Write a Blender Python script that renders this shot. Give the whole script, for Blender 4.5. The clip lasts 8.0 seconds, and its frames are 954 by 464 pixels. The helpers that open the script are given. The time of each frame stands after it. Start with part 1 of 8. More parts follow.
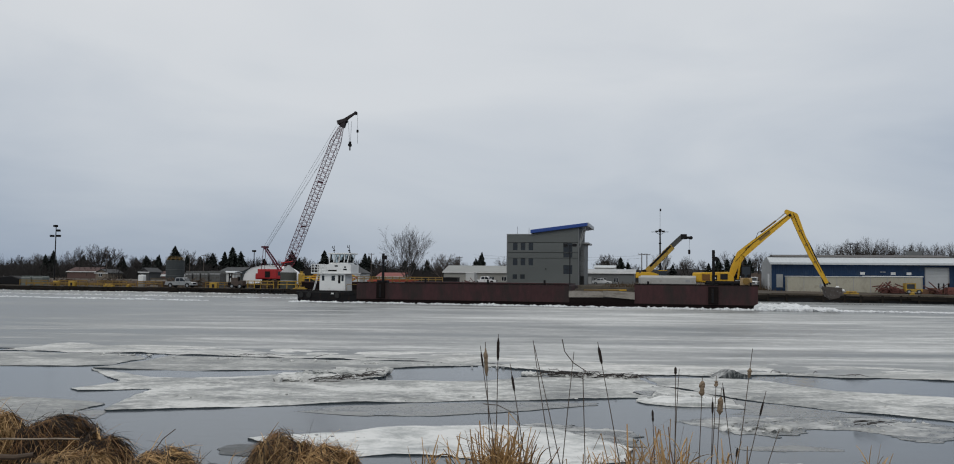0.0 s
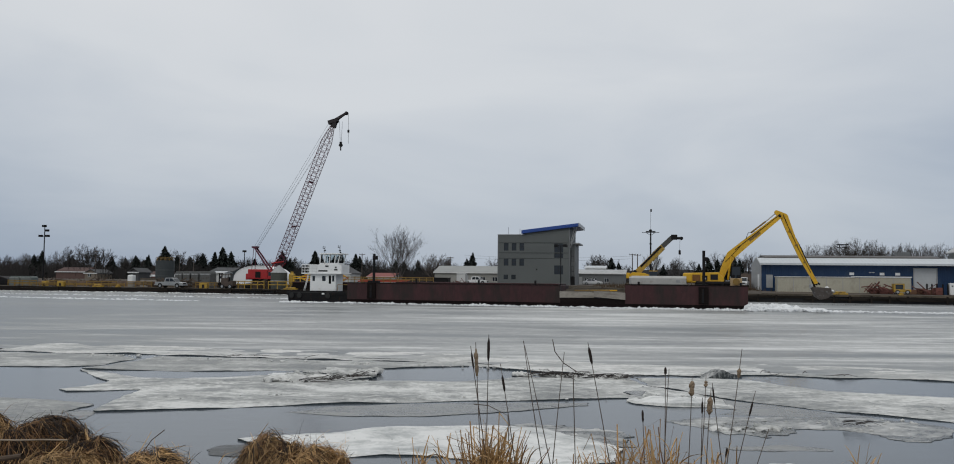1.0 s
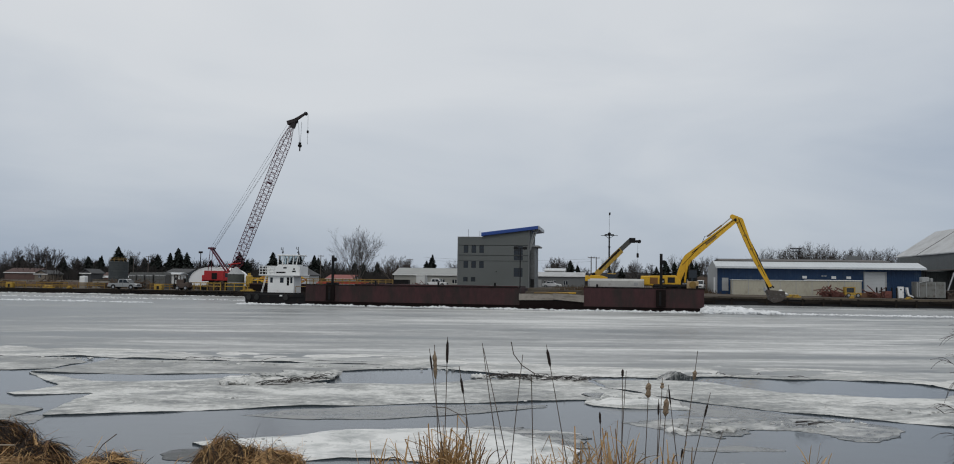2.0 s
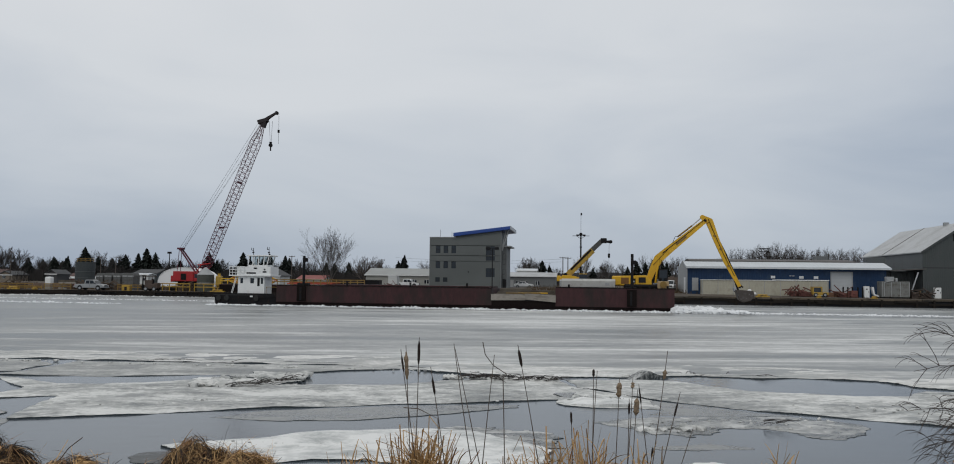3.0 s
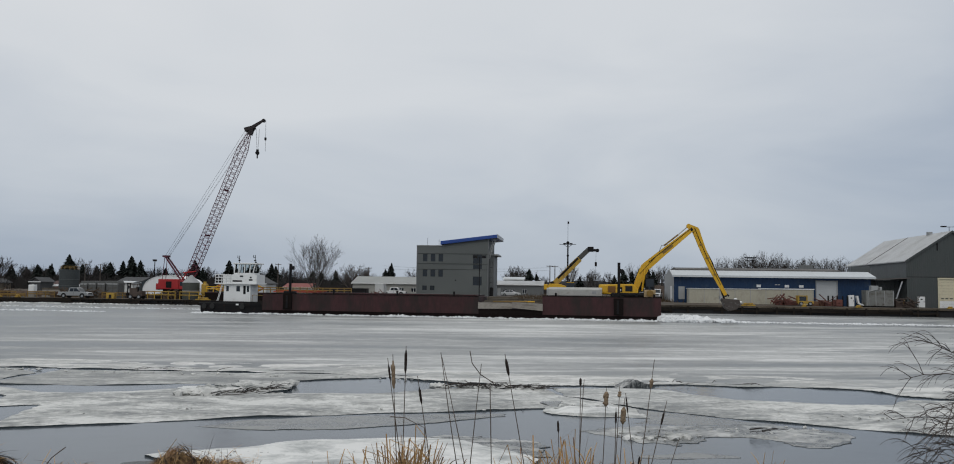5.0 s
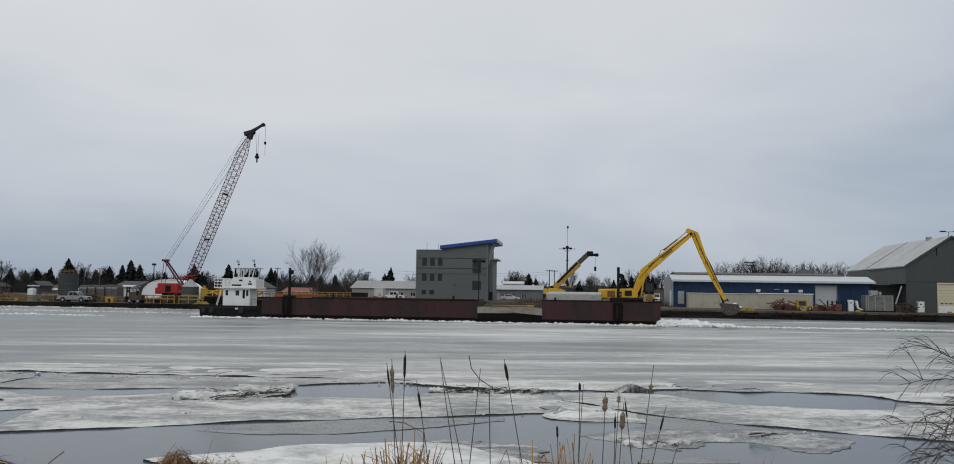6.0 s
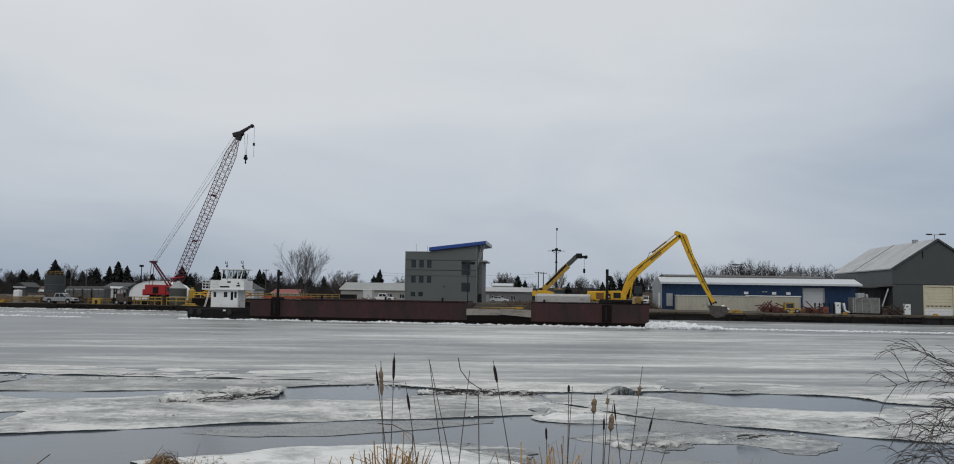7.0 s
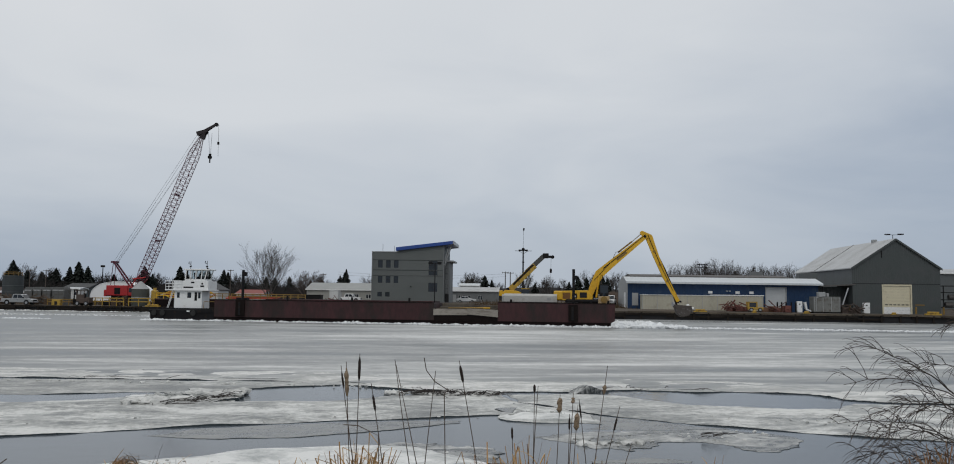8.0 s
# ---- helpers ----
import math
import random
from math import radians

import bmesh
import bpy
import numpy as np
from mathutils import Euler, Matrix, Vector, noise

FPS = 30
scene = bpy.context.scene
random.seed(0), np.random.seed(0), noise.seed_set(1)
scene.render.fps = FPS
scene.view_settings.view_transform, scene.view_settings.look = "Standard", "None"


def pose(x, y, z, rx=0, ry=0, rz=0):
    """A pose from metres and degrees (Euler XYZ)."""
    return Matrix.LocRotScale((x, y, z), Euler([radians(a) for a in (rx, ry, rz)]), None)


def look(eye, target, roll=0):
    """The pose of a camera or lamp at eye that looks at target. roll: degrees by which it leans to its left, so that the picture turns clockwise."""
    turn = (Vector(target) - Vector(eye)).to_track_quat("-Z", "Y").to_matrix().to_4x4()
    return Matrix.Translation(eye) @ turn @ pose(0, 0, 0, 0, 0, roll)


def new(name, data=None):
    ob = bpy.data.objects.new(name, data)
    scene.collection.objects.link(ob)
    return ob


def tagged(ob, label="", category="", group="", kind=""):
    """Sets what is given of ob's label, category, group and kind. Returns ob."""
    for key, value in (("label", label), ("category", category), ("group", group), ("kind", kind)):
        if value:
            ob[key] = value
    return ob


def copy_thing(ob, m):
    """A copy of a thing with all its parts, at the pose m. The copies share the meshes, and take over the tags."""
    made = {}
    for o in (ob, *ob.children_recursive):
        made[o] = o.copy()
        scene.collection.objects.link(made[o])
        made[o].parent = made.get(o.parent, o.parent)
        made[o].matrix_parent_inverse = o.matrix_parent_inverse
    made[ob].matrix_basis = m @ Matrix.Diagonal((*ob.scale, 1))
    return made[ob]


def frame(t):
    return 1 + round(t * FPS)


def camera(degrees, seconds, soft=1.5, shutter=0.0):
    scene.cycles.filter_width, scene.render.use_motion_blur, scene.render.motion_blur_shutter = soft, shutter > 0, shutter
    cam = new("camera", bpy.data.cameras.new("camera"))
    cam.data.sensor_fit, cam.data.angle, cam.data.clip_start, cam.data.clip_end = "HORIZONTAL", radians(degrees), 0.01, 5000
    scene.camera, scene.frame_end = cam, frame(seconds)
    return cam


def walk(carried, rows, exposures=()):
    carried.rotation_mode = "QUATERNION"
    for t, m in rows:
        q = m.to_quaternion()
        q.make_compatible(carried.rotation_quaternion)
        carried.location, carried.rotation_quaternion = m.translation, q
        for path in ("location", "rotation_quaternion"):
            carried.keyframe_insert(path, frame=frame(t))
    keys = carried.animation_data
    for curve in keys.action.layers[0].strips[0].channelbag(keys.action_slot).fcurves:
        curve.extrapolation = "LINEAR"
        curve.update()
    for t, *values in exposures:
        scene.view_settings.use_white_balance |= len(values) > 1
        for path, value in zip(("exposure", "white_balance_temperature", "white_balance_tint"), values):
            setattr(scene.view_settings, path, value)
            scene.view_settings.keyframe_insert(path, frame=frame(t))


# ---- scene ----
# camera: seconds, x, z, yaw, pitch, roll
PATH = [
    (0, -0.012, 3.000, 0.000, 3.107, -0.600),
    (0.5, -0.01, 3.000, -0.125, 3.097, -0.562),
    (1, -0.008, 3.000, -0.608, 3.136, -0.616),
    (1.5, -0.006, 3.000, -1.445, 3.201, -0.623),
    (1.6, -0.006, 3.000, -1.900, 3.225, -0.655),
    (1.8, -0.005, 3.001, -2.500, 3.270, -0.720),
    (2, -0.004, 3.001, -3.317, 3.319, -0.792),
    (2.2, -0.003, 3.001, -3.925, 3.330, -0.780),
    (3.3, 0, 3.003, -5.670, 3.358, -0.650),
    (3.5, 0, 3.003, -6.020, 3.356, -0.633),
    (4, 0, 3.003, -6.229, 3.550, -0.706),
    (4.5, -0.002, 3.005, -6.089, 3.788, -0.762),
    (4.7, -0.002, 3.005, -6.065, 3.850, -0.770),
    (5.8, 0, 3.008, -6.075, 4.165, -0.840),
    (6, 0, 3.008, -6.099, 4.227, -0.852),
    (6.5, -0.001, 3.008, -6.649, 4.300, -0.901),
    (7, -0.002, 3.008, -6.833, 4.370, -0.920),
    (7.5, -0.001, 3.008, -7.695, 4.370, -0.805),
    (7.8, 0.003, 3.009, -8.560, 4.388, -0.785),
    (8, 0.006, 3.009, -9.044, 4.399, -0.771),
]
cam = camera(58.5, 8.0, 1.0)
walk(cam, [(t, pose(x, 0, z, 90 + p, r, yaw)) for t, x, z, yaw, p, r in PATH])

# ---- world and sun: an overcast sky, brightest high in the middle, bluer and darker at the horizon ----
world = bpy.data.worlds.new("overcast")
scene.world = world
world.use_nodes = True
wn, wl = world.node_tree.nodes, world.node_tree.links
wn.clear()


def wnode(kind, **values):
    n = wn.new(kind)
    for key, value in values.items():
        n.inputs[key].default_value = value
    return n


w_out = wnode("ShaderNodeOutputWorld")
w_bg = wnode("ShaderNodeBackground", Strength=1.0)
w_sky = wn.new("ShaderNodeTexSky")
w_sky.sky_type, w_sky.sun_disc = "NISHITA", False
w_sky.sun_elevation, w_sky.sun_rotation = radians(48), radians(205)
w_co = wn.new("ShaderNodeTexCoord")
w_sep = wn.new("ShaderNodeSeparateXYZ")
wl.new(w_co.outputs["Generated"], w_sep.inputs[0])
w_map = wn.new("ShaderNodeMapping")
w_map.inputs["Scale"].default_value = (1.0, 1.0, 3.4)
wl.new(w_co.outputs["Generated"], w_map.inputs[0])
w_noise = wnode("ShaderNodeTexNoise", Scale=2.3, Detail=5.0, Roughness=0.5, Distortion=0.5)
wl.new(w_map.outputs[0], w_noise.inputs["Vector"])
w_add = wn.new("ShaderNodeMath")
w_add.operation = "MULTIPLY_ADD"
wl.new(w_noise.outputs["Fac"], w_add.inputs[0])
w_add.inputs[1].default_value = 0.25
wl.new(w_sep.outputs["Z"], w_add.inputs[2])
w_side = wn.new("ShaderNodeMath")
w_side.operation = "MULTIPLY_ADD"
w_off = wn.new("ShaderNodeMath")
w_off.operation = "ADD"
wl.new(w_sep.outputs["X"], w_off.inputs[0])
w_off.inputs[1].default_value = -0.02
w_sq = wn.new("ShaderNodeMath")
w_sq.operation = "POWER"
wl.new(w_off.outputs[0], w_sq.inputs[0])
w_sq.inputs[1].default_value = 2.0
wl.new(w_sq.outputs[0], w_side.inputs[0])
w_side.inputs[1].default_value = -0.22
wl.new(w_add.outputs[0], w_side.inputs[2])
w_ramp = wn.new("ShaderNodeValToRGB")
SKY = [(0.05, (0.28, 0.345, 0.45)), (0.13, (0.36, 0.42, 0.51)), (0.22, (0.52, 0.565, 0.625)), (0.33, (0.66, 0.688, 0.72)), (0.48, (0.735, 0.75, 0.77)), (1.0, (0.77, 0.783, 0.797))]
els = w_ramp.color_ramp.elements
while len(els) < len(SKY):
    els.new(0.5)
for el, (p, c) in zip(els, SKY):
    el.position, el.color = p, (*c, 1)
# the lower sky opens paler towards +x, and the upper sky is flatter there
w_open = wn.new("ShaderNodeMapRange")
w_open.interpolation_type = "SMOOTHSTEP"
w_open.inputs["From Min"].default_value, w_open.inputs["From Max"].default_value = -0.38, 0.10
wl.new(w_sep.outputs["X"], w_open.inputs["Value"])
w_flat = wn.new("ShaderNodeMath")
w_flat.operation = "MULTIPLY_ADD"
wl.new(w_sep.outputs["Z"], w_flat.inputs[0])
w_flat.inputs[1].default_value, w_flat.inputs[2].default_value = -0.50, 0.06
w_lift = wn.new("ShaderNodeMath")
w_lift.operation = "MULTIPLY_ADD"
wl.new(w_open.outputs[0], w_lift.inputs[0])
wl.new(w_flat.outputs[0], w_lift.inputs[1])
wl.new(w_side.outputs[0], w_lift.inputs[2])
wl.new(w_lift.outputs[0], w_ramp.inputs[0])
w_dim = wn.new("ShaderNodeMix")
w_dim.data_type = "RGBA"
w_dim.blend_type = "MULTIPLY"
w_dim.inputs["Factor"].default_value = 1.0
wl.new(w_sky.outputs[0], w_dim.inputs["A"])
w_dim.inputs["B"].default_value = (0.08, 0.08, 0.08, 1)
w_mix = wn.new("ShaderNodeMix")
w_mix.data_type = "RGBA"
w_mix.inputs["Factor"].default_value = 0.06
wl.new(w_ramp.outputs[0], w_mix.inputs["A"])
wl.new(w_dim.outputs["Result"], w_mix.inputs["B"])
wl.new(w_mix.outputs["Result"], w_bg.inputs["Color"])
wl.new(w_bg.outputs[0], w_out.inputs[0])

sun = new("sun", bpy.data.lights.new("sun", "SUN"))
sun.data.energy, sun.data.angle, sun.data.color = 0.55, radians(30), (1.0, 0.97, 0.93)
sun.matrix_world = look((0, 0, 60), (22, 48, 0))

# ---- materials ----
def mat(name, color, rough=0.6, metal=0.0, var=0.25, scale=1.0, grain=12.0, bump=0.15, stain=None, stain_amount=0.0, stretch=(1, 1, 1), island=0.0, spec=0.5, coat=0.0):
    """Base colour varied at two scales, with an optional stain colour in patches, and fine relief."""
    m = bpy.data.materials.new(name)
    m.use_nodes = True
    nt = m.node_tree
    nd, lk = nt.nodes, nt.links
    bs = nd["Principled BSDF"]
    co = nd.new("ShaderNodeTexCoord")
    mp = nd.new("ShaderNodeMapping")
    mp.inputs["Scale"].default_value = stretch
    lk.new(co.outputs["Object"], mp.inputs[0])
    n1 = nd.new("ShaderNodeTexNoise")
    n1.inputs["Scale"].default_value, n1.inputs["Detail"].default_value = scale, 4
    n2 = nd.new("ShaderNodeTexNoise")
    n2.inputs["Scale"].default_value, n2.inputs["Detail"].default_value = grain, 3
    lk.new(mp.outputs[0], n1.inputs["Vector"])
    lk.new(mp.outputs[0], n2.inputs["Vector"])
    mr = nd.new("ShaderNodeMapRange")
    mr.inputs["From Min"].default_value, mr.inputs["From Max"].default_value = 0.25, 0.75
    mr.inputs["To Min"].default_value, mr.inputs["To Max"].default_value = 1 - var, 1 + var
    mx = nd.new("ShaderNodeMath")
    mx.operation = "ADD"
    lk.new(n1.outputs["Fac"], mx.inputs[0])
    lk.new(n2.outputs["Fac"], mx.inputs[1])
    hf = nd.new("ShaderNodeMath")
    hf.operation = "MULTIPLY"
    hf.inputs[1].default_value = 0.5
    lk.new(mx.outputs[0], hf.inputs[0])
    lk.new(hf.outputs[0], mr.inputs["Value"])
    value = mr.outputs[0]
    if island:
        geo = nd.new("ShaderNodeNewGeometry")
        obi = nd.new("ShaderNodeObjectInfo")
        both = nd.new("ShaderNodeMath")
        both.operation = "ADD"
        lk.new(geo.outputs["Random Per Island"], both.inputs[0])
        lk.new(obi.outputs["Random"], both.inputs[1])
        ir = nd.new("ShaderNodeMapRange")
        ir.inputs["From Max"].default_value = 2.0
        ir.inputs["To Min"].default_value, ir.inputs["To Max"].default_value = 1 - island, 1 + island
        lk.new(both.outputs[0], ir.inputs["Value"])
        mu = nd.new("ShaderNodeMath")
        mu.operation = "MULTIPLY"
        lk.new(value, mu.inputs[0])
        lk.new(ir.outputs[0], mu.inputs[1])
        value = mu.outputs[0]
    tint = nd.new("ShaderNodeVectorMath")
    tint.operation = "SCALE"
    tint.inputs[0].default_value = color
    lk.new(value, tint.inputs["Scale"])
    col = tint.outputs[0]
    if stain:
        n3 = nd.new("ShaderNodeTexNoise")
        n3.inputs["Scale"].default_value, n3.inputs["Detail"].default_value, n3.inputs["Roughness"].default_value = scale * 2.3, 6, 0.65
        lk.new(mp.outputs[0], n3.inputs["Vector"])
        sr = nd.new("ShaderNodeMapRange")
        sr.inputs["From Min"].default_value, sr.inputs["From Max"].default_value = 0.62 - 0.3 * stain_amount, 0.75 - 0.2 * stain_amount
        lk.new(n3.outputs["Fac"], sr.inputs["Value"])
        ms = nd.new("ShaderNodeMix")
        ms.data_type = "RGBA"
        lk.new(sr.outputs[0], ms.inputs["Factor"])
        lk.new(col, ms.inputs["A"])
        ms.inputs["B"].default_value = (*stain, 1)
        col = ms.outputs["Result"]
    lk.new(col, bs.inputs["Base Color"])
    bs.inputs["Roughness"].default_value, bs.inputs["Metallic"].default_value = rough, metal
    bs.inputs["Specular IOR Level"].default_value = spec
    bs.inputs["Coat Weight"].default_value = coat
    if bump:
        bp = nd.new("ShaderNodeBump")
        bp.inputs["Strength"].default_value, bp.inputs["Distance"].default_value = bump, 0.3 / grain
        lk.new(n2.outputs["Fac"], bp.inputs["Height"])
        lk.new(bp.outputs[0], bs.inputs["Normal"])
    return m


def ribbed(m, pitch, axis="X", depth=0.02, strength=0.6):
    """Adds the ribs of sheet metal or lap siding to a material as relief."""
    nt = m.node_tree
    bs = nt.nodes["Principled BSDF"]
    co = nt.nodes.new("ShaderNodeTexCoord")
    wv = nt.nodes.new("ShaderNodeTexWave")
    wv.wave_type, wv.bands_direction, wv.wave_profile = "BANDS", axis, "SIN"
    wv.inputs["Scale"].default_value = 0.31416 / pitch
    nt.links.new(co.outputs["Object"], wv.inputs["Vector"])
    bp = nt.nodes.new("ShaderNodeBump")
    bp.inputs["Strength"].default_value, bp.inputs["Distance"].default_value = strength, depth
    nt.links.new(wv.outputs["Fac"], bp.inputs["Height"])
    old = bs.inputs["Normal"].links
    if old:
        nt.links.new(old[0].from_socket, bp.inputs["Normal"])
    nt.links.new(bp.outputs[0], bs.inputs["Normal"])
    return m


def glass_mat(name, color=(0.015, 0.02, 0.025)):
    m = mat(name, color, 0.06, 0, 0.1, 1, 5, 0.0)
    m.node_tree.nodes["Principled BSDF"].inputs["IOR"].default_value = 1.5
    return m


M_GREY = ribbed(mat("grey_lap_siding", (0.102, 0.113, 0.110), 0.65, 0, 0.10, 0.3, 6, 0.05), 0.22, "Z", 0.03)
M_GREY2 = ribbed(mat("grey_wall_panel", (0.14, 0.148, 0.15), 0.6, 0, 0.10, 0.3, 6, 0.05), 0.3, "X", 0.03)
M_BLUEROOF = mat("blue_roof_metal", (0.012, 0.055, 0.26), 0.4, 0, 0.15, 0.6, 5, 0.05)
M_BLUEWALL = ribbed(mat("blue_sheet_wall", (0.008, 0.031, 0.082), 0.55, 0, 0.22, 0.25, 3, 0.05, (0.03, 0.055, 0.095), 0.3, spec=0.3), 0.3, "X", 0.04)
M_WHITEROOF = ribbed(mat("pale_metal_roof", (0.50, 0.53, 0.545), 0.4, 0.1, 0.10, 0.3, 2, 0.05), 0.6, "X", 0.04)
M_TARROOF = mat("weathered_dark_roof", (0.09, 0.085, 0.08), 0.8, 0, 0.35, 0.4, 5, 0.2)
M_BEIGE = ribbed(mat("beige_sheet_wall", (0.38, 0.36, 0.285), 0.6, 0, 0.12, 0.3, 3, 0.05, (0.30, 0.28, 0.22), 0.25), 0.5, "X", 0.05)
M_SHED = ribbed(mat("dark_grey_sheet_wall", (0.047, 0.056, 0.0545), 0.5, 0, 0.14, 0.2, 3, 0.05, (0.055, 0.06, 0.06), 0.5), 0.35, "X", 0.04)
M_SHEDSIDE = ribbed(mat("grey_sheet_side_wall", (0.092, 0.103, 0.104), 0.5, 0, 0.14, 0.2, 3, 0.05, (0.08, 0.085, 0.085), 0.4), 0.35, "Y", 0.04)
M_SHEDROOF = ribbed(mat("galvanised_roof", (0.42, 0.43, 0.43), 0.45, 0.3, 0.16, 0.12, 1.2, 0.05, (0.33, 0.335, 0.33), 0.5), 0.6, "Y", 0.04)
M_WHITE = mat("white_paint", (0.72, 0.73, 0.72), 0.45, 0, 0.08, 0.6, 6, 0.05, (0.55, 0.53, 0.49), 0.12)
M_WALLWHITE = ribbed(mat("white_siding", (0.52, 0.53, 0.52), 0.6, 0, 0.10, 0.3, 4, 0.05), 0.3, "Z", 0.03)
M_CREAM = mat("cream_door_paint", (0.58, 0.53, 0.38), 0.5, 0, 0.10, 0.6, 5, 0.05, (0.42, 0.36, 0.25), 0.2)
M_TRIM = mat("weathered_trim", (0.30, 0.31, 0.31), 0.6, 0, 0.15, 1, 8, 0.1)
# near-black trim and seams; also paints in the shade of interiors and voids
M_DARK = mat("dark_paint_and_void_shade", (0.012, 0.012, 0.013), 0.9, 0, 0.2, 1, 8, 0.1)
M_BLACK = mat("black_steel", (0.009, 0.009, 0.010), 0.6, 0, 0.3, 1, 10, 0.15, (0.03, 0.018, 0.012), 0.2, spec=0.15)
M_RUST = mat("rusty_hull_steel", (0.040, 0.013, 0.0145), 0.85, 0, 0.45, 0.25, 3, 0.25, (0.018, 0.011, 0.010), 0.55, (1, 1, 0.4))
M_RUSTLOW = mat("wet_hull_steel", (0.0095, 0.0065, 0.006), 0.8, 0, 0.4, 0.4, 4, 0.2, spec=0.1)
M_REDSTEEL = mat("dull_red_lattice_steel", (0.090, 0.015, 0.032), 0.6, 0.1, 0.3, 1, 8, 0.1)
M_RED = mat("bright_red_paint", (0.36, 0.012, 0.014), 0.45, 0, 0.2, 1, 8, 0.1, (0.2, 0.02, 0.015), 0.2)
M_YELLOW = mat("machine_yellow_paint", (0.60, 0.34, 0.008), 0.5, 0, 0.16, 0.8, 8, 0.08, (0.36, 0.20, 0.015), 0.15)
M_OLDYELLOW = mat("faded_yellow_paint", (0.40, 0.25, 0.03), 0.6, 0, 0.25, 0.9, 8, 0.1, (0.16, 0.10, 0.035), 0.4)
M_DULLYELLOW = mat("worn_yellow_paint", (0.21, 0.125, 0.022), 0.65, 0, 0.3, 0.8, 8, 0.1, (0.14, 0.085, 0.03), 0.45)
M_ORANGE = mat("orange_red_steel", (0.42, 0.07, 0.035), 0.6, 0, 0.25, 1, 8, 0.1)
M_GREEN = mat("green_paint", (0.03, 0.16, 0.055), 0.5, 0, 0.25, 1, 8, 0.1)
M_TANK = mat("grey_green_tank_paint", (0.055, 0.06, 0.05), 0.6, 0, 0.25, 0.8, 6, 0.1)
M_STEEL = mat("galvanised_steel", (0.35, 0.36, 0.37), 0.4, 0.6, 0.2, 1, 10, 0.1)
M_CABLE = mat("wire_rope", (0.045, 0.045, 0.05), 0.6, 0.3, 0.2, 2, 20, 0.0)
M_RUBBER = mat("tyre_rubber", (0.018, 0.018, 0.018), 0.85, 0, 0.25, 3, 20, 0.2)
M_SILVER = mat("silver_car_paint", (0.30, 0.31, 0.31), 0.3, 0.3, 0.06, 1, 6, 0.0, coat=0.4)
M_CARWHITE = mat("white_car_paint", (0.72, 0.73, 0.73), 0.3, 0, 0.06, 1, 6, 0.0, coat=0.4)
M_GLASS = glass_mat("dark_window_glass")
M_CLEARGLASS = glass_mat("clear_window_glass", (0.75, 0.80, 0.80))
M_CLEARGLASS.node_tree.nodes["Principled BSDF"].inputs["Transmission Weight"].default_value = 1.0
M_CLEARGLASS.node_tree.nodes["Principled BSDF"].inputs["IOR"].default_value = 1.08
M_LAMPGLASS = glass_mat("lamp_glass", (0.5, 0.5, 0.48))
M_CONCRETE = mat("weathered_concrete", (0.15, 0.13, 0.10), 0.85, 0, 0.25, 0.5, 6, 0.2, (0.09, 0.08, 0.065), 0.45)
M_TIMBER = mat("dark_wet_timber", (0.018, 0.0145, 0.0115), 0.9, 0, 0.4, 0.7, 8, 0.3, (0.010, 0.009, 0.008), 0.4, (0.3, 1, 1), island=0.3, spec=0.2)
M_QUAYWOOD = mat("weathered_quay_timber", (0.085, 0.068, 0.048), 0.9, 0, 0.35, 0.5, 7, 0.3, (0.03, 0.025, 0.02), 0.45, (0.3, 1, 1), island=0.4)
M_PALETIMBER = mat("grey_weathered_timber", (0.25, 0.23, 0.20), 0.85, 0, 0.3, 0.7, 9, 0.3, (0.13, 0.11, 0.09), 0.35, (0.3, 1, 1), island=0.2)
M_BARK = mat("grey_brown_bark", (0.085, 0.07, 0.06), 0.9, 0, 0.3, 1, 12, 0.2, island=0.25)
M_DEADGRASS = mat("brown_dead_grass", (0.062, 0.040, 0.020), 0.9, 0, 0.3, 0.3, 3, 0.0, island=0.4)
M_BRUSH = mat("brushwood_twigs", (0.022, 0.019, 0.018), 0.9, 0, 0.3, 0.1, 2, 0.0, island=0.35)
M_FARBARK = mat("distant_twigs", (0.048, 0.042, 0.040), 0.9, 0, 0.25, 0.1, 2, 0.0, island=0.3)
M_SPRUCE = mat("spruce_needles", (0.010, 0.016, 0.012), 0.85, 0, 0.4, 0.6, 5, 0.0, island=0.45)
M_ROOFRED = mat("red_brown_shingle", (0.075, 0.042, 0.036), 0.85, 0, 0.25, 0.5, 6, 0.2)
M_ROOFGREY = mat("grey_shingle", (0.060, 0.062, 0.064), 0.85, 0, 0.25, 0.5, 6, 0.2)
M_TENT = mat("white_tent_fabric", (0.76, 0.77, 0.77), 0.6, 0, 0.05, 0.3, 4, 0.05)
M_STRAW = mat("dry_straw", (0.44, 0.275, 0.12), 0.8, 0, 0.3, 2, 30, 0.0, island=0.6)
M_REED = mat("pale_dry_reed", (0.42, 0.245, 0.10), 0.75, 0, 0.25, 2, 30, 0.0, island=0.65)
M_STALK = mat("grey_brown_stalk", (0.085, 0.062, 0.045), 0.8, 0, 0.3, 4, 40, 0.0, island=0.3)
M_SEED = mat("dark_seed_head", (0.020, 0.013, 0.010), 0.95, 0, 0.4, 20, 120, 0.4)
M_FLUFF = mat("frayed_seed_fluff", (0.22, 0.165, 0.11), 0.95, 0, 0.4, 25, 140, 0.5)
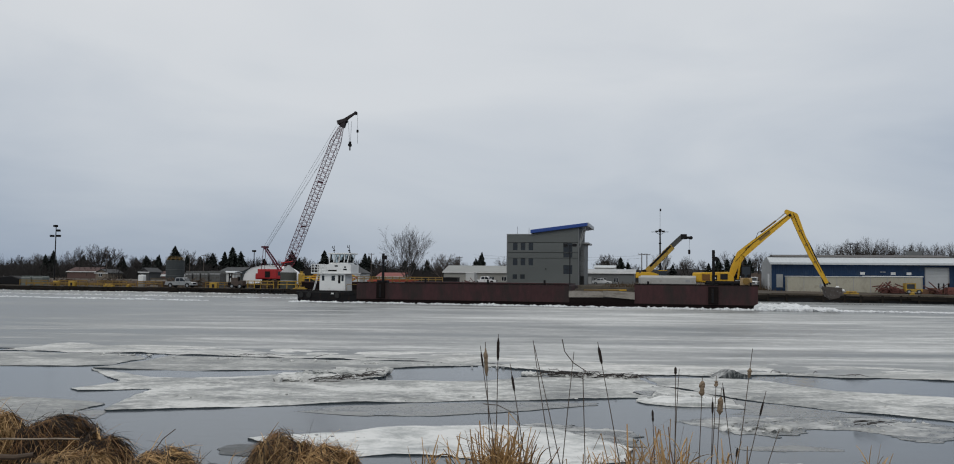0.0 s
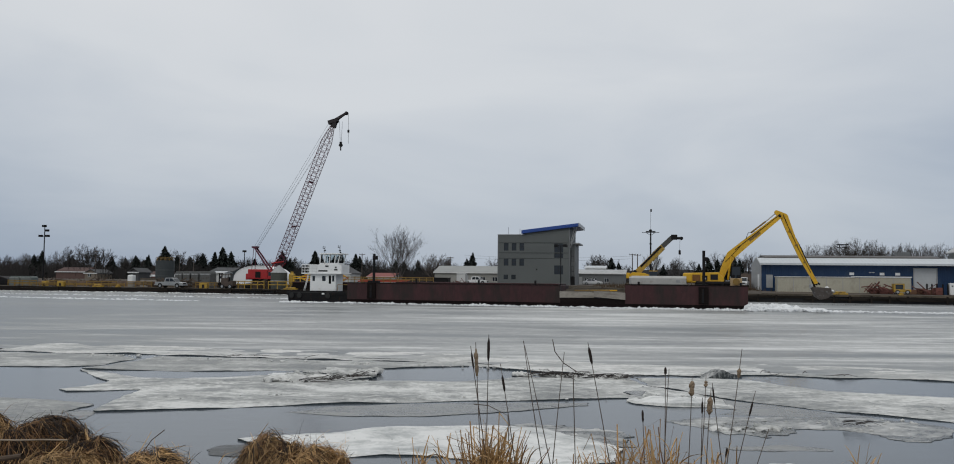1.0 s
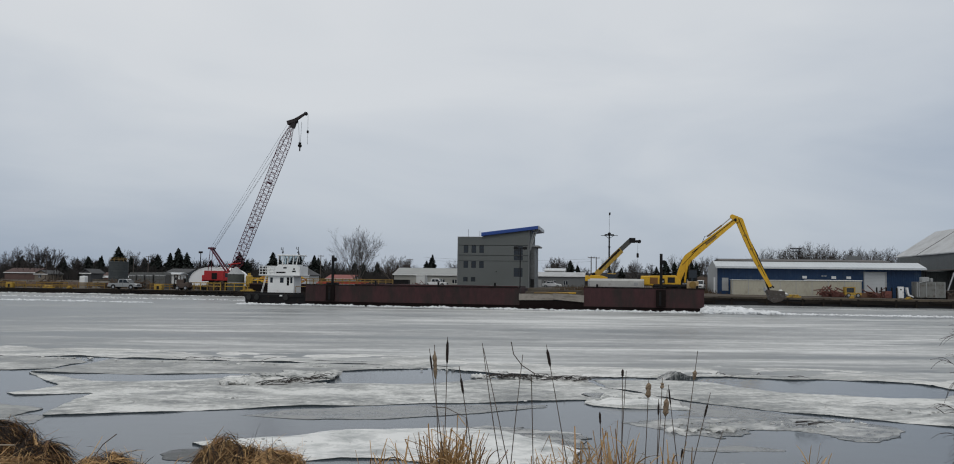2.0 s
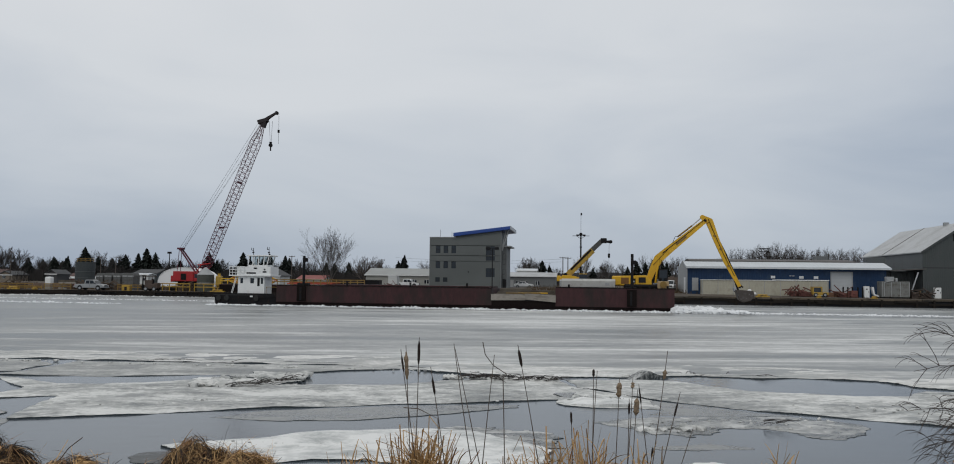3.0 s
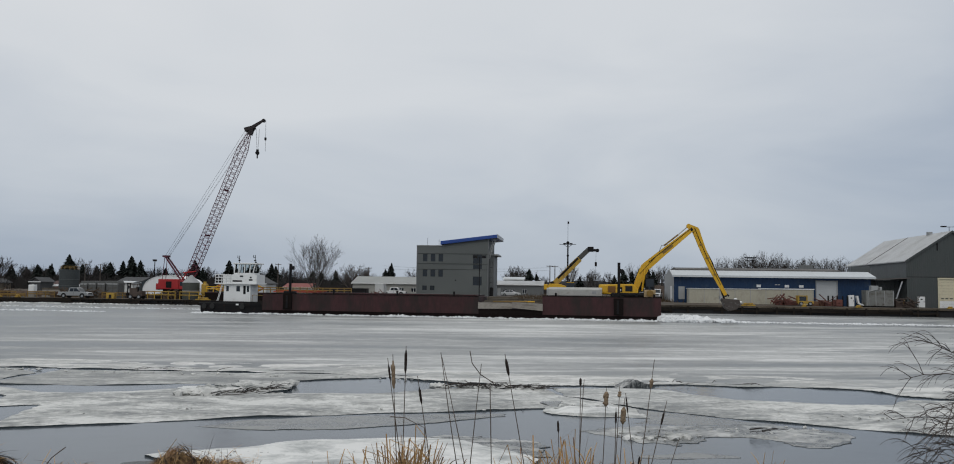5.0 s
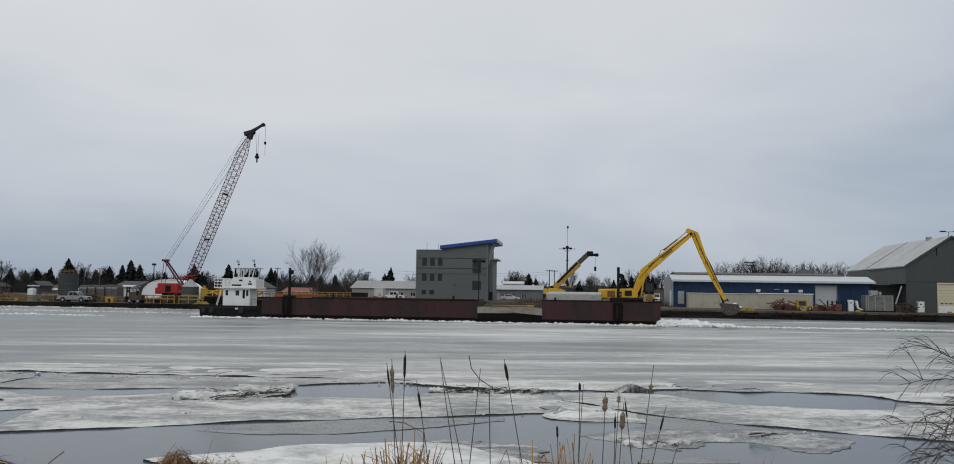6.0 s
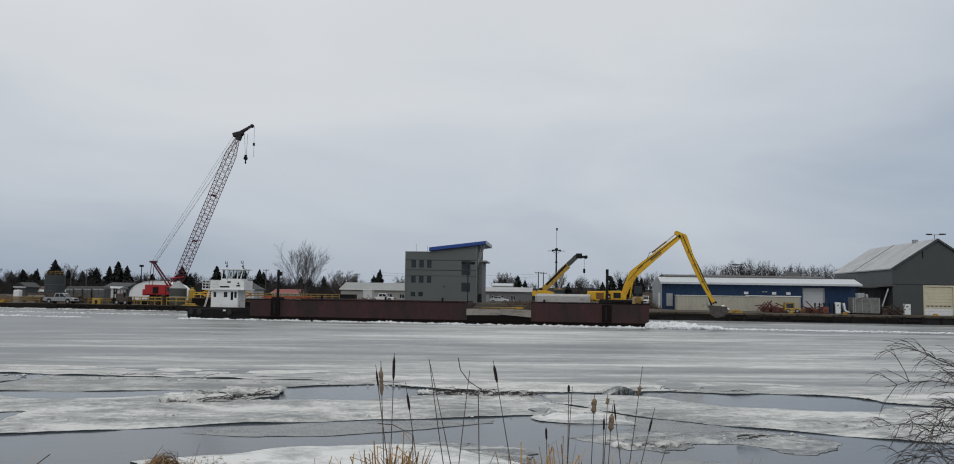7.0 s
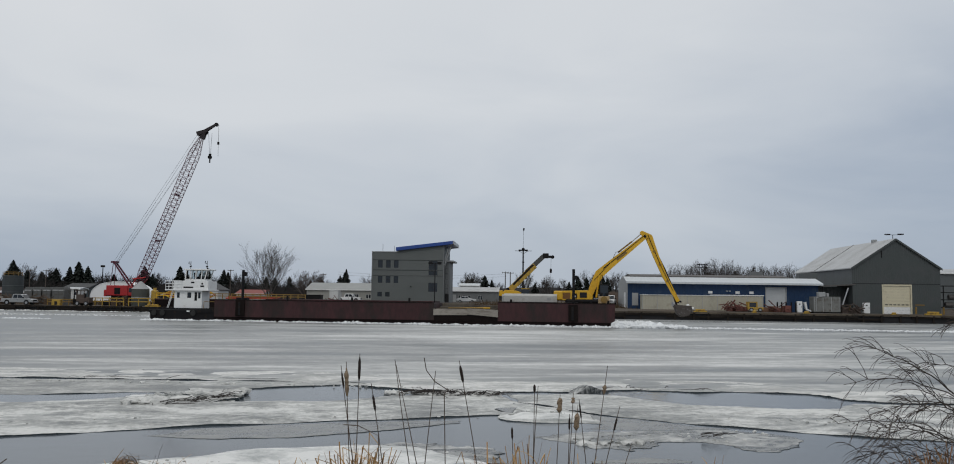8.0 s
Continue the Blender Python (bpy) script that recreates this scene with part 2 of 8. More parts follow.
M_SOIL = mat("dark_peaty_soil", (0.020, 0.014, 0.010), 0.9, 0, 0.5, 3, 25, 0.5, (0.05, 0.034, 0.02), 0.4)
M_TWIG = mat("dark_wet_twig", (0.035, 0.028, 0.025), 0.8, 0, 0.3, 3, 30, 0.1, island=0.3)
M_BRASH = mat("broken_white_ice", (0.72, 0.74, 0.745), 0.6, 0, 0.2, 0.4, 3, 0.3, island=0.12)


def ice_mat(name, dark, light, sx, sy, low, high, rough=0.45, fine=6.0, bump=0.25, turn=0.0, mid=0.55, warp=0.5, ax=4.3, ay=3.1, wet=0.0, grit=0.26):
    """Ice with long streaks of old snow: two stretched noises choose between bare and white ice."""
    m = bpy.data.materials.new(name)
    m.use_nodes = True
    nd, lk = m.node_tree.nodes, m.node_tree.links
    bs = nd["Principled BSDF"]
    co = nd.new("ShaderNodeTexCoord")

    def streaks(a, b, detail, dist, rz):
        mp = nd.new("ShaderNodeMapping")
        mp.inputs["Scale"].default_value = (a, b, 1)
        mp.inputs["Rotation"].default_value = (0, 0, radians(rz))
        n = nd.new("ShaderNodeTexNoise")
        n.inputs["Scale"].default_value, n.inputs["Detail"].default_value = 1.0, detail
        n.inputs["Distortion"].default_value, n.inputs["Roughness"].default_value = dist, 0.68
        lk.new(co.outputs["Object"], mp.inputs[0])
        lk.new(mp.outputs[0], n.inputs["Vector"])
        return n.outputs["Fac"]

    s1, s2, s3 = streaks(sx, sy, 8, warp, turn), streaks(sx * ax, sy * ay, 7, 1.0, turn - 4), streaks(fine, fine, 8, 0.3, 0)
    a1 = nd.new("ShaderNodeMath")
    a1.operation = "MULTIPLY_ADD"
    lk.new(s2, a1.inputs[0])
    a1.inputs[1].default_value = mid
    lk.new(s1, a1.inputs[2])
    a2 = nd.new("ShaderNodeMath")
    a2.operation = "MULTIPLY_ADD"
    lk.new(s3, a2.inputs[0])
    a2.inputs[1].default_value = grit
    lk.new(a1.outputs[0], a2.inputs[2])
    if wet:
        # the choice shifts to the dark colour towards -x; wet sets how far
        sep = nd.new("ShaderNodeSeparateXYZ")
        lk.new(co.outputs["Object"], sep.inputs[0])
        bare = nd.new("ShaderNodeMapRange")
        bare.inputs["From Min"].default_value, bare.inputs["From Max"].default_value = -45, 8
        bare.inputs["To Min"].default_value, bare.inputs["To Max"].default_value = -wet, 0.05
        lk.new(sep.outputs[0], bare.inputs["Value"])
        # and by a smaller amount towards +x, from x = 8 on
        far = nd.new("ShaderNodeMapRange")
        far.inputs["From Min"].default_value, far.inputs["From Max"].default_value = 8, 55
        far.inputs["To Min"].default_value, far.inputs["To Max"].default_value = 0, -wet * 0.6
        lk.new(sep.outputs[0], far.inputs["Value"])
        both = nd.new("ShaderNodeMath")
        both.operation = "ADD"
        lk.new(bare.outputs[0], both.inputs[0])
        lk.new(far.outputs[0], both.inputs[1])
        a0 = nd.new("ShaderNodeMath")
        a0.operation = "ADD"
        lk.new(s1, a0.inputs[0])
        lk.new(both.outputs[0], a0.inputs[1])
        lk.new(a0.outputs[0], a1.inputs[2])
    mr = nd.new("ShaderNodeMapRange")
    mr.inputs["From Min"].default_value, mr.inputs["From Max"].default_value = low, high
    lk.new(a2.outputs[0], mr.inputs["Value"])
    mx = nd.new("ShaderNodeMix")
    mx.data_type = "RGBA"
    lk.new(mr.outputs[0], mx.inputs["Factor"])
    mx.inputs["A"].default_value, mx.inputs["B"].default_value = (*dark, 1), (*light, 1)
    lk.new(mx.outputs["Result"], bs.inputs["Base Color"])
    rr = nd.new("ShaderNodeMapRange")
    rr.inputs["To Min"].default_value, rr.inputs["To Max"].default_value = rough * 0.6, min(1, rough * 1.6)
    lk.new(mr.outputs[0], rr.inputs["Value"])
    lk.new(rr.outputs[0], bs.inputs["Roughness"])
    bp = nd.new("ShaderNodeBump")
    bp.inputs["Strength"].default_value, bp.inputs["Distance"].default_value = bump, 0.05
    lk.new(a2.outputs[0], bp.inputs["Height"])
    lk.new(bp.outputs[0], bs.inputs["Normal"])
    return m


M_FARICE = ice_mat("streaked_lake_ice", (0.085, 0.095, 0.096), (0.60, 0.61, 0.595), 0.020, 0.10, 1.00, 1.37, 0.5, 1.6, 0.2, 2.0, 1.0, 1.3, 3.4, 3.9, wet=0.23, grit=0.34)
M_CRUST = ice_mat("snow_crust", (0.195, 0.205, 0.195), (0.66, 0.66, 0.635), 0.14, 0.5, 0.83, 1.12, 0.6, 4.0, 0.5, 1.0, grit=0.48)
M_FLOE = ice_mat("snowy_floe", (0.115, 0.123, 0.118), (0.645, 0.65, 0.625), 0.30, 0.62, 0.88, 1.16, 0.55, 5.0, 0.7, -3, grit=0.54)
M_GREYFLOE = ice_mat("grey_old_floe", (0.10, 0.107, 0.103), (0.53, 0.535, 0.515), 0.30, 0.62, 0.90, 1.22, 0.55, 5.0, 0.7, -3, grit=0.54)
M_SNOWFLOE = ice_mat("white_snow_floe", (0.265, 0.285, 0.28), (0.715, 0.72, 0.70), 0.30, 0.6, 0.70, 0.95, 0.6, 5.0, 0.5)
M_THIN = ice_mat("thin_grey_ice", (0.08, 0.085, 0.085), (0.27, 0.275, 0.265), 0.6, 1.2, 0.80, 1.08, 0.3, 8.0, 0.4)
M_SLUSH = ice_mat("rotten_slush_ice", (0.062, 0.068, 0.067), (0.51, 0.515, 0.50), 0.8, 1.4, 0.84, 1.06, 0.4, 6.0, 0.6)
M_SODDEN = ice_mat("sodden_grey_ice", (0.045, 0.05, 0.052), (0.145, 0.15, 0.15), 0.8, 1.6, 0.80, 1.10, 0.6, 8.0, 0.6)
M_LEAD = ice_mat("wet_refrozen_ice", (0.11, 0.12, 0.12), (0.30, 0.31, 0.305), 0.05, 0.30, 0.80, 1.10, 0.35, 2.0, 0.2)
# floe sides: wet ice, with the undercut's shadow put into the dark colour
M_EDGE = mat("wet_ice_edge_painted_shade", (0.035, 0.045, 0.05), 0.25, 0, 0.4, 2, 15, 0.3)
M_WATER = mat("dark_lake_water", (0.075, 0.09, 0.105), 0.16, 0, 0.12, 0.3, 2.5, 0.03, stretch=(0.5, 1, 1))
M_WATER.node_tree.nodes["Principled BSDF"].inputs["IOR"].default_value = 1.33
M_DECKWOOD = mat("dark_deck_timber", (0.10, 0.085, 0.065), 0.85, 0, 0.35, 0.7, 9, 0.3, (0.05, 0.04, 0.03), 0.4, (0.3, 1, 1), island=0.3)
M_GROUND = mat("gravel_and_dead_grass", (0.062, 0.047, 0.032), 0.95, 0, 0.3, 0.06, 1.5, 0.3, (0.05, 0.042, 0.032), 0.4)
M_BANK = mat("wet_bank_soil", (0.06, 0.045, 0.03), 0.95, 0, 0.4, 1.5, 15, 0.5, (0.20, 0.14, 0.07), 0.4)


# ---- helpers of this scene ----
def part(name, bm, material, parent, label=""):
    me = bpy.data.meshes.new(name)
    bm.to_mesh(me)
    bm.free()
    me.materials.append(material)
    ob = new(name, me)
    ob.parent = parent
    return tagged(ob, label) if label else ob


def thing(name, m, label, category, group="", kind=""):
    ob = new(name)
    ob.empty_display_size = 0.3
    ob.matrix_world = m
    return tagged(ob, label, category, group, kind)


def solo(name, bm, material, m, label, category, group="", kind=""):
    """A thing that is one mesh."""
    ob = part(name, bm, material, None)
    ob.matrix_world = m
    return tagged(ob, label, category, group, kind)


def box(bm, x0, x1, y0, y1, z0, z1, bevel=0.0):
    r = bmesh.ops.create_cube(bm, size=1)
    vs = r["verts"]
    for v in vs:
        v.co = ((x0 + x1) / 2 + v.co.x * (x1 - x0), (y0 + y1) / 2 + v.co.y * (y1 - y0), (z0 + z1) / 2 + v.co.z * (z1 - z0))
    if bevel:
        es = {e for v in vs for e in v.link_edges}
        bmesh.ops.bevel(bm, geom=list(es), offset=bevel, segments=2, affect="EDGES", profile=0.5)
    return bm


def boxes(*rows, bevel=0.0):
    bm = bmesh.new()
    for r in rows:
        box(bm, *r, bevel=bevel)
    return bm


def tube(bm, p, q, r0, r1=None, n=6):
    """A straight round bar from p to q."""
    p, q = Vector(p), Vector(q)
    r1 = r0 if r1 is None else r1
    w = (q - p).normalized()
    a = w.orthogonal().normalized()
    b = w.cross(a)
    ring = lambda c, r: [bm.verts.new(c + r * (math.cos(k * math.tau / n) * a + math.sin(k * math.tau / n) * b)) for k in range(n)]
    lo, hi = ring(p, r0), ring(q, r1)
    for k in range(n):
        bm.faces.new((lo[k], lo[(k + 1) % n], hi[(k + 1) % n], hi[k]))
    if n > 3:
        bm.faces.new(lo[::-1])
        bm.faces.new(hi)
    return bm


def tubes(*rows, n=6):
    bm = bmesh.new()
    for p, q, r in rows:
        tube(bm, p, q, r, n=n)
    return bm


def beam(bm, p, q, w0, h0, w1=None, h1=None):
    """A square bar from p to q in the xz plane; w across (y), h in the plane."""
    p, q = Vector(p), Vector(q)
    w1, h1 = w1 or w0, h1 or h0
    d = (q - p).normalized()
    side = Vector((0, 1, 0))
    up = side.cross(d).normalized()
    vs = []
    for c, w, h in ((p, w0, h0), (q, w1, h1)):
        vs.append([bm.verts.new(c + side * a * w / 2 + up * b_ * h / 2) for a, b_ in ((-1, -1), (1, -1), (1, 1), (-1, 1))])
    for k in range(4):
        bm.faces.new((vs[0][k], vs[0][(k + 1) % 4], vs[1][(k + 1) % 4], vs[1][k]))
    bm.faces.new(vs[0][::-1])
    bm.faces.new(vs[1])
    return bm


def prism(bm, poly, y0, y1, bevel=0.0):
    """A profile given in x and z, from y0 to y1."""
    a = [bm.verts.new((x, y0, z)) for x, z in poly]
    b_ = [bm.verts.new((x, y1, z)) for x, z in poly]
    fs = [bm.faces.new(a), bm.faces.new(b_[::-1])]
    for k in range(len(poly)):
        j = (k + 1) % len(poly)
        fs.append(bm.faces.new((a[j], a[k], b_[k], b_[j])))
    bmesh.ops.recalc_face_normals(bm, faces=fs)
    if bevel:
        es = {e for f in fs for e in f.edges}
        bmesh.ops.bevel(bm, geom=list(es), offset=bevel, segments=2, affect="EDGES", profile=0.5)
    return bm


def prism_x(bm, poly, x0, x1, bevel=0.0):
    """A profile given in y and z, from x0 to x1."""
    a = [bm.verts.new((x0, y, z)) for y, z in poly]
    b_ = [bm.verts.new((x1, y, z)) for y, z in poly]
    fs = [bm.faces.new(a), bm.faces.new(b_[::-1])]
    for k in range(len(poly)):
        j = (k + 1) % len(poly)
        fs.append(bm.faces.new((a[j], a[k], b_[k], b_[j])))
    bmesh.ops.recalc_face_normals(bm, faces=fs)
    if bevel:
        es = {e for f in fs for e in f.edges}
        bmesh.ops.bevel(bm, geom=list(es), offset=bevel, segments=2, affect="EDGES", profile=0.5)
    return bm


def holed(bm, x0, x1, z0, z1, y0, y1, holes, top=None):
    """A wall in the xz plane, y0 to y1 thick, with rectangular holes (x0, x1, z0, z1) that go through. top: height at x, for a slanted head."""
    xs = sorted({x0, x1, *[h[0] for h in holes], *[h[1] for h in holes]})
    zs = sorted({z0, z1, *[h[2] for h in holes], *[h[3] for h in holes]})
    for i in range(len(xs) - 1):
        run = None
        for j in range(len(zs) - 1):
            cx, cz = (xs[i] + xs[i + 1]) / 2, (zs[j] + zs[j + 1]) / 2
            solid = not any(h[0] < cx < h[1] and h[2] < cz < h[3] for h in holes)
            if solid:
                run = [zs[j] if run is None else run[0], zs[j + 1]]
            if run and (not solid or j == len(zs) - 2):
                if top and run[1] == z1:
                    prism(bm, [(xs[i], run[0]), (xs[i + 1], run[0]), (xs[i + 1], top(xs[i + 1])), (xs[i], top(xs[i]))], y0, y1)
                else:
                    box(bm, xs[i], xs[i + 1], y0, y1, run[0], run[1])
                run = None
    bmesh.ops.remove_doubles(bm, verts=bm.verts[:], dist=1e-4)
    return bm


def window(parent, x0, x1, z0, z1, y, cols=1, rows=1, frame_mat=None, bar=0.07):
    """A framed window set in a hole whose outer face is at y; the frame stands 4 cm back, the panes behind it."""
    fr = bmesh.new()
    for a in range(cols + 1):
        x = x0 + (x1 - x0) * a / cols
        box(fr, max(x0, x - bar / 2), min(x1, x + bar / 2), y + 0.04, y + 0.12, z0, z1)
    for a in range(rows + 1):
        z = z0 + (z1 - z0) * a / rows
        box(fr, x0, x1, y + 0.045, y + 0.115, max(z0, z - bar / 2), min(z1, z + bar / 2))
    w = part("window", fr, frame_mat or M_DARK, parent)
    for a in range(cols):
        for c in range(rows):
            part("pane", boxes((x0 + (x1 - x0) * a / cols, x0 + (x1 - x0) * (a + 1) / cols, y + 0.07, y + 0.085, z0 + (z1 - z0) * c / rows, z0 + (z1 - z0) * (c + 1) / rows)), M_GLASS, w)
    return w


QA = -12.3      # the far quay's direction


def smooth(a, b_, x):
    x = min(1, max(0, (x - a) / (b_ - a)))
    return x * x * (3 - 2 * x)


def land(s, d):
    """Height of the far shore at s metres along the quay and d metres behind its edge."""
    return 0.62 + 0.45 * smooth(-45, 35, s) + 0.3 * smooth(3, 9, d) * smooth(15, 30, s) * (1 - smooth(55, 85, s)) + 0.8 * smooth(16, 40, d) + 1.6 * smooth(60, 400, d)


QUAY = Matrix.Translation((0, 147.7, 0)) @ pose(0, 0, 0, 0, 0, QA)


def on_quay(s, d, turn=0.0, z=None):
    return QUAY @ pose(s, d, land(s, d) if z is None else z, 0, 0, turn)


BARGE = pose(8, 102.0, 0, 0, 0, -14.5)


# ---- water, ice, ground ----
def lattice_noise(x, y, seed):
    """Smooth noise in -1..1 at arrays of points."""
    tab = np.random.RandomState(seed).uniform(-1, 1, (64, 64))
    xi, yi = np.floor(x).astype(int), np.floor(y).astype(int)
    fx, fy = x - xi, y - yi
    fx, fy = fx * fx * (3 - 2 * fx), fy * fy * (3 - 2 * fy)
    g = lambda a, b_: tab[a % 64, b_ % 64]
    return (g(xi, yi) * (1 - fx) + g(xi + 1, yi) * fx) * (1 - fy) + (g(xi, yi + 1) * (1 - fx) + g(xi + 1, yi + 1) * fx) * fy


def rough_noise(x, y, seed, octaves=4):
    return sum(lattice_noise(x * 2 ** k, y * 2 ** k, seed + k) / 1.8 ** k for k in range(octaves))


def inside_distance(pts, x, y):
    """Distance to a closed outline, positive inside it."""
    best = np.full(x.shape, 1e9)
    odd = np.zeros(x.shape, bool)
    for (x0, y0), (x1, y1) in zip(pts, pts[1:] + pts[:1]):
        dx, dy = x1 - x0, y1 - y0
        f = np.clip(((x - x0) * dx + (y - y0) * dy) / (dx * dx + dy * dy), 0, 1)
        best = np.minimum(best, np.hypot(x - x0 - f * dx, y - y0 - f * dy))
        if y0 != y1:
            odd ^= ((y0 > y) != (y1 > y)) & (x < (x1 - x0) * (y - y0) / (y1 - y0) + x0)
    return np.where(odd, best, -best)


def ice_plate(name, pts, top, lumps, ragged, step, seed, material, edge_mat, label, group):
    """A broken plate of ice: a fine sheet whose outline is ragged, whose top is lumpy and whose rim drops into the water."""
    xs = np.arange(min(p[0] for p in pts) - 1, max(p[0] for p in pts) + 1, step * 1.25)
    ys = np.arange(min(p[1] for p in pts) - 1, max(p[1] for p in pts) + 1, step)
    x, y = np.meshgrid(xs, ys)
    d = inside_distance(pts, x, y) + ragged * rough_noise(x * 0.55, y * 0.8, seed, 5) + 0.25 * ragged * rough_noise(x * 3.0, y * 4.5, seed + 9, 3)
    gy, gx = np.gradient(d, step, step * 1.25)
    g2 = np.maximum(gx * gx + gy * gy, 0.15)
    out = d < 0
    move = np.clip(-d, 0, step * 1.6) / g2
    x, y = np.where(out, x + gx * move, x), np.where(out, y + gy * move, y)
    body = np.clip(rough_noise(x * 0.5, y * 0.9, seed + 20, 5) * 0.6 + 0.35, 0, 1.6)
    rim_h = top * np.clip(0.75 + 0.7 * rough_noise(x * 0.7, y * 0.7, seed + 40, 3), 0.12, 1.5)
    z = rim_h + lumps * body * np.clip(d / 0.6, 0, 1)
    keep = d > -step * 1.05
    ids = np.full(x.shape, -1)
    ids[keep] = np.arange(keep.sum())
    quads = np.stack([ids[:-1, :-1], ids[:-1, 1:], ids[1:, 1:], ids[1:, :-1]], -1).reshape(-1, 4)
    quads = quads[(quads >= 0).all(1)]
    verts = np.stack([x[keep], y[keep], z[keep]], -1)
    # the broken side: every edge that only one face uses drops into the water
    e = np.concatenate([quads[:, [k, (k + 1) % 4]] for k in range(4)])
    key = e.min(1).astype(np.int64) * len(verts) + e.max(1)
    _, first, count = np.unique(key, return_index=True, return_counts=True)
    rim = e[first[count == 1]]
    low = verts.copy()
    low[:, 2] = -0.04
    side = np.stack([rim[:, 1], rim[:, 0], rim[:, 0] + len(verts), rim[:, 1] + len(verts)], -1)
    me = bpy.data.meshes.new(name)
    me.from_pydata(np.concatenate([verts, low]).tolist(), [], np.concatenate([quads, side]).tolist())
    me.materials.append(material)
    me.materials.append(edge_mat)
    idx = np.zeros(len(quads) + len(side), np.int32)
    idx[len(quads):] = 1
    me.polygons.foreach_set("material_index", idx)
    me.polygons.foreach_set("use_smooth", idx == 0)
    return tagged(new(name, me), label, "ice floe", group)


def sheet(pts, top, bottom, cut=0.0):
    """A wide flat plate of ice, undercut by the water."""
    bm = bmesh.new()
    n = len(pts)
    hi = [bm.verts.new((p.x, p.y, top)) for p in pts]
    lo = []
    for k, p in enumerate(pts):
        t_ = (pts[(k + 1) % n] - pts[k - 1]).normalized()
        lo.append(bm.verts.new((p.x - t_.y * cut, p.y + t_.x * cut, bottom)))
    f = bm.faces.new(hi)
    for k in range(n):
        j = (k + 1) % n
        bm.faces.new((hi[j], hi[k], lo[k], lo[j])).material_index = 1
    f.normal_update()
    if f.normal.z < 0:
        f.normal_flip()
    bmesh.ops.triangulate(bm, faces=[f])
    return bm


WATER = -0.30       # the lake's level
SPREAD = 1.10       # the floes' plan is drawn for an eye 3 m over the water, and spreads with the lower lake
rng = random.Random(4)
bm = bmesh.new()
box(bm, -900, 900, -60, 400, -2.0, WATER)
solo("water", bm, M_WATER, pose(0, 0, 0), "calm dark grey harbour water between the ice", "water", kind="structure")

far_edge = [(-420, 37), (-60, 36), (-18.6, 33.5), (-16, 33.0), (-12.9, 32.8), (-11, 32.25), (-8.6, 31.8), (-5.1, 31.1), (-3.6, 30.9), (-1.8, 30.75), (-0.5, 29.95), (0.35, 29.45), (1.5, 28.4), (3.65, 27.3), (7.2, 26.9),
            (9.8, 27.3), (11.6, 26.6), (12.8, 26.8), (13.9, 26.4), (15, 25.9), (15.6, 24.2), (17, 23.5), (24, 23), (60, 22), (420, 20)]
far_edge = [(x * SPREAD, y * SPREAD) for x, y in far_edge]
edge = [Vector((p[0], p[1] + 0.9 * (abs(p[0]) < 40), 0)) for p in far_edge]
for k in range(4):
    edge = [v for i in range(len(edge) - 1) for v in (edge[i], (edge[i] + edge[i + 1]) / 2 + Vector((0, rng.uniform(-0.02, 0.02) * min(8, (edge[i + 1] - edge[i]).length), 0)))] + [edge[-1]]
outline = [Vector((420, 250, 0)), Vector((-420, 250, 0))]
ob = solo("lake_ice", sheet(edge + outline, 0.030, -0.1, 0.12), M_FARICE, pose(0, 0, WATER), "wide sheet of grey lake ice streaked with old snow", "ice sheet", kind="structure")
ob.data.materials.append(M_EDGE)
# the broken, snow-crusted margin of the lake ice
margin = [p for p in far_edge if -30 < p[0] < 30]
back = [(p[0] + 1.0, p[1] + 3.6 + 2.2 * noise.noise((p[0] * 0.21, 4, 0))) for p in margin]
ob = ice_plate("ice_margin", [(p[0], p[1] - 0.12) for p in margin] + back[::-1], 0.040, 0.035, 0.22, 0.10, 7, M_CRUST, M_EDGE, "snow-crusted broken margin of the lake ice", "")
ob["kind"] = "structure"
ob.location.z = WATER
floe_count = [0]


def floe(pts, top, material, label, lumps=0.05, ragged=0.22, step=0.075, edge_mat=None):
    floe_count[0] += 1
    pts = [(x * SPREAD, y * SPREAD) for x, y in pts]
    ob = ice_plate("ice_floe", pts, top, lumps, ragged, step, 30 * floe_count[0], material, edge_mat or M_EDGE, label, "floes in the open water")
    ob.location.z = WATER


floe([(-8.2, 18.8), (-6.5, 19.2), (-4.7, 19.8), (-2.6, 20.5), (0.3, 21.0), (4.0, 21.7), (3.9, 21.2), (4.0, 20.7), (4.7, 20.4), (5.7, 20.2), (6.4, 20.0), (6.5, 21.7), (5.8, 23.1), (5.1, 24.3), (4.9, 26.4), (2.0, 26.4), (1.6, 26.2), (0.3, 25.2),
      (-1.1, 24.7), (-2.2, 24.9), (-2.8, 24.8), (-3.0, 26.0), (-3.2, 27.6), (-5.7, 26.1), (-8.2, 24.8), (-9.5, 24.9), (-10.6, 26.2), (-12.1, 27.0), (-10.1, 24.2), (-10.1, 23.2), (-10.6, 22.5), (-10.3, 22.0), (-8.5, 22.6), (-8.5, 20.6)], 0.035, M_FLOE, "broad snow-crusted ice floe with a dark cut edge", 0.05, 0.09)
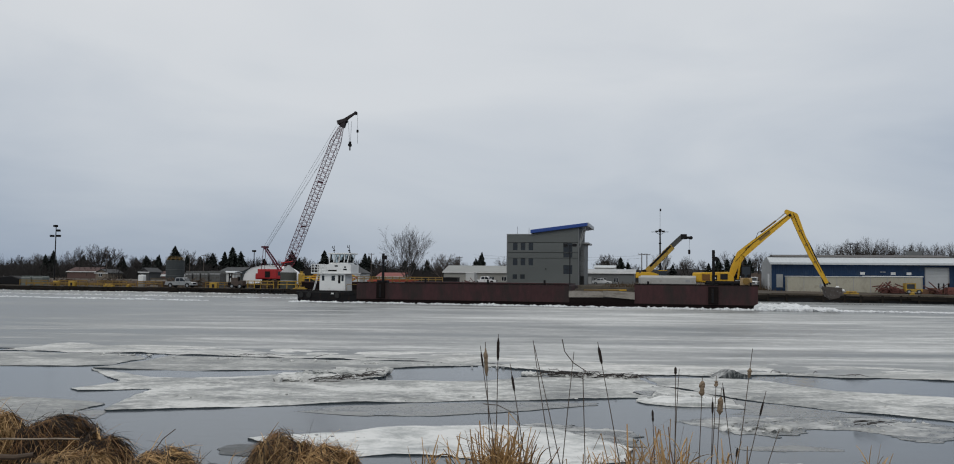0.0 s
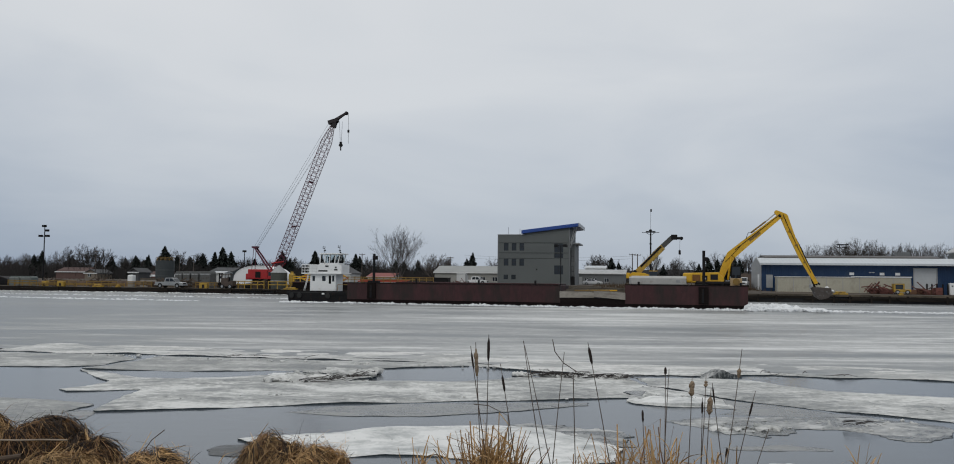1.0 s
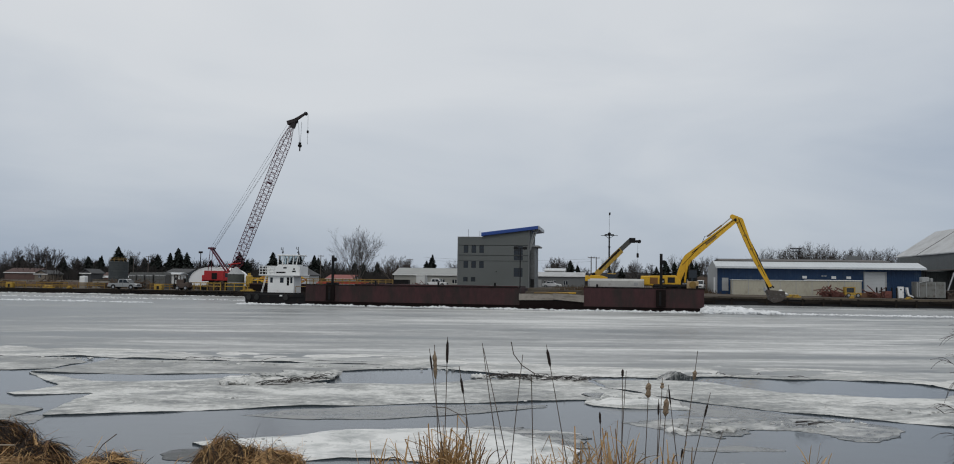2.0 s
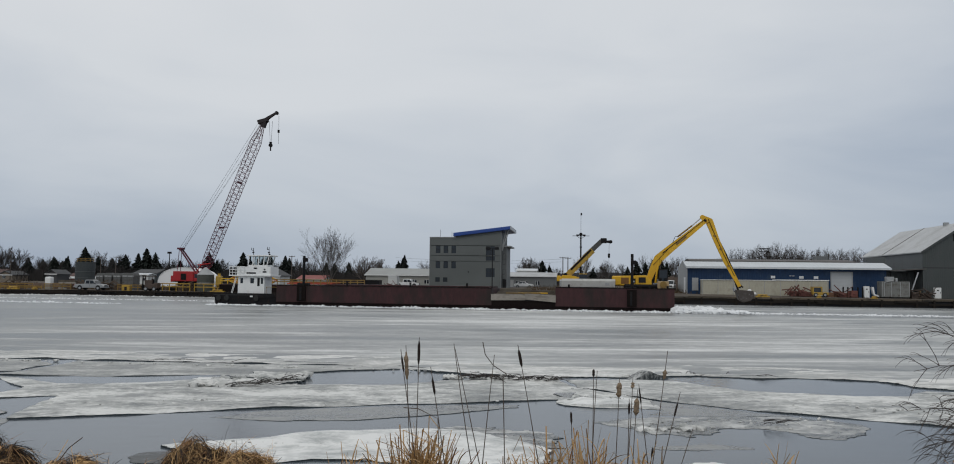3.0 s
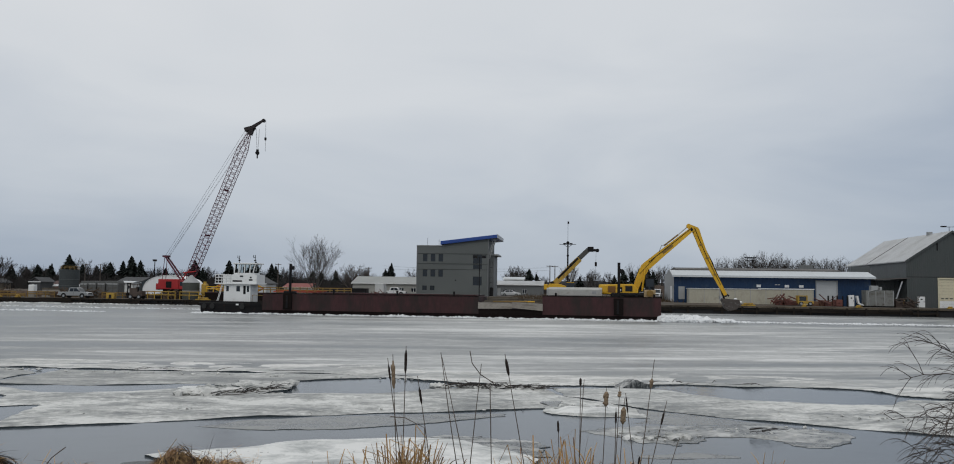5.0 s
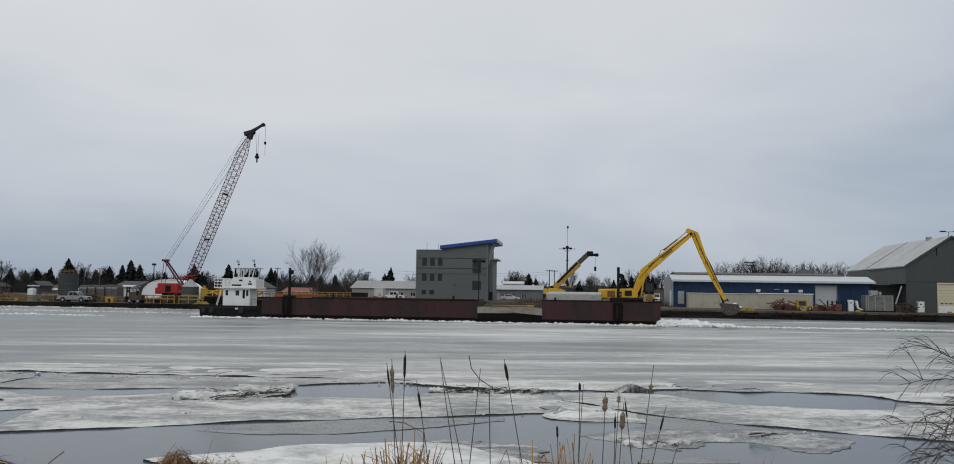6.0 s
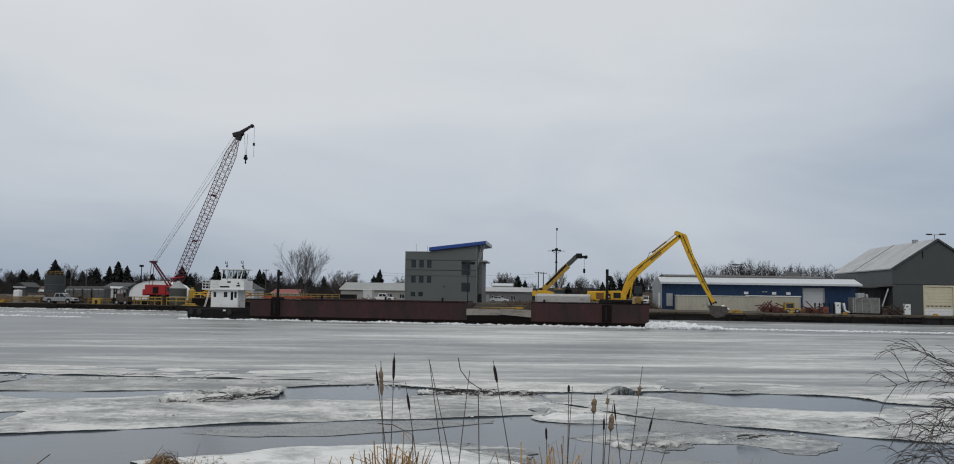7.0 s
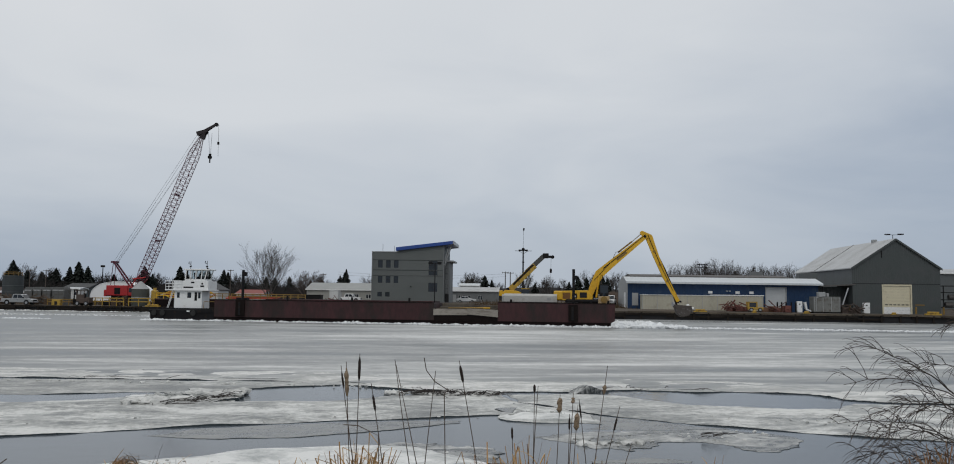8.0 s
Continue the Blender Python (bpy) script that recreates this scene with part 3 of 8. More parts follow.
floe([(5.12, 24.4), (5.82, 23.15), (6.48, 21.8), (7.5, 20.85), (8.6, 19.75), (9.8, 18.95), (10.9, 18.25), (11.9, 17.55), (13.2, 16.95), (18, 15.8), (26, 15.2), (27, 22), (19, 22.8), (16.5, 23.2), (15.2, 23.6), (14.0, 22.5), (12.4, 22.3), (11.0, 23.1), (9.9, 23.6), (9.1, 24.9), (8.6, 26.2), (5.2, 26.3)],
     0.032, M_FLOE, "long pale ice floe, its wet front edge coloured dark for shade", 0.04, 0.09)
floe([(-12, 21.0), (-9.15, 20.4), (-8.5, 19.9), (-8.55, 19.45), (-8.8, 17.9), (-10.0, 17.2), (-14, 16.8), (-22, 17), (-23, 21.4), (-16, 21.3)], 0.022, M_GREYFLOE, "grey-white ice floe with a cracked corner", 0.04, 0.10)
floe([(-9.0, 17.9), (-8.75, 19.3), (-8.1, 19.0), (-8.0, 18.0), (-8.4, 16.9), (-10.5, 16.2), (-12, 16.4)], 0.010, M_THIN, "grey corner of half-melted ice beside a floe", 0.01, 0.10)
floe([(-32, 28.4), (-15.4, 27.8), (-13.0, 28.0), (-12.15, 28.35), (-11.8, 30.5), (-12.9, 32.3), (-16, 32.6), (-18.6, 33.1), (-32, 34.2)], 0.030, M_GREYFLOE, "long grey ice floe along the edge of the lake ice", 0.04, 0.10, 0.1)
floe([(-12.0, 28.1), (-12.2, 27.3), (-8.8, 26.85), (-6.4, 27.4), (-5.0, 27.4), (-3.2, 28.0), (-1.7, 28.85), (0.2, 29.2), (-0.5, 29.6), (-1.8, 30.4), (-3.6, 30.6), (-5.1, 30.8), (-8.6, 31.45), (-11.3, 31.95), (-11.6, 30.4)], 0.030, M_GREYFLOE, "grey crusted ice floe behind a strip of open water", 0.05, 0.10, 0.09)
floe([(-4.1, 19.1), (-3.1, 20.0), (0.3, 20.8), (3.0, 20.9), (2.86, 20.5), (0.9, 19.25), (-1.1, 18.6), (-2.4, 18.6), (-3.5, 18.95)], 0.010, M_THIN, "thin dark grey pan of young ice", 0.008, 0.10)
floe([(-4.15, 15.80), (-3.75, 16.15), (-3.3, 16.35), (-2.3, 16.8), (-1.6, 17.35), (-0.8, 17.25), (0.6, 17.5), (1.5, 17.2), (2.3, 16.2), (2.7, 15.2), (2.5, 14.2), (1.6, 13.7), (-0.4, 14.5), (-1.4, 14.55), (-2.0, 14.35), (-3.2, 14.9), (-3.75, 15.5)], 0.03, M_SNOWFLOE, "white snow-covered ice floe close to the bank", 0.07, 0.12, 0.05)
floe([(0.9, 17.6), (2.7, 17.4), (3.3, 16.6), (3.0, 15.5), (2.5, 15.6), (1.6, 16.4)], 0.016, M_SLUSH, "grey slushy margin of the white floe", 0.03, 0.35, 0.05)
floe([(-4.5, 14.85), (-4.45, 15.25), (-4.28, 15.42), (-3.9, 15.45), (-3.4, 15.0), (-3.5, 14.45), (-3.87, 14.38), (-4.28, 14.5)], 0.008, M_SODDEN, "small grey pan of half-melted ice", 0.006, 0.10, 0.05)
floe([(4.6, 18.3), (5.4, 18.9), (7.0, 19.1), (8.2, 19.1), (9.0, 18.8), (9.95, 17.6), (9.4, 16.6), (8.9, 15.95), (8.25, 16.0), (8.05, 16.6), (7.6, 17.15), (6.9, 17.2), (6.4, 16.55), (5.8, 16.45), (5.0, 16.8), (4.75, 17.25)], 0.012, M_SLUSH, "rotten slushy ice pan with white lumps", 0.03, 0.30, 0.05)
floe([(5.6, 19.3), (6.3, 19.95), (6.5, 21.6), (7.4, 20.6), (8.5, 19.5), (9.1, 19.1), (7.0, 19.15)], 0.006, M_THIN, "thin grey ice in the angle between two floes", 0.008, 0.12, 0.06)
floe([(4.5, 15.7), (5.9, 15.8), (6.4, 15.4), (5.6, 15.1), (4.7, 15.3)], 0.006, M_THIN, "thin grey pan of slush ice", 0.008, 0.2, 0.05)
floe([(0.6, 13.3), (3.0, 13.6), (5.2, 13.9), (6.4, 13.6), (6.0, 12.4), (2.0, 12.0), (0.4, 12.2)], 0.03, M_SNOWFLOE, "snowy shore ice under the bank", 0.05, 0.2, 0.05)
# layered plates thrust over the broad floe
floe([(-5.5, 24.7), (-4.6, 24.4), (-3.6, 24.6), (-2.9, 25.2), (-2.95, 26.6), (-4.0, 27.0), (-5.2, 26.2)], 0.09, M_FLOE, "broken pale plate thrust over a wider floe", 0.07, 0.28, 0.05)
floe([(-4.9, 25.6), (-3.9, 25.3), (-3.0, 25.6), (-3.0, 27.1), (-4.4, 27.2)], 0.15, M_FLOE, "upper cracked plate of a stack of ice", 0.08, 0.30, 0.05)
floe([(-6.2, 25.9), (-5.2, 25.7), (-4.4, 26.4), (-4.8, 27.0), (-6.0, 26.7)], 0.05, M_SNOWFLOE, "white plate lying against a stack of ice", 0.06, 0.25, 0.05, M_SNOWFLOE)
floe([(3.9, 21.15), (4.6, 20.6), (5.6, 20.6), (6.1, 21.5), (5.6, 22.9), (5.1, 24.1), (4.95, 23.2), (4.45, 21.9)], 0.08, M_SNOWFLOE, "lumpy white plate on the floe's edge", 0.08, 0.12, 0.05, M_SNOWFLOE)
floe([(4.15, 22.5), (5.0, 24.2), (4.85, 23.2), (4.4, 21.95)], 0.062, M_THIN, "meltwater hollow of grey ice on the floe", 0.004, 0.05, 0.05)

# far shore: one sheet of ground to the horizon
bm = bmesh.new()
SS = [-2500, -1200, -600, -350] + list(range(-240, 241, 12)) + [350, 600, 1200, 2500]
DD = [0.5, 4, 8, 12, 16, 20, 24, 28, 32, 36, 40, 50, 60, 80, 110, 150, 200, 300, 400, 700, 1200, 2400]
grid = [[bm.verts.new((s, d, land(s, d) + (0.10 * noise.noise((s * 0.05, d * 0.08, 0)) if d > 20 else 0))) for s in SS] for d in DD]
for i in range(len(DD) - 1):
    for j in range(len(SS) - 1):
        bm.faces.new((grid[i][j], grid[i][j + 1], grid[i + 1][j + 1], grid[i + 1][j]))
solo("ground", bm, M_GROUND, QUAY, "gravel yard and dead winter grass behind the quay", "ground", kind="structure")

# near bank
bm = bmesh.new()
NX, NY = 90, 60
grid = []
for i in range(NY + 1):
    y = -14 + 23.5 * i / NY
    row = []
    for j in range(NX + 1):
        x = -30 + 60 * j / NX
        z = 1.25 - 1.9 * smooth(5.6, 8.6, y + 0.5 * noise.noise((x * 0.4, 0, 3))) + 0.10 * noise.noise((x * 0.8, y * 0.8, 0))
        row.append(bm.verts.new((x, y, z)))
    grid.append(row)
for i in range(NY):
    for j in range(NX):
        bm.faces.new((grid[i][j], grid[i][j + 1], grid[i + 1][j + 1], grid[i + 1][j]))
solo("bank", bm, M_BANK, pose(0, 0, 0), "wet dark soil bank with trampled straw", "bank", kind="structure")

# ---- quay ----
quay = thing("quay", QUAY, "low timber-faced quay with a concrete deck edge", "quay", kind="structure")
# the backing wall's near-black colour stands in for shade between the timbers
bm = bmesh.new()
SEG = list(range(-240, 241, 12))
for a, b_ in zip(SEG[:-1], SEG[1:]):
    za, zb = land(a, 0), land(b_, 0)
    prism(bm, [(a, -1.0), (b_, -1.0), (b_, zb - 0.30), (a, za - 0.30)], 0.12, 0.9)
part("backing_wall", bm, M_DARK, quay, "sheet wall coloured near-black for the shade behind the timbers")
for a, b_ in zip(SEG[:-1], SEG[1:]):
    za, zb = land(a, 0), land(b_, 0)
    part("deck_edge", prism(bmesh.new(), [(a, za - 0.28), (b_ - 0.03, zb - 0.28), (b_ - 0.03, zb - 0.01), (a, za - 0.01)], 0.15, 3.2), M_QUAYWOOD, quay)
# weathered facing timbers of uneven length, some sagging or standing proud
r = random.Random(31)
for drop, depth in ((0.0, 0.27), (0.30, 0.30), (0.66, 0.26)):
    x = -126.0
    while x < 130:
        l_ = r.uniform(3.0, 8.5)
        za, zb = land(x, 0) - drop + r.uniform(-0.05, 0.05), land(x + l_, 0) - drop + r.uniform(-0.05, 0.05)
        y = -0.12 + r.uniform(-0.12, 0.08)
        if drop == 0 or r.random() < 0.86:
            part("facing_timber", prism(bmesh.new(), [(x, za - depth), (x + l_ - 0.06, zb - depth), (x + l_ - 0.06, zb + 0.03), (x, za + 0.03)], y, y + 0.26), M_QUAYWOOD if drop == 0 and x > -10 else M_TIMBER, quay)
        x += l_
bm = boxes((-0.14, 0.14, -0.24, 0.10, -1.0, 0.42))
pile_me = bpy.data.meshes.new("pile")
bm.to_mesh(pile_me)
bm.free()
pile_me.materials.append(M_TIMBER)
for k in range(86):
    s = -120 + k * 2.8 + 1.1 * noise.noise((k * 3.7, 1, 0))
    if noise.noise((k * 2.3, 5, 0)) > 0.22:
        continue
    ob = new("pile", pile_me)
    ob.parent = quay
    ob.location = (s, 0, land(s, 0) - 0.55)


# ---- the grey office block ----
def office_block():
    top_left, left_h = 5.75, 10.9
    t = thing("office_block", on_quay(-1.7, 38), "three-storey grey-sided office block with a tilted blue roof", "building")
    roof_z = lambda x: 11.15 + (x - 5.3) * 0.128
    wins = [(1.33 + k * 1.72, 2.33 + k * 1.72, z0, z1, 1, 2) for z0, z1 in ((7.5, 9.12), (4.25, 5.72)) for k in range(3)]
    wins += [(1.3 + k * 1.68, 2.28 + k * 1.68, 1.3, 2.28, 1, 1) for k in range(2)]
    wins += [(12.3, 14.2, 7.15, 9.05, 2, 2), (12.3, 14.2, 5.97, 6.92, 2, 1), (12.3, 14.2, 2.45, 4.35, 2, 2)]
    low = [w for w in wins if w[0] < top_left]
    high = [w for w in wins if w[0] > top_left]
    part("wall", holed(bmesh.new(), 0, top_left, -0.3, left_h, 0, 0.3, [w[:4] for w in low]), M_GREY, t, "grey horizontal siding")
    part("wall", holed(bmesh.new(), top_left, 15.6, -0.3, 11.0, 0, 0.3, [w[:4] for w in high], top=lambda x: roof_z(x)), M_GREY, t, "grey horizontal siding under a slanted roof")
    part("wall", boxes((0, 0.3, 0.3, 14, -0.3, left_h)), M_GREY, t)
    part("wall", prism(bmesh.new(), [(0, -0.3), (15.6, -0.3), (15.6, roof_z(15.6)), (top_left, roof_z(top_left)), (top_left, left_h), (0, left_h)], 13.7, 14.0), M_GREY, t)
    part("wall", holed(bmesh.new(), 15.3, 15.6, -0.3, roof_z(15.4), 0.3, 13.7, []), M_GREY, t)
    part("inner_partition", boxes((top_left - 0.1, top_left + 0.1, 0.3, 13.7, -0.3, roof_z(top_left))), M_DARK, t)
    part("floor_slab", boxes(*[(0.3, 15.3, 0.9, 13.7, z, z + 0.25) for z in (-0.2, 3.4, 6.7)]), M_DARK, t)
    part("flat_roof", boxes((-0.02, top_left, 0.3, 13.7, left_h - 0.35, left_h - 0.1)), M_TARROOF, t)
    part("parapet_cap", boxes((-0.08, top_left, -0.08, 0.4, left_h, left_h + 0.14), (-0.08, 0.4, 0.4, 14.05, left_h, left_h + 0.14)), M_TRIM, t, "pale metal cap")
    a, b_ = 5.2, 17.5
    part("roof", prism(bmesh.new(), [(a, roof_z(a)), (b_, roof_z(b_)), (b_, roof_z(b_) + 0.72), (a, roof_z(a) + 0.78)], -0.55, 14.6, 0.05), M_BLUEROOF, t, "blue metal monopitch roof")
    part("roof_edge", prism(bmesh.new(), [(b_ + 0.002, roof_z(b_) - 0.05), (b_ + 0.16, roof_z(b_)), (b_ + 0.16, roof_z(b_) + 0.7), (b_ + 0.002, roof_z(b_) + 0.75)], -0.55, 14.6), M_STEEL, t)
    for y in (0.4, 1.7):
        part("roof_strut", tubes(((15.7, y, 8.2), (17.1, y, roof_z(17.1)), 0.09)), M_TRIM, t)
        part("roof_strut", tubes(((15.7, y, 9.0), (16.6, y, roof_z(16.6)), 0.07)), M_TRIM, t)
    for z in (5.78, 7.0, 9.16):
        part("string_course", boxes((0, 15.6, -0.045, 0, z, z + 0.06)), M_DARK, t, "thin dark horizontal trim")
    part("corner_board", boxes((-0.04, 0.16, -0.05, 0, -0.3, left_h)), M_GREY2, t)
    part("corner_board", boxes((15.44, 15.64, -0.05, 0, -0.3, roof_z(15.4))), M_GREY2, t)
    for w in wins:
        window(t, *w[:4], 0.0, w[4], w[5])
    # side wing behind the right-hand wall
    part("stair_wing", boxes((15.6, 16.6, 2.2, 11, -0.3, 9.0)), M_GREY2, t, "set-back grey stair wing")
    part("wing_cap", boxes((15.6, 17.5, 1.9, 11.3, 9.0, 9.3)), M_TRIM, t)
    window(t, 15.75, 16.3, 1.0, 4.2, 2.14, 1, 3)
    window(t, 15.75, 16.3, 5.2, 7.6, 2.14, 1, 2)
    part("vent_pipe", tubes(((1.8, 3, left_h - 0.3), (1.8, 3, left_h + 1.9), 0.05)), M_STEEL, t)
    part("vent_pipe", tubes(((4.2, 4, left_h - 0.3), (4.2, 4, left_h + 1.6), 0.05)), M_STEEL, t)
    part("wall_lamp", boxes((8.4, 8.65, -0.16, -0.002, 3.4, 3.6), bevel=0.03), M_BLACK, t)
    part("side_door", boxes((15.72, 16.5, 2.13, 2.196, -0.2, 2.0)), M_DARK, t)


office_block()


# ---- low buildings ----
def gabled(name, m, w, h, depth, rise, wall_m, roof_m, label, wins=(), doors=(), ridge_along_x=True, over=0.35, trim=None):
    """A small building with a pitched roof, windows and doors in its front wall."""
    t = thing(name, m, label, "building")
    holes = [x[:4] for x in wins]
    part("wall", holed(bmesh.new(), 0, w, -0.6, h, 0, 0.2, holes), wall_m, t)
    part("wall", boxes((0, w, depth - 0.2, depth, -0.6, h)), wall_m, t)
    for x in (0, w - 0.2):
        part("wall", prism_x(bmesh.new(), [(0.2, -0.6), (depth - 0.2, -0.6), (depth - 0.2, h), (depth / 2, h + (rise * 0.92 if ridge_along_x else 0) + 0.001), (0.2, h)], x, x + 0.2), wall_m, t)
    part("inner_floor", boxes((0.2, w - 0.2, 0.3, depth - 0.2, -0.5, -0.05)), M_DARK, t)
    if ridge_along_x:
        th = 0.18
        part("roof", prism_x(bmesh.new(), [(-over, h - 0.1), (depth / 2, h + rise), (depth + over, h - 0.1), (depth + over, h - 0.1 + th), (depth / 2, h + rise + th), (-over, h - 0.1 + th)], -over, w + over), roof_m, t)
    else:
        part("roof", prism(bmesh.new(), [(-over, h - 0.1), (w / 2, h + rise), (w + over, h - 0.1), (w + over, h + 0.1), (w / 2, h + rise + 0.2), (-over, h + 0.1)], -over, depth + over), roof_m, t)
        part("gable", prism(bmesh.new(), [(0.0, h), (w, h), (w / 2, h + rise * 0.98)], 0.0, 0.2), wall_m, t)
    part("eave_trim", boxes((-over, w + over, -over - 0.03, -over - 0.002, h - 0.12, h + 0.12)), trim or M_WHITE, t)
    for x0, x1, z0, z1, c, r in wins:
        window(t, x0, x1, z0, z1, 0.0, c, r, M_WHITE, 0.08)
    for x0, x1, z1 in doors:
        part("door", boxes((x0, x1, -0.05, -0.003, -0.2, z1)), M_TRIM, t)
    return t


gabled("low_hall", on_quay(-21.5, 60), 17.5, 2.9, 12, 1.6, ribbed(mat("grey_beige_siding", (0.30, 0.30, 0.275), 0.6, 0, 0.12, 0.3, 4, 0.05), 0.3, "Z", 0.03), mat("pale_shed_roof", (0.29, 0.30, 0.29), 0.6, 0.1, 0.15, 0.3, 4, 0.1), "long low white hall with a pale metal roof", [(11.5, 12.7, 0.9, 1.9, 2, 1), (14.5, 15.7, 0.9, 1.9, 2, 1)], [(5.6, 8.6, 2.3)])
gabled("low_office", on_quay(11.0, 70), 13.5, 2.8, 9, 0.9, M_GREY2, M_SHEDROOF, "low grey flat-fronted office hut", [(3.6, 4.6, 0.6, 1.7, 2, 1), (5.4, 6.6, 0.6, 1.7, 2, 1), (8.5, 9.6, 0.6, 1.7, 2, 1)], [(2.2, 3.0, 1.9)])
gabled("white_shed", on_quay(14.0, 82), 5, 4.3, 6, 0.5, M_WALLWHITE, M_WHITEROOF, "small pale shed behind the huts")
gabled("red_roofed_shed", on_quay(-44.0, 75), 7, 1.7, 8, 1.0, M_WALLWHITE, mat("red_orange_roof", (0.22, 0.062, 0.05), 0.7, 0, 0.25, 0.5, 4, 0.1), "low shed with an orange-red roof")
gabled("house", on_quay(-57, 78), 7, 2.6, 8, 1.9, M_WALLWHITE, M_ROOFGREY, "small grey-roofed house among trees", [(1.2, 2.4, 0.7, 1.8, 2, 1)], [(4, 4.9, 2.0)], False)
gabled("house", on_quay(-156, 110), 4.6, 1.9, 8, 1.2, mat("tan_siding", (0.17, 0.14, 0.105), 0.7, 0, 0.15, 0.5, 5, 0.1), M_ROOFGREY, "tan house with a grey gable", [(1.2, 2.4, 0.7, 1.8, 2, 1)], [], False)
gabled("house", on_quay(-121, 92), 6, 1.6, 8, 1.0, mat("brown_siding", (0.09, 0.062, 0.048), 0.7, 0, 0.15, 0.5, 5, 0.1), M_ROOFRED, "long brown house with a shingle roof")
gabled("house", on_quay(-112.5, 70), 2.9, 2.3, 6, 1.1, M_ROOFGREY, M_ROOFGREY, "grey gabled shed beside a white wall", [], [], False)
gabled("house", on_quay(-108, 74), 7.5, 1.3, 7, 0.3, mat("red_brown_siding", (0.16, 0.07, 0.055), 0.7, 0, 0.15, 0.5, 5, 0.1), M_WHITEROOF, "red-brown shed with a white roof edge")
gabled("house", on_quay(-167, 110), 11, 2.3, 9, 1.4, mat("rust_red_siding", (0.10, 0.058, 0.048), 0.7, 0, 0.2, 0.5, 5, 0.1), M_ROOFRED, "long low red-brown barn among bare trees")
gabled("house", on_quay(-74.0, 46), 5.4, 2.6, 7, 0.9, mat("dark_teal_siding", (0.055, 0.07, 0.075), 0.7, 0, 0.2, 0.5, 5, 0.1), M_ROOFGREY, "dark grey-green house behind the bins", trim=M_ROOFGREY)
gabled("barn", on_quay(60, 62), 24, 4.6, 14, 1.6, mat("brown_timber_wall", (0.115, 0.09, 0.075), 0.85, 0, 0.2, 0.4, 4, 0.2), M_TARROOF, "weathered brown timber barn")


# ---- blue warehouse ----
def warehouse():
    t = thing("warehouse", on_quay(50.2, 14), "long low warehouse with blue walls and a pale metal roof", "building")
    L = 34.3
    holes = [(25.0, 28.5, -0.4, 4.1)]
    part("wall", holed(bmesh.new(), 0, L, -0.6, 4.9, 0, 0.2, holes), M_BLUEWALL, t, "blue ribbed metal wall")
    part("wall", boxes((0, 0.2, 0.2, 15.8, -0.6, 4.9)), M_TRIM, t, "grey end wall")
    part("wall", boxes((L - 0.2, L, 0.2, 15.8, -0.6, 4.9)), M_BLUEWALL, t)
    part("wall", boxes((0, L, 15.8, 16, -0.6, 4.9)), M_BLUEWALL, t)
    part("gable", prism_x(bmesh.new(), [(0.1, 4.9), (15.9, 4.9), (8, 6.2)], 0.0, 0.2), M_TRIM, t)
    part("roof", prism_x(bmesh.new(), [(-1.0, 4.75), (3.2, 5.75), (3.2, 5.95), (-1.0, 4.95)], -0.4, L + 0.6), M_WHITEROOF, t, "pale metal front slope")
    part("fascia", boxes((-0.4, L + 0.6, -1.06, -1.004, 4.62, 4.97)), M_WHITEROOF, t, "white painted eaves board")
    part("upper_roof", prism_x(bmesh.new(), [(3.3, 5.6), (3.3, 6.12), (9, 6.6), (15, 6.0), (16.5, 4.8), (15, 5.4)], 0.9, L - 4), M_TARROOF, t, "dark weathered upper roof")
    part("roller_door", boxes((25.0, 28.5, 0.08, 0.14, -0.4, 4.1)), ribbed(mat("grey_roller_door", (0.42, 0.44, 0.45), 0.5, 0, 0.1, 0.5, 5, 0.05), 0.25, "Z"), t, "pale grey roller door")
    part("door_frame", boxes((24.85, 25.0, -0.05, 0.06, -0.4, 4.25), (28.5, 28.65, -0.05, 0.06, -0.4, 4.25), (25.0, 28.5, -0.05, 0.06, 4.1, 4.25)), M_TRIM, t)
    for x in (14.6, 19.5, 22.0):
        part("wall_sign", boxes((x, x + 0.75, -0.05, -0.004, 2.95, 3.4)), M_WHITE, t, "small white plate")
    for x in (17.8, 18.3):
        part("wall_lamp", boxes((x, x + 0.35, -0.14, -0.004, 3.35, 3.5)), M_STEEL, t)
    part("end_door", boxes((-0.05, -0.003, 3, 5.4, -0.4, 3.0)), M_WHITE, t)
    part("side_window", boxes((0.8, 1.9, -0.05, -0.004, 0.6, 2.9)), M_TRIM, t)
    for x, y, s, h in ((24.9, 10, 2.3, 0.95), (33.5, 8, 3.4, 0.7)):
        part("roof_unit", boxes((x, x + s, y, y + 1.6, 5.8, 6.4 + h), bevel=0.04), M_GREY2 if x < 30 else M_SHEDSIDE, t, "grey rooftop vent unit")
    v = bmesh.new()
    for x in (14.9, 15.8):
        tube(v, (x, 9, 6.3), (x, 9, 8.6), 0.05)
        box(v, x - 0.5, x + 0.5, 8.9, 9.1, 8.0, 8.12)
        box(v, x - 0.6, x + 0.6, 8.9, 9.1, 8.55, 8.72)
    part("roof_rack", v, M_BLACK, t, "dark pipe frame on the roof")


warehouse()

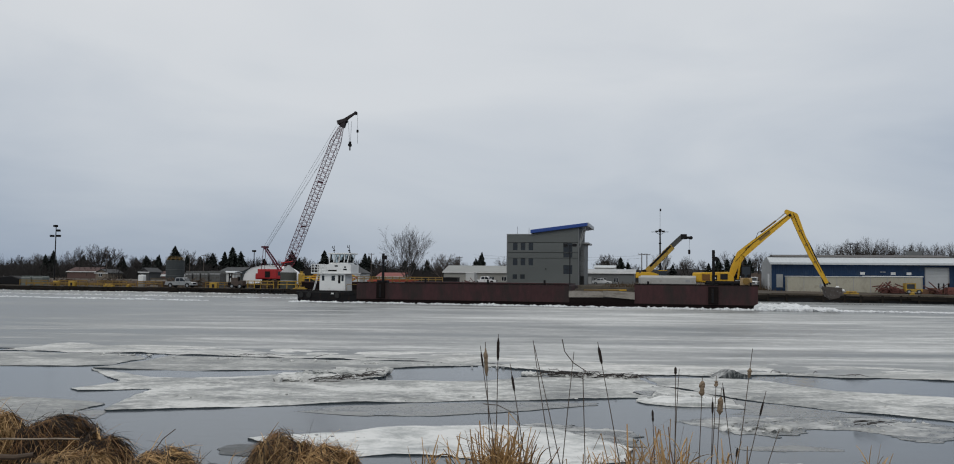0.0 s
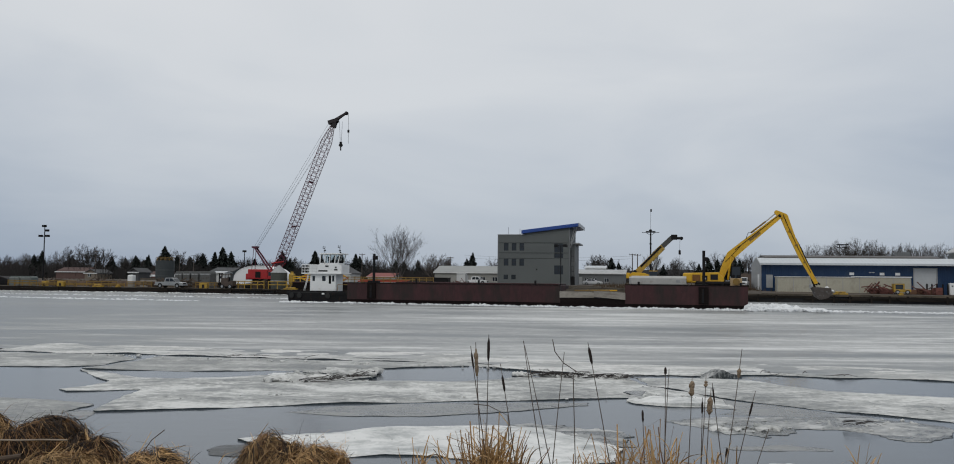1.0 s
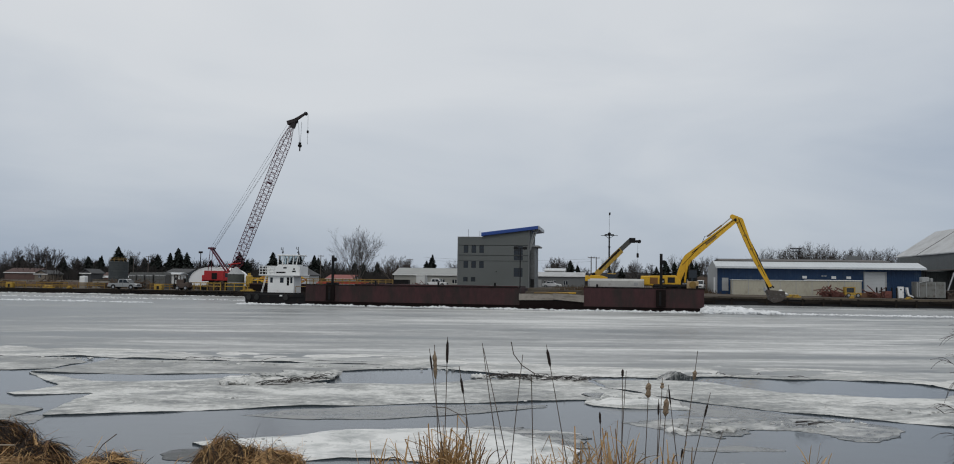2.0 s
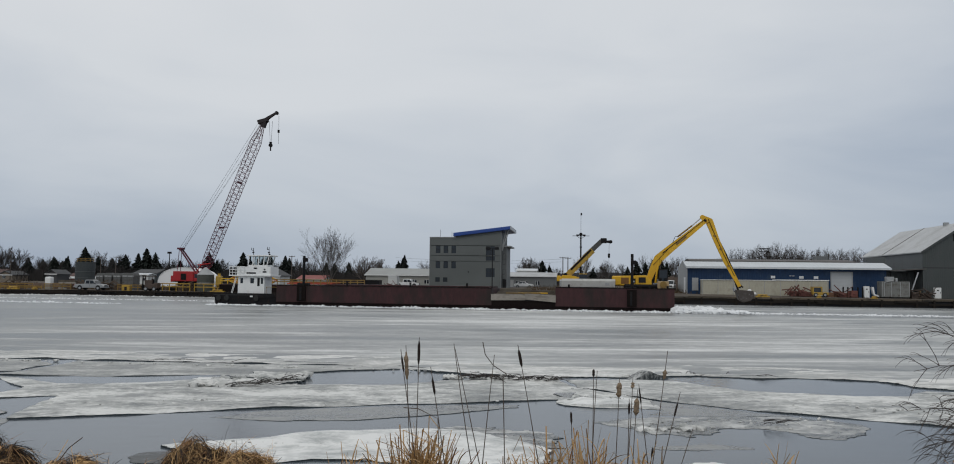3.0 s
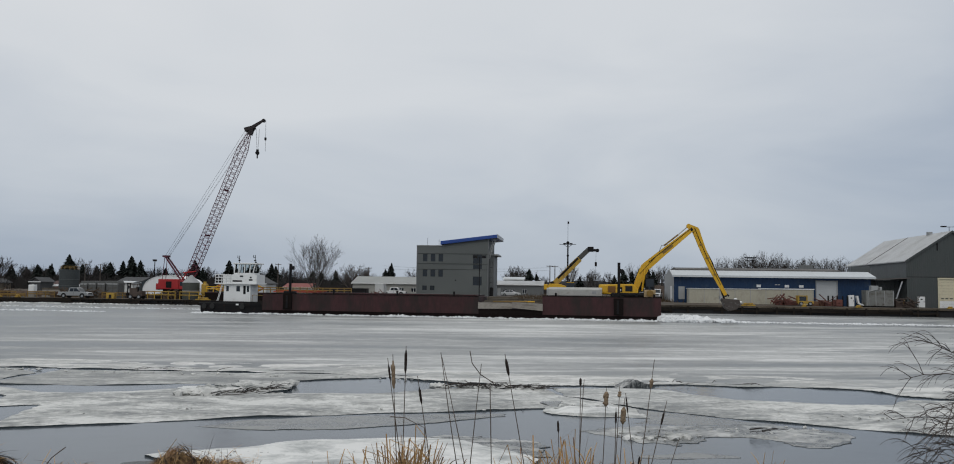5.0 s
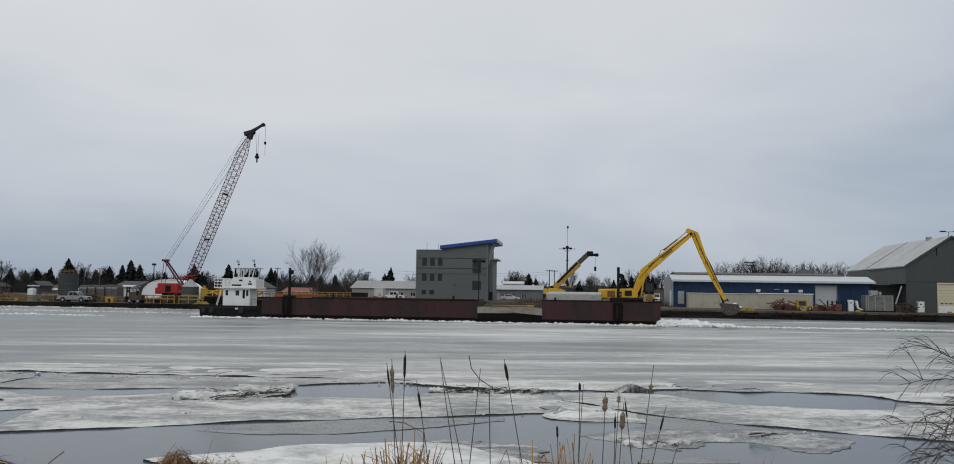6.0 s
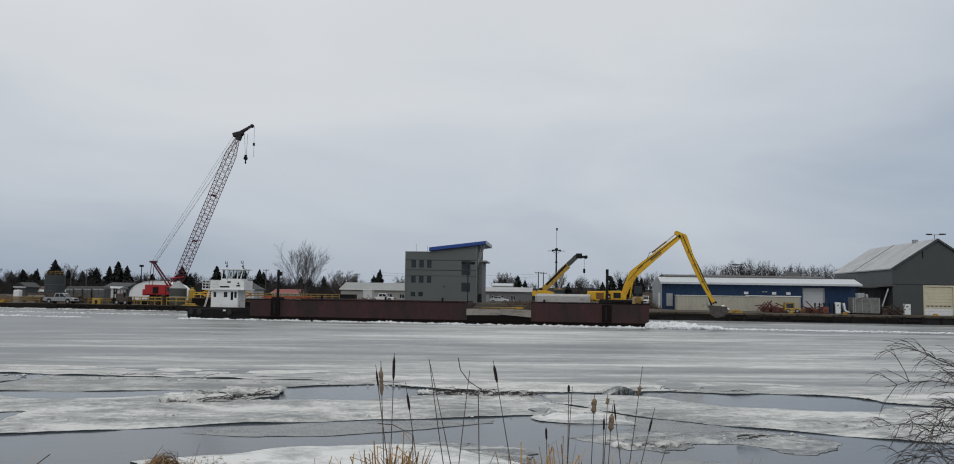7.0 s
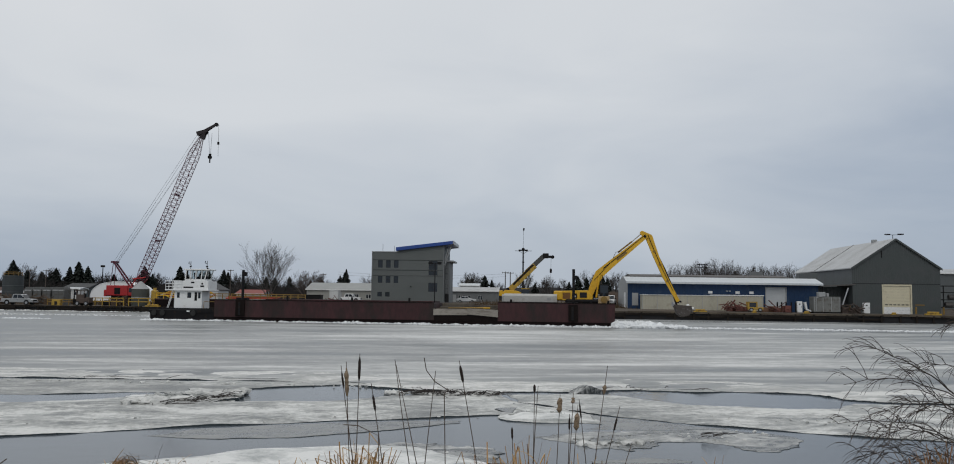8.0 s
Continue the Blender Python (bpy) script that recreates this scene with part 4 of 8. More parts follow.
# beige low wall of stacked sheets before the warehouse
t = thing("storage_wall", on_quay(52.3, 10.3), "long beige sheet-metal storage unit with a pale lid", "storage unit")
part("body", boxes((0, 21.4, 0, 2.4, -0.1, 2.5), bevel=0.03), M_BEIGE, t)
for k in range(9):
    part("seam", boxes((k * 2.65 + 0.02, k * 2.65 + 0.10, -0.03, -0.002, -0.1, 2.46)), M_TRIM, t)
part("lid", boxes((-0.1, 12.5, -0.12, 2.5, 2.505, 2.6), (12.5, 21.5, -0.12, 2.5, 2.56, 2.72)), M_WHITE, t, "pale grey lid")


# ---- dark shed with the cream door ----
def shed():
    t = thing("grain_shed", on_quay(90.6, 14), "tall dark grey metal shed with a galvanised gable roof", "building")
    W, H, R, D = 15.5, 8.2, 13.4, 32
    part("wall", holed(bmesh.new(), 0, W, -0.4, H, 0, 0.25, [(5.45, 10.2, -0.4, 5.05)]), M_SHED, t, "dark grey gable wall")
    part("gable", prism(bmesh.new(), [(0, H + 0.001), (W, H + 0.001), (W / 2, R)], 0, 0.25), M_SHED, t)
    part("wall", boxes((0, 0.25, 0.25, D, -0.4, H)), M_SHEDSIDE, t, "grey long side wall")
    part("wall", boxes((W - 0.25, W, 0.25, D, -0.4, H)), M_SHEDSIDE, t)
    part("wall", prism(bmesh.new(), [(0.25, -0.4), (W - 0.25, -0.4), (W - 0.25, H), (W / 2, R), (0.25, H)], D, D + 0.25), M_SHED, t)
    k = (R - H) / (W / 2)
    for sx in (0, 1):
        f = (lambda x: x) if sx == 0 else (lambda x: W - x)
        part("roof", prism(bmesh.new(), [(f(-0.3), H - 0.3 * k + 0.05), (f(W / 2), R + 0.05), (f(W / 2), R + 0.25), (f(-0.3), H - 0.3 * k + 0.25)], -0.3, D + 0.6), M_SHEDROOF, t, "pale galvanised roof slope")
    part("barge_board", prism(bmesh.new(), [(-0.3, H - 0.3 * k - 0.1), (W / 2, R - 0.1), (W + 0.3, H - 0.3 * k - 0.1), (W + 0.3, H - 0.3 * k + 0.27), (W / 2, R + 0.27), (-0.3, H - 0.3 * k + 0.27)], -0.36, -0.302), M_SHED, t)
    for z in range(10):
        part("door_panel", boxes((5.45, 10.2, 0.1, 0.16, -0.4 + z * 0.545, -0.4 + z * 0.545 + 0.53), bevel=0.01), M_WHITE if z < 3 else M_CREAM, t)
    for x in range(6):
        part("door_light", boxes((5.75 + x * 0.72, 6.25 + x * 0.72, 0.085, 0.098, 1.55, 1.72)), M_GLASS, t)
    part("door_frame", boxes((5.2, 5.45, -0.06, 0.25, -0.4, 5.3), (10.2, 10.45, -0.06, 0.25, -0.4, 5.3), (5.45, 10.2, -0.06, 0.25, 5.05, 5.3)), M_CREAM, t, "cream painted door frame")
    part("roof_seam", prism(bmesh.new(), [(-0.3, H - 0.3 * k + 0.255), (W / 2, R + 0.255), (W / 2, R + 0.30), (-0.3, H - 0.3 * k + 0.30)], 19.4, 19.75), M_TARROOF, t, "dark overlap seam of the roof sheets")
    part("gable_vent", boxes((W / 2 - 2.6, W / 2 - 2.4, -0.04, -0.004, 10.1, 11.4)), M_BLACK, t)
    part("wall_seam", boxes((0, W, -0.02, -0.003, 5.35, 5.45)), M_DARK, t)
    part("wall_sign", boxes((11.0, 12.6, -0.04, -0.004, 1.55, 1.75)), M_DULLYELLOW, t, "narrow yellow plate")
    v = tubes(((W / 2, 1, R), (W / 2, 1, R + 1.0), 0.05), ((W / 2 - 1.2, 1, R + 0.95), (W / 2 + 1.6, 1, R + 1.0), 0.04))
    box(v, W / 2 - 1.4, W / 2 - 0.5, 0.8, 1.2, R + 0.95, R + 1.15)
    box(v, W / 2 + 0.9, W / 2 + 1.9, 0.8, 1.2, R + 1.0, R + 1.2)
    part("roof_lamp", v, M_BLACK, t, "pair of dark floodlights on the ridge")
    part("ridge_vent", boxes((W / 2 - 0.4, W / 2 + 0.4, 9, 9.8, R, R + 0.65)), M_TRIM, t)
    # lean-to on the left side
    part("lean_to_roof", prism(bmesh.new(), [(-5.6, 4.75), (0.6, 5.1), (0.6, 5.3), (-5.6, 4.95)], -0.1, 8), M_TARROOF, t)
    part("lean_to_wall", boxes((-5.4, -0.003, 3.5, 3.7, -0.4, 4.8)), M_SHED, t)
    part("lean_to_post", boxes((-5.4, -5.2, 0.1, 0.3, -0.4, 4.75)), M_BLACK, t)
    part("conveyor_leg", tubes(((-2.6, -0.6, -0.2), (-0.9, -0.4, 4.6), 0.14)), M_STEEL, t, "pale slanting pipe")


shed()


# ---- lattice crane ----
def lattice(bm_chord, bm_lace, a, b_, w, taper, bays, rc, rl):
    """A square lattice mast from a to b_, tapering over a share of its length at both ends."""
    a, b_ = Vector(a), Vector(b_)
    d = (b_ - a).normalized()
    side = Vector((0, 1, 0))
    up = side.cross(d)
    corner = ((-1, -1), (1, -1), (1, 1), (-1, 1))

    def at(f):
        k = min(1, f / taper, (1 - f) / taper)
        h = w / 2 * (0.25 + 0.75 * k)
        c = a + (b_ - a) * f
        return [c + side * i * h + up * j * h for i, j in corner]

    prev = at(0)
    for n in range(1, bays + 1):
        cur = at(n / bays)
        for k in range(4):
            tube(bm_chord, prev[k], cur[k], rc, n=5)
            j = (k + 1) % 4
            if n % 2:
                tube(bm_lace, prev[k], cur[j], rl, n=4)
            else:
                tube(bm_lace, prev[j], cur[k], rl, n=4)
            tube(bm_lace, cur[k], cur[j], rl, n=4)
        prev = cur


def crawler_crane():
    t = thing("lattice_crane", on_quay(-41.5, 12), "red lattice-boom crawler crane with a raised maroon boom", "crane")
    z0 = land(-41.5, 12)
    P = lambda s, z, y=0.0: (s + 41.5, y, z - z0)
    for y in (-2.0, 1.2):
        part("track", boxes((-5.5, 1.5, y, y + 0.8, 0, 0.95), bevel=0.3), M_BLACK, t)
    part("undercarriage", boxes((-4.2, 0.3, -1.2, 1.2, 0.4, 1.85)), M_BLACK, t)
    part("machine_house", boxes((-5.0, -0.9, -1.6, 1.6, 1.85, 3.75), bevel=0.08), M_RED, t, "bright red engine house")
    part("house_panel", boxes((-3.4, -2.3, -1.64, -1.602, 2.1, 3.3)), M_BLACK, t)
    part("cab", boxes((-0.9, 0.5, -1.5, -0.3, 1.85, 3.5), bevel=0.06), M_RED, t)
    part("cab_window", boxes((-0.7, 0.3, -1.53, -1.502, 2.5, 3.3)), M_GLASS, t)
    part("counterweight", boxes((-5.5, -5.0, -1.5, 1.5, 1.7, 2.9), bevel=0.1), M_RED, t)
    ch, la = bmesh.new(), bmesh.new()
    lattice(ch, la, P(-41.6, 2.9), P(-29.9, 33.0), 1.6, 0.12, 44, 0.06, 0.034)
    part("boom", ch, M_REDSTEEL, t, "maroon boom chords")
    part("boom_lacing", la, M_REDSTEEL, t)
    g = bmesh.new()
    for y in (-0.8, 0.8):
        beam(g, P(-41.4, 2.9, y), P(-45.8, 8.7, y * 0.6), 0.22, 0.26)
        tube(g, P(-46.2, 2.6, y), P(-45.9, 8.6, y * 0.6), 0.06)
    beam(g, P(-46.3, 8.75), P(-45.3, 8.75), 1.3, 0.35)
    part("gantry", g, M_REDSTEEL, t)
    part("brace", tubes((P(-41.4, 3.2, -0.7), P(-43.0, 5.0, -0.7), 0.1), (P(-43.2, 3.4, 0), P(-41.0, 6.4, 0), 0.1), (P(-41.9, 5.6, -0.8), P(-39.4, 5.9, -0.8), 0.12), (P(-41.8, 3.4, 0.8), P(-39.8, 5.6, 0.8), 0.12)), M_RED, t)
    pl = bmesh.new()
    for y in (-0.5, 0.5):
        tube(pl, P(-45.8, 8.8, y), P(-30.6, 33.2, y), 0.022, n=4)
        tube(pl, P(-45.2, 8.8, y * 0.3), P(-30.0, 32.2, y * 0.3), 0.02, n=4)
    part("pendant_line", pl, M_CABLE, t)
    hd = bmesh.new()
    beam(hd, P(-30.9, 33.2), P(-29.0, 33.8), 1.1, 0.75, 0.9, 0.6)
    beam(hd, P(-30.0, 32.3), P(-29.5, 33.6), 0.8, 0.9, 0.9, 0.7)
    beam(hd, P(-29.4, 33.8), P(-27.2, 35.15), 0.6, 0.55, 0.45, 0.3)
    part("boom_head", hd, mat("dark_maroon_steel", (0.012, 0.006, 0.007), 0.6, 0.1, 0.3, 1, 8, 0.1), t, "dark maroon boom head and jib")
    for s, r in ((-27.3, 0.36), (-29.3, 0.42)):
        part("sheave", tubes((P(s, 35.0 if r < 0.4 else 33.5, -0.18), P(s, 35.0 if r < 0.4 else 33.5, 0.18), r), n=14), M_BLACK, t)
    part("hoist_line", tubes((P(-28.75, 33.4), P(-28.45, 29.4), 0.03), (P(-28.1, 33.4), P(-28.25, 29.4), 0.03), (P(-26.85, 34.9), P(-26.8, 29.0), 0.03), n=4), M_CABLE, t)
    blk = tubes((P(-28.35, 28.75, -0.2), P(-28.35, 28.75, 0.2), 0.36), (P(-28.35, 29.4), P(-28.35, 28.75), 0.26), (P(-28.35, 28.5), P(-28.35, 27.7), 0.13), n=10)
    for f in (0.33, 0.62):
        c = Vector(P(-41.6, 2.9)).lerp(Vector(P(-29.9, 33.0)), f)
        part("boom_joint", beam(bmesh.new(), c - Vector((0.06, 0, 0.15)), c + Vector((0.06, 0, 0.15)), 1.7, 0.14), M_REDSTEEL, t, "dark bolted joint of the boom")
    part("hook_block", blk, M_BLACK, t)
    part("headache_ball", tubes((P(-26.83, 31.7), P(-26.83, 31.2), 0.22), n=8), M_BLACK, t)


crawler_crane()

# ---- barge, push boat, excavator ----
def barge():
    t = thing("barge", BARGE, "long rust-brown steel deck barge lying in the ice", "barge")
    a, n0, n1, e = -24.0, 3.05, 10.65, 24.35
    part("hull", prism(bmesh.new(), [(a + 0.4, -0.6), (e - 0.25, -0.6), (e, 0.1), (e, 0.2), (a, 0.2), (a, 0.15)], 0, 9.4), M_RUSTLOW, t, "dark wet lower hull")
    part("side_wall", boxes((a, n0, 0, 9.4, 0.2, 2.28), bevel=0.03), M_RUST, t, "rust-brown hopper side")
    part("side_wall", boxes((n1, e, 0, 9.4, 0.2, 2.45), bevel=0.03), M_RUST, t, "rust-brown deck block")
    part("well_deck", boxes((n0, n1, 0.02, 9.4, 0.2, 0.80)), M_RUSTLOW, t)
    part("rub_rail", boxes((a - 0.05, e + 0.05, -0.05, -0.002, 0.16, 0.26)), M_RUSTLOW, t)
    for x in range(-23, 3, 3):
        part("seam", boxes((x, x + 0.05, -0.02, -0.001, 0.28, 2.24)), M_RUST, t)
    for x in (13.5, 17.0, 22.0):
        part("seam", boxes((x, x + 0.05, -0.02, -0.001, 0.28, 2.41)), M_RUST, t)
    part("coaming", boxes((a, n0, -0.05, 0.12, 2.285, 2.36), (n1, e, -0.05, 0.12, 2.455, 2.53)), M_RUSTLOW, t)
    part("hopper_lip", boxes((-18, 2.6, 1.2, 8.4, 2.285, 2.5)), M_RUST, t)
    for x in (-21.1, 19.1):
        # dark plates on the hull; their colour stands in for a shaded opening
        part("spud_well", boxes((x - 0.15, x + 0.95, -0.22, -0.004, 0.35, 2.3)), M_RUSTLOW, t, "dark plate coloured for the shade in the spud opening")
        part("spud_gap", boxes((x + 0.2, x + 0.45, -0.245, -0.222, 0.5, 2.1)), M_BLACK, t)
        part("spud", tubes(((x + 0.45, 0.5, 2.2), (x + 0.45, 0.5, 6.0 if x < 0 else 6.5), 0.17), n=10), M_BLACK, t, "black steel spud pole")
        part("spud_clamp", boxes((x + 0.3, x + 0.9, 0.3, 0.75, 5.25, 5.75), bevel=0.05), M_BLACK, t)
        part("winch", boxes((x - 0.4, x + 1.0, 0.5, 1.4, 2.3, 2.62), bevel=0.06), M_BLACK, t)
    bm = bmesh.new()
    prism(bm, [(n0 - 0.05, 0.86), (n0 + 4.0, 0.92), (n0 + 4.0, 1.60), (n0 - 0.05, 1.62)], -0.11, -0.01)
    part("side_plank", bm, M_PALETIMBER, t, "grey weathered side boards")
    bm = bmesh.new()
    prism(bm, [(n1 - 3.6, 1.02), (n1 + 0.05, 0.72), (n1 + 0.05, 1.55), (n1 - 3.6, 1.72)], -0.21, -0.115)
    part("side_plank", bm, M_PALETIMBER, t, "grey weathered side boards")
    for k, (x0, x1, y, z, w) in enumerate(((3.2, 10.3, 1.0, 0.96, 0.7), (3.4, 9.0, 2.4, 0.96, 0.9), (4.2, 10.5, 4.0, 0.96, 1.1), (3.3, 7.2, 5.5, 0.96, 1.3))):
        part("deck_timber", boxes((x0, x1, y, y + 0.9, z, z + w), bevel=0.03), M_DECKWOOD, t)
    part("yellow_pipe", tubes(((4.6, 1.4, 1.72), (8.8, 1.4, 1.74), 0.07)), M_DULLYELLOW, t)
    part("yellow_pipe", tubes(((6.0, 1.8, 1.72), (9.6, 1.9, 1.76), 0.08)), M_YELLOW, t)
    for x in (-15, -7, 0, 12.2, 21.6, 23.6):
        part("bollard", tubes(((x, 0.4, 2.25), (x, 0.4, 2.85), 0.13), n=8), M_BLACK, t)


barge()


def deck_slab():
    t = thing("steel_pontoon", BARGE @ pose(11.2, 2.6, 2.455), "long pale grey rounded pontoon lying on the barge deck", "pontoon")
    part("body", prism_x(bmesh.new(), [(0, 0.1), (0.25, 0.02), (2.2, 0.02), (2.45, 0.1), (2.45, 0.85), (1.9, 1.1), (0.5, 1.1), (0, 0.85)], 0, 6.4, 0.04), mat("pale_grey_pontoon_paint", (0.37, 0.37, 0.35), 0.6, 0, 0.14, 0.6, 5, 0.1, (0.30, 0.29, 0.26), 0.3), t)
    part("end_cap", prism_x(bmesh.new(), [(0.2, 0.15), (2.25, 0.15), (2.25, 0.8), (1.8, 1.0), (0.6, 1.0), (0.2, 0.8)], -0.25, -0.002), M_TRIM, t)
    part("end_hatch", boxes((5.2, 5.7, -0.03, -0.003, 0.35, 0.65)), M_TRIM, t)


deck_slab()


def excavator():
    t = thing("long_reach_excavator", BARGE @ pose(20.5, 4.6, 2.455), "yellow long-reach excavator on the barge with its boom raised", "excavator")
    X = lambda x: x - 20.5
    Zz = lambda z: z - 2.455
    for y in (-1.5, 0.9):
        tr = part("track", boxes((X(18.6), X(23.4), y, y + 0.6, 0.0, 0.55), bevel=0.22), M_BLACK, t)
    part("undercarriage", boxes((-1.2, 1.4, -0.9, 0.9, 0.2, 0.5)), M_BLACK, t)
    part("upper_body", prism(bmesh.new(), [(X(17.6), 0.35), (X(21.9), 0.35), (X(21.9), 0.9), (X(21.5), 1.35), (X(21.3), 1.6), (X(17.7), 1.5), (X(17.4), 1.2)], -1.35, 1.35, 0.08), M_YELLOW, t)
    part("counterweight", boxes((X(17.2), X(18.3), -1.42, 1.42, 0.38, 1.5), bevel=0.14), M_YELLOW, t)
    part("engine_grille", boxes((X(18.3), X(19.2), -1.385, -1.352, 0.55, 1.3)), mat("brown_grille", (0.16, 0.07, 0.012), 0.7, 0, 0.3, 1, 9, 0.2), t)
    part("side_vent", boxes((X(20.35), X(21.2), -1.383, -1.353, 0.7, 1.35)), M_DARK, t, "dark louvred side panel")
    part("body_decal", boxes((X(19.4), X(20.0), -1.383, -1.353, 0.6, 1.2)), M_BLACK, t, "black plate with a pale mark")
    part("decal_mark", boxes((X(19.55), X(19.85), -1.395, -1.385, 0.75, 0.95)), M_WHITE, t)
    part("hand_rail", tubes(((X(18.5), -1.2, 1.45), (X(18.5), -1.2, 1.95), 0.03), ((X(18.5), -1.2, 1.95), (X(20.4), -1.2, 1.95), 0.03), ((X(20.4), -1.2, 1.5), (X(20.4), -1.2, 1.95), 0.03)), M_BLACK, t)
    part("exhaust", tubes(((X(19.3), 0.5, 1.4), (X(19.3), 0.5, 2.1), 0.08)), M_BLACK, t)
    cab = part("cab", boxes((X(22.7), X(23.8), -1.3, -0.25, 0.45, 0.9), bevel=0.05), M_BLACK, t, "black cab with glass sides")
    fr = bmesh.new()
    for x in (X(22.72), X(23.72)):
        for y in (-1.28, -0.3):
            box(fr, x, x + 0.08, y, y + 0.06, 0.9, 2.25)
    box(fr, X(22.7), X(23.82), -1.3, -0.24, 2.25, 2.35, bevel=0.04)
    part("cab_frame", fr, M_BLACK, cab)
    part("cab_glass", boxes((X(22.78), X(23.74), -1.26, -0.3, 0.92, 2.23)), M_GLASS, cab)
    # boom: a bent box girder, deepest at the bend
    BP = [(21.5, 3.2, 0.6), (22.0, 4.6, 0.8), (22.75, 6.1, 1.05), (24.2, 7.35, 0.92), (26.2, 9.0, 0.72), (28.2, 10.65, 0.55)]
    bm = bmesh.new()
    for (x0, z0, h0), (x1, z1, h1) in zip(BP[:-1], BP[1:]):
        beam(bm, (X(x0), 0, Zz(z0)), (X(x1), 0, Zz(z1)), 0.62, h0, 0.62, h1)
    for x0, z0, h0 in BP[1:-1]:
        tube(bm, (X(x0), -0.305, Zz(z0)), (X(x0), 0.305, Zz(z0)), h0 / 2, n=18)
    part("boom", bm, M_YELLOW, t, "bent yellow box-section boom")
    # stick
    SP = [(27.9, 11.15, 0.5), (28.75, 10.6, 0.85), (29.55, 8.4, 0.68), (30.6, 5.9, 0.55), (32.2, 2.85, 0.40)]
    bm = bmesh.new()
    for (x0, z0, h0), (x1, z1, h1) in zip(SP[:-1], SP[1:]):
        beam(bm, (X(x0), 0, Zz(z0)), (X(x1), 0, Zz(z1)), 0.45, h0, 0.45, h1)
    for x0, z0, h0 in SP[:-1]:
        tube(bm, (X(x0), -0.22, Zz(z0)), (X(x0), 0.22, Zz(z0)), h0 / 2, n=18)
    part("stick", bm, M_YELLOW, t, "long tapering yellow dipper arm")
    part("stick_ram", tubes(((X(25.0), 0, Zz(8.75)), (X(26.7), 0, Zz(10.1)), 0.10), n=10), M_DULLYELLOW, t)
    part("ram_rod", tubes(((X(26.7), 0, Zz(10.1)), (X(27.9), 0, Zz(11.15)), 0.07), n=8), M_STEEL, t)
    for y in (-0.42, 0.42):
        part("boom_ram", tubes(((X(22.4), y, Zz(3.2)), (X(22.75), y, Zz(5.9)), 0.12), n=8), M_YELLOW, t)
    part("bucket_ram", tubes(((X(29.95), 0, Zz(8.1)), (X(30.75), 0, Zz(6.5)), 0.11), ((X(30.75), 0, Zz(6.5)), (X(31.9), 0, Zz(3.9)), 0.06), n=8), M_BLACK, t)
    part("hose", tubes(((X(24.4), -0.34, Zz(8.0)), (X(24.7), -0.34, Zz(8.75)), 0.03), ((X(24.7), -0.34, Zz(8.75)), (X(25.4), -0.34, Zz(8.9)), 0.03), ((X(22.1), -0.33, Zz(5.3)), (X(24.1), -0.33, Zz(7.5)), 0.03)), M_BLACK, t)
    part("hose", tubes(((X(23.2), -0.34, Zz(6.75)), (X(26.4), -0.34, Zz(9.35)), 0.04), ((X(26.4), -0.34, Zz(9.35)), (X(28.3), -0.34, Zz(10.95)), 0.035)), M_BLACK, t)
    part("hose", tubes(((X(28.6), -0.26, Zz(10.9)), (X(29.1), -0.26, Zz(9.6)), 0.04), ((X(29.1), -0.26, Zz(9.6)), (X(30.2), -0.26, Zz(7.0)), 0.035), ((X(30.2), -0.26, Zz(7.0)), (X(31.6), -0.26, Zz(4.1)), 0.035)), M_BLACK, t)
    for x, z in ((29.35, 8.9), (30.05, 7.3), (30.95, 5.3)):
        part("hose_clamp", boxes((X(x) - 0.16, X(x) + 0.16, -0.30, -0.232, Zz(z) - 0.10, Zz(z) + 0.10)), M_DULLYELLOW, t)
    part("boom_plate", beam(bmesh.new(), (X(24.8), -0.325, Zz(7.85)), (X(26.0), -0.325, Zz(8.83)), 0.02, 0.34), M_DULLYELLOW, t, "worn plate on the boom side")
    part("pivot_pin", tubes(((X(28.25), -0.36, Zz(10.7)), (X(28.25), 0.36, Zz(10.7)), 0.16), ((X(32.2), -0.4, Zz(2.75)), (X(32.2), 0.4, Zz(2.75)), 0.1), n=10), M_BLACK, t)
    part("link", tubes(((X(31.6), 0, Zz(3.8)), (X(32.1), 0, Zz(2.2)), 0.12), ((X(31.8), 0, Zz(3.4)), (X(32.6), 0, Zz(2.75)), 0.1), n=8), M_BLACK, t)
    part("bucket", prism(bmesh.new(), [(X(31.55), Zz(2.5)), (X(33.7), Zz(2.35)), (X(33.8), Zz(1.75)), (X(33.4), Zz(1.2)), (X(32.6), Zz(0.98)), (X(32.0), Zz(1.35)), (X(31.8), Zz(2.0))], -0.8, 0.8, 0.06), mat("muddy_bucket_steel", (0.06, 0.05, 0.044), 0.7, 0.2, 0.35, 1.2, 8, 0.3, (0.2, 0.2, 0.2), 0.1), t, "muddy grey steel bucket")
    for k in range(4):
        part("tooth", boxes((X(31.5), X(31.75), -0.7 + 0.4 * k, -0.5 + 0.4 * k, Zz(2.35), Zz(2.75))), M_STEEL, t)


excavator()


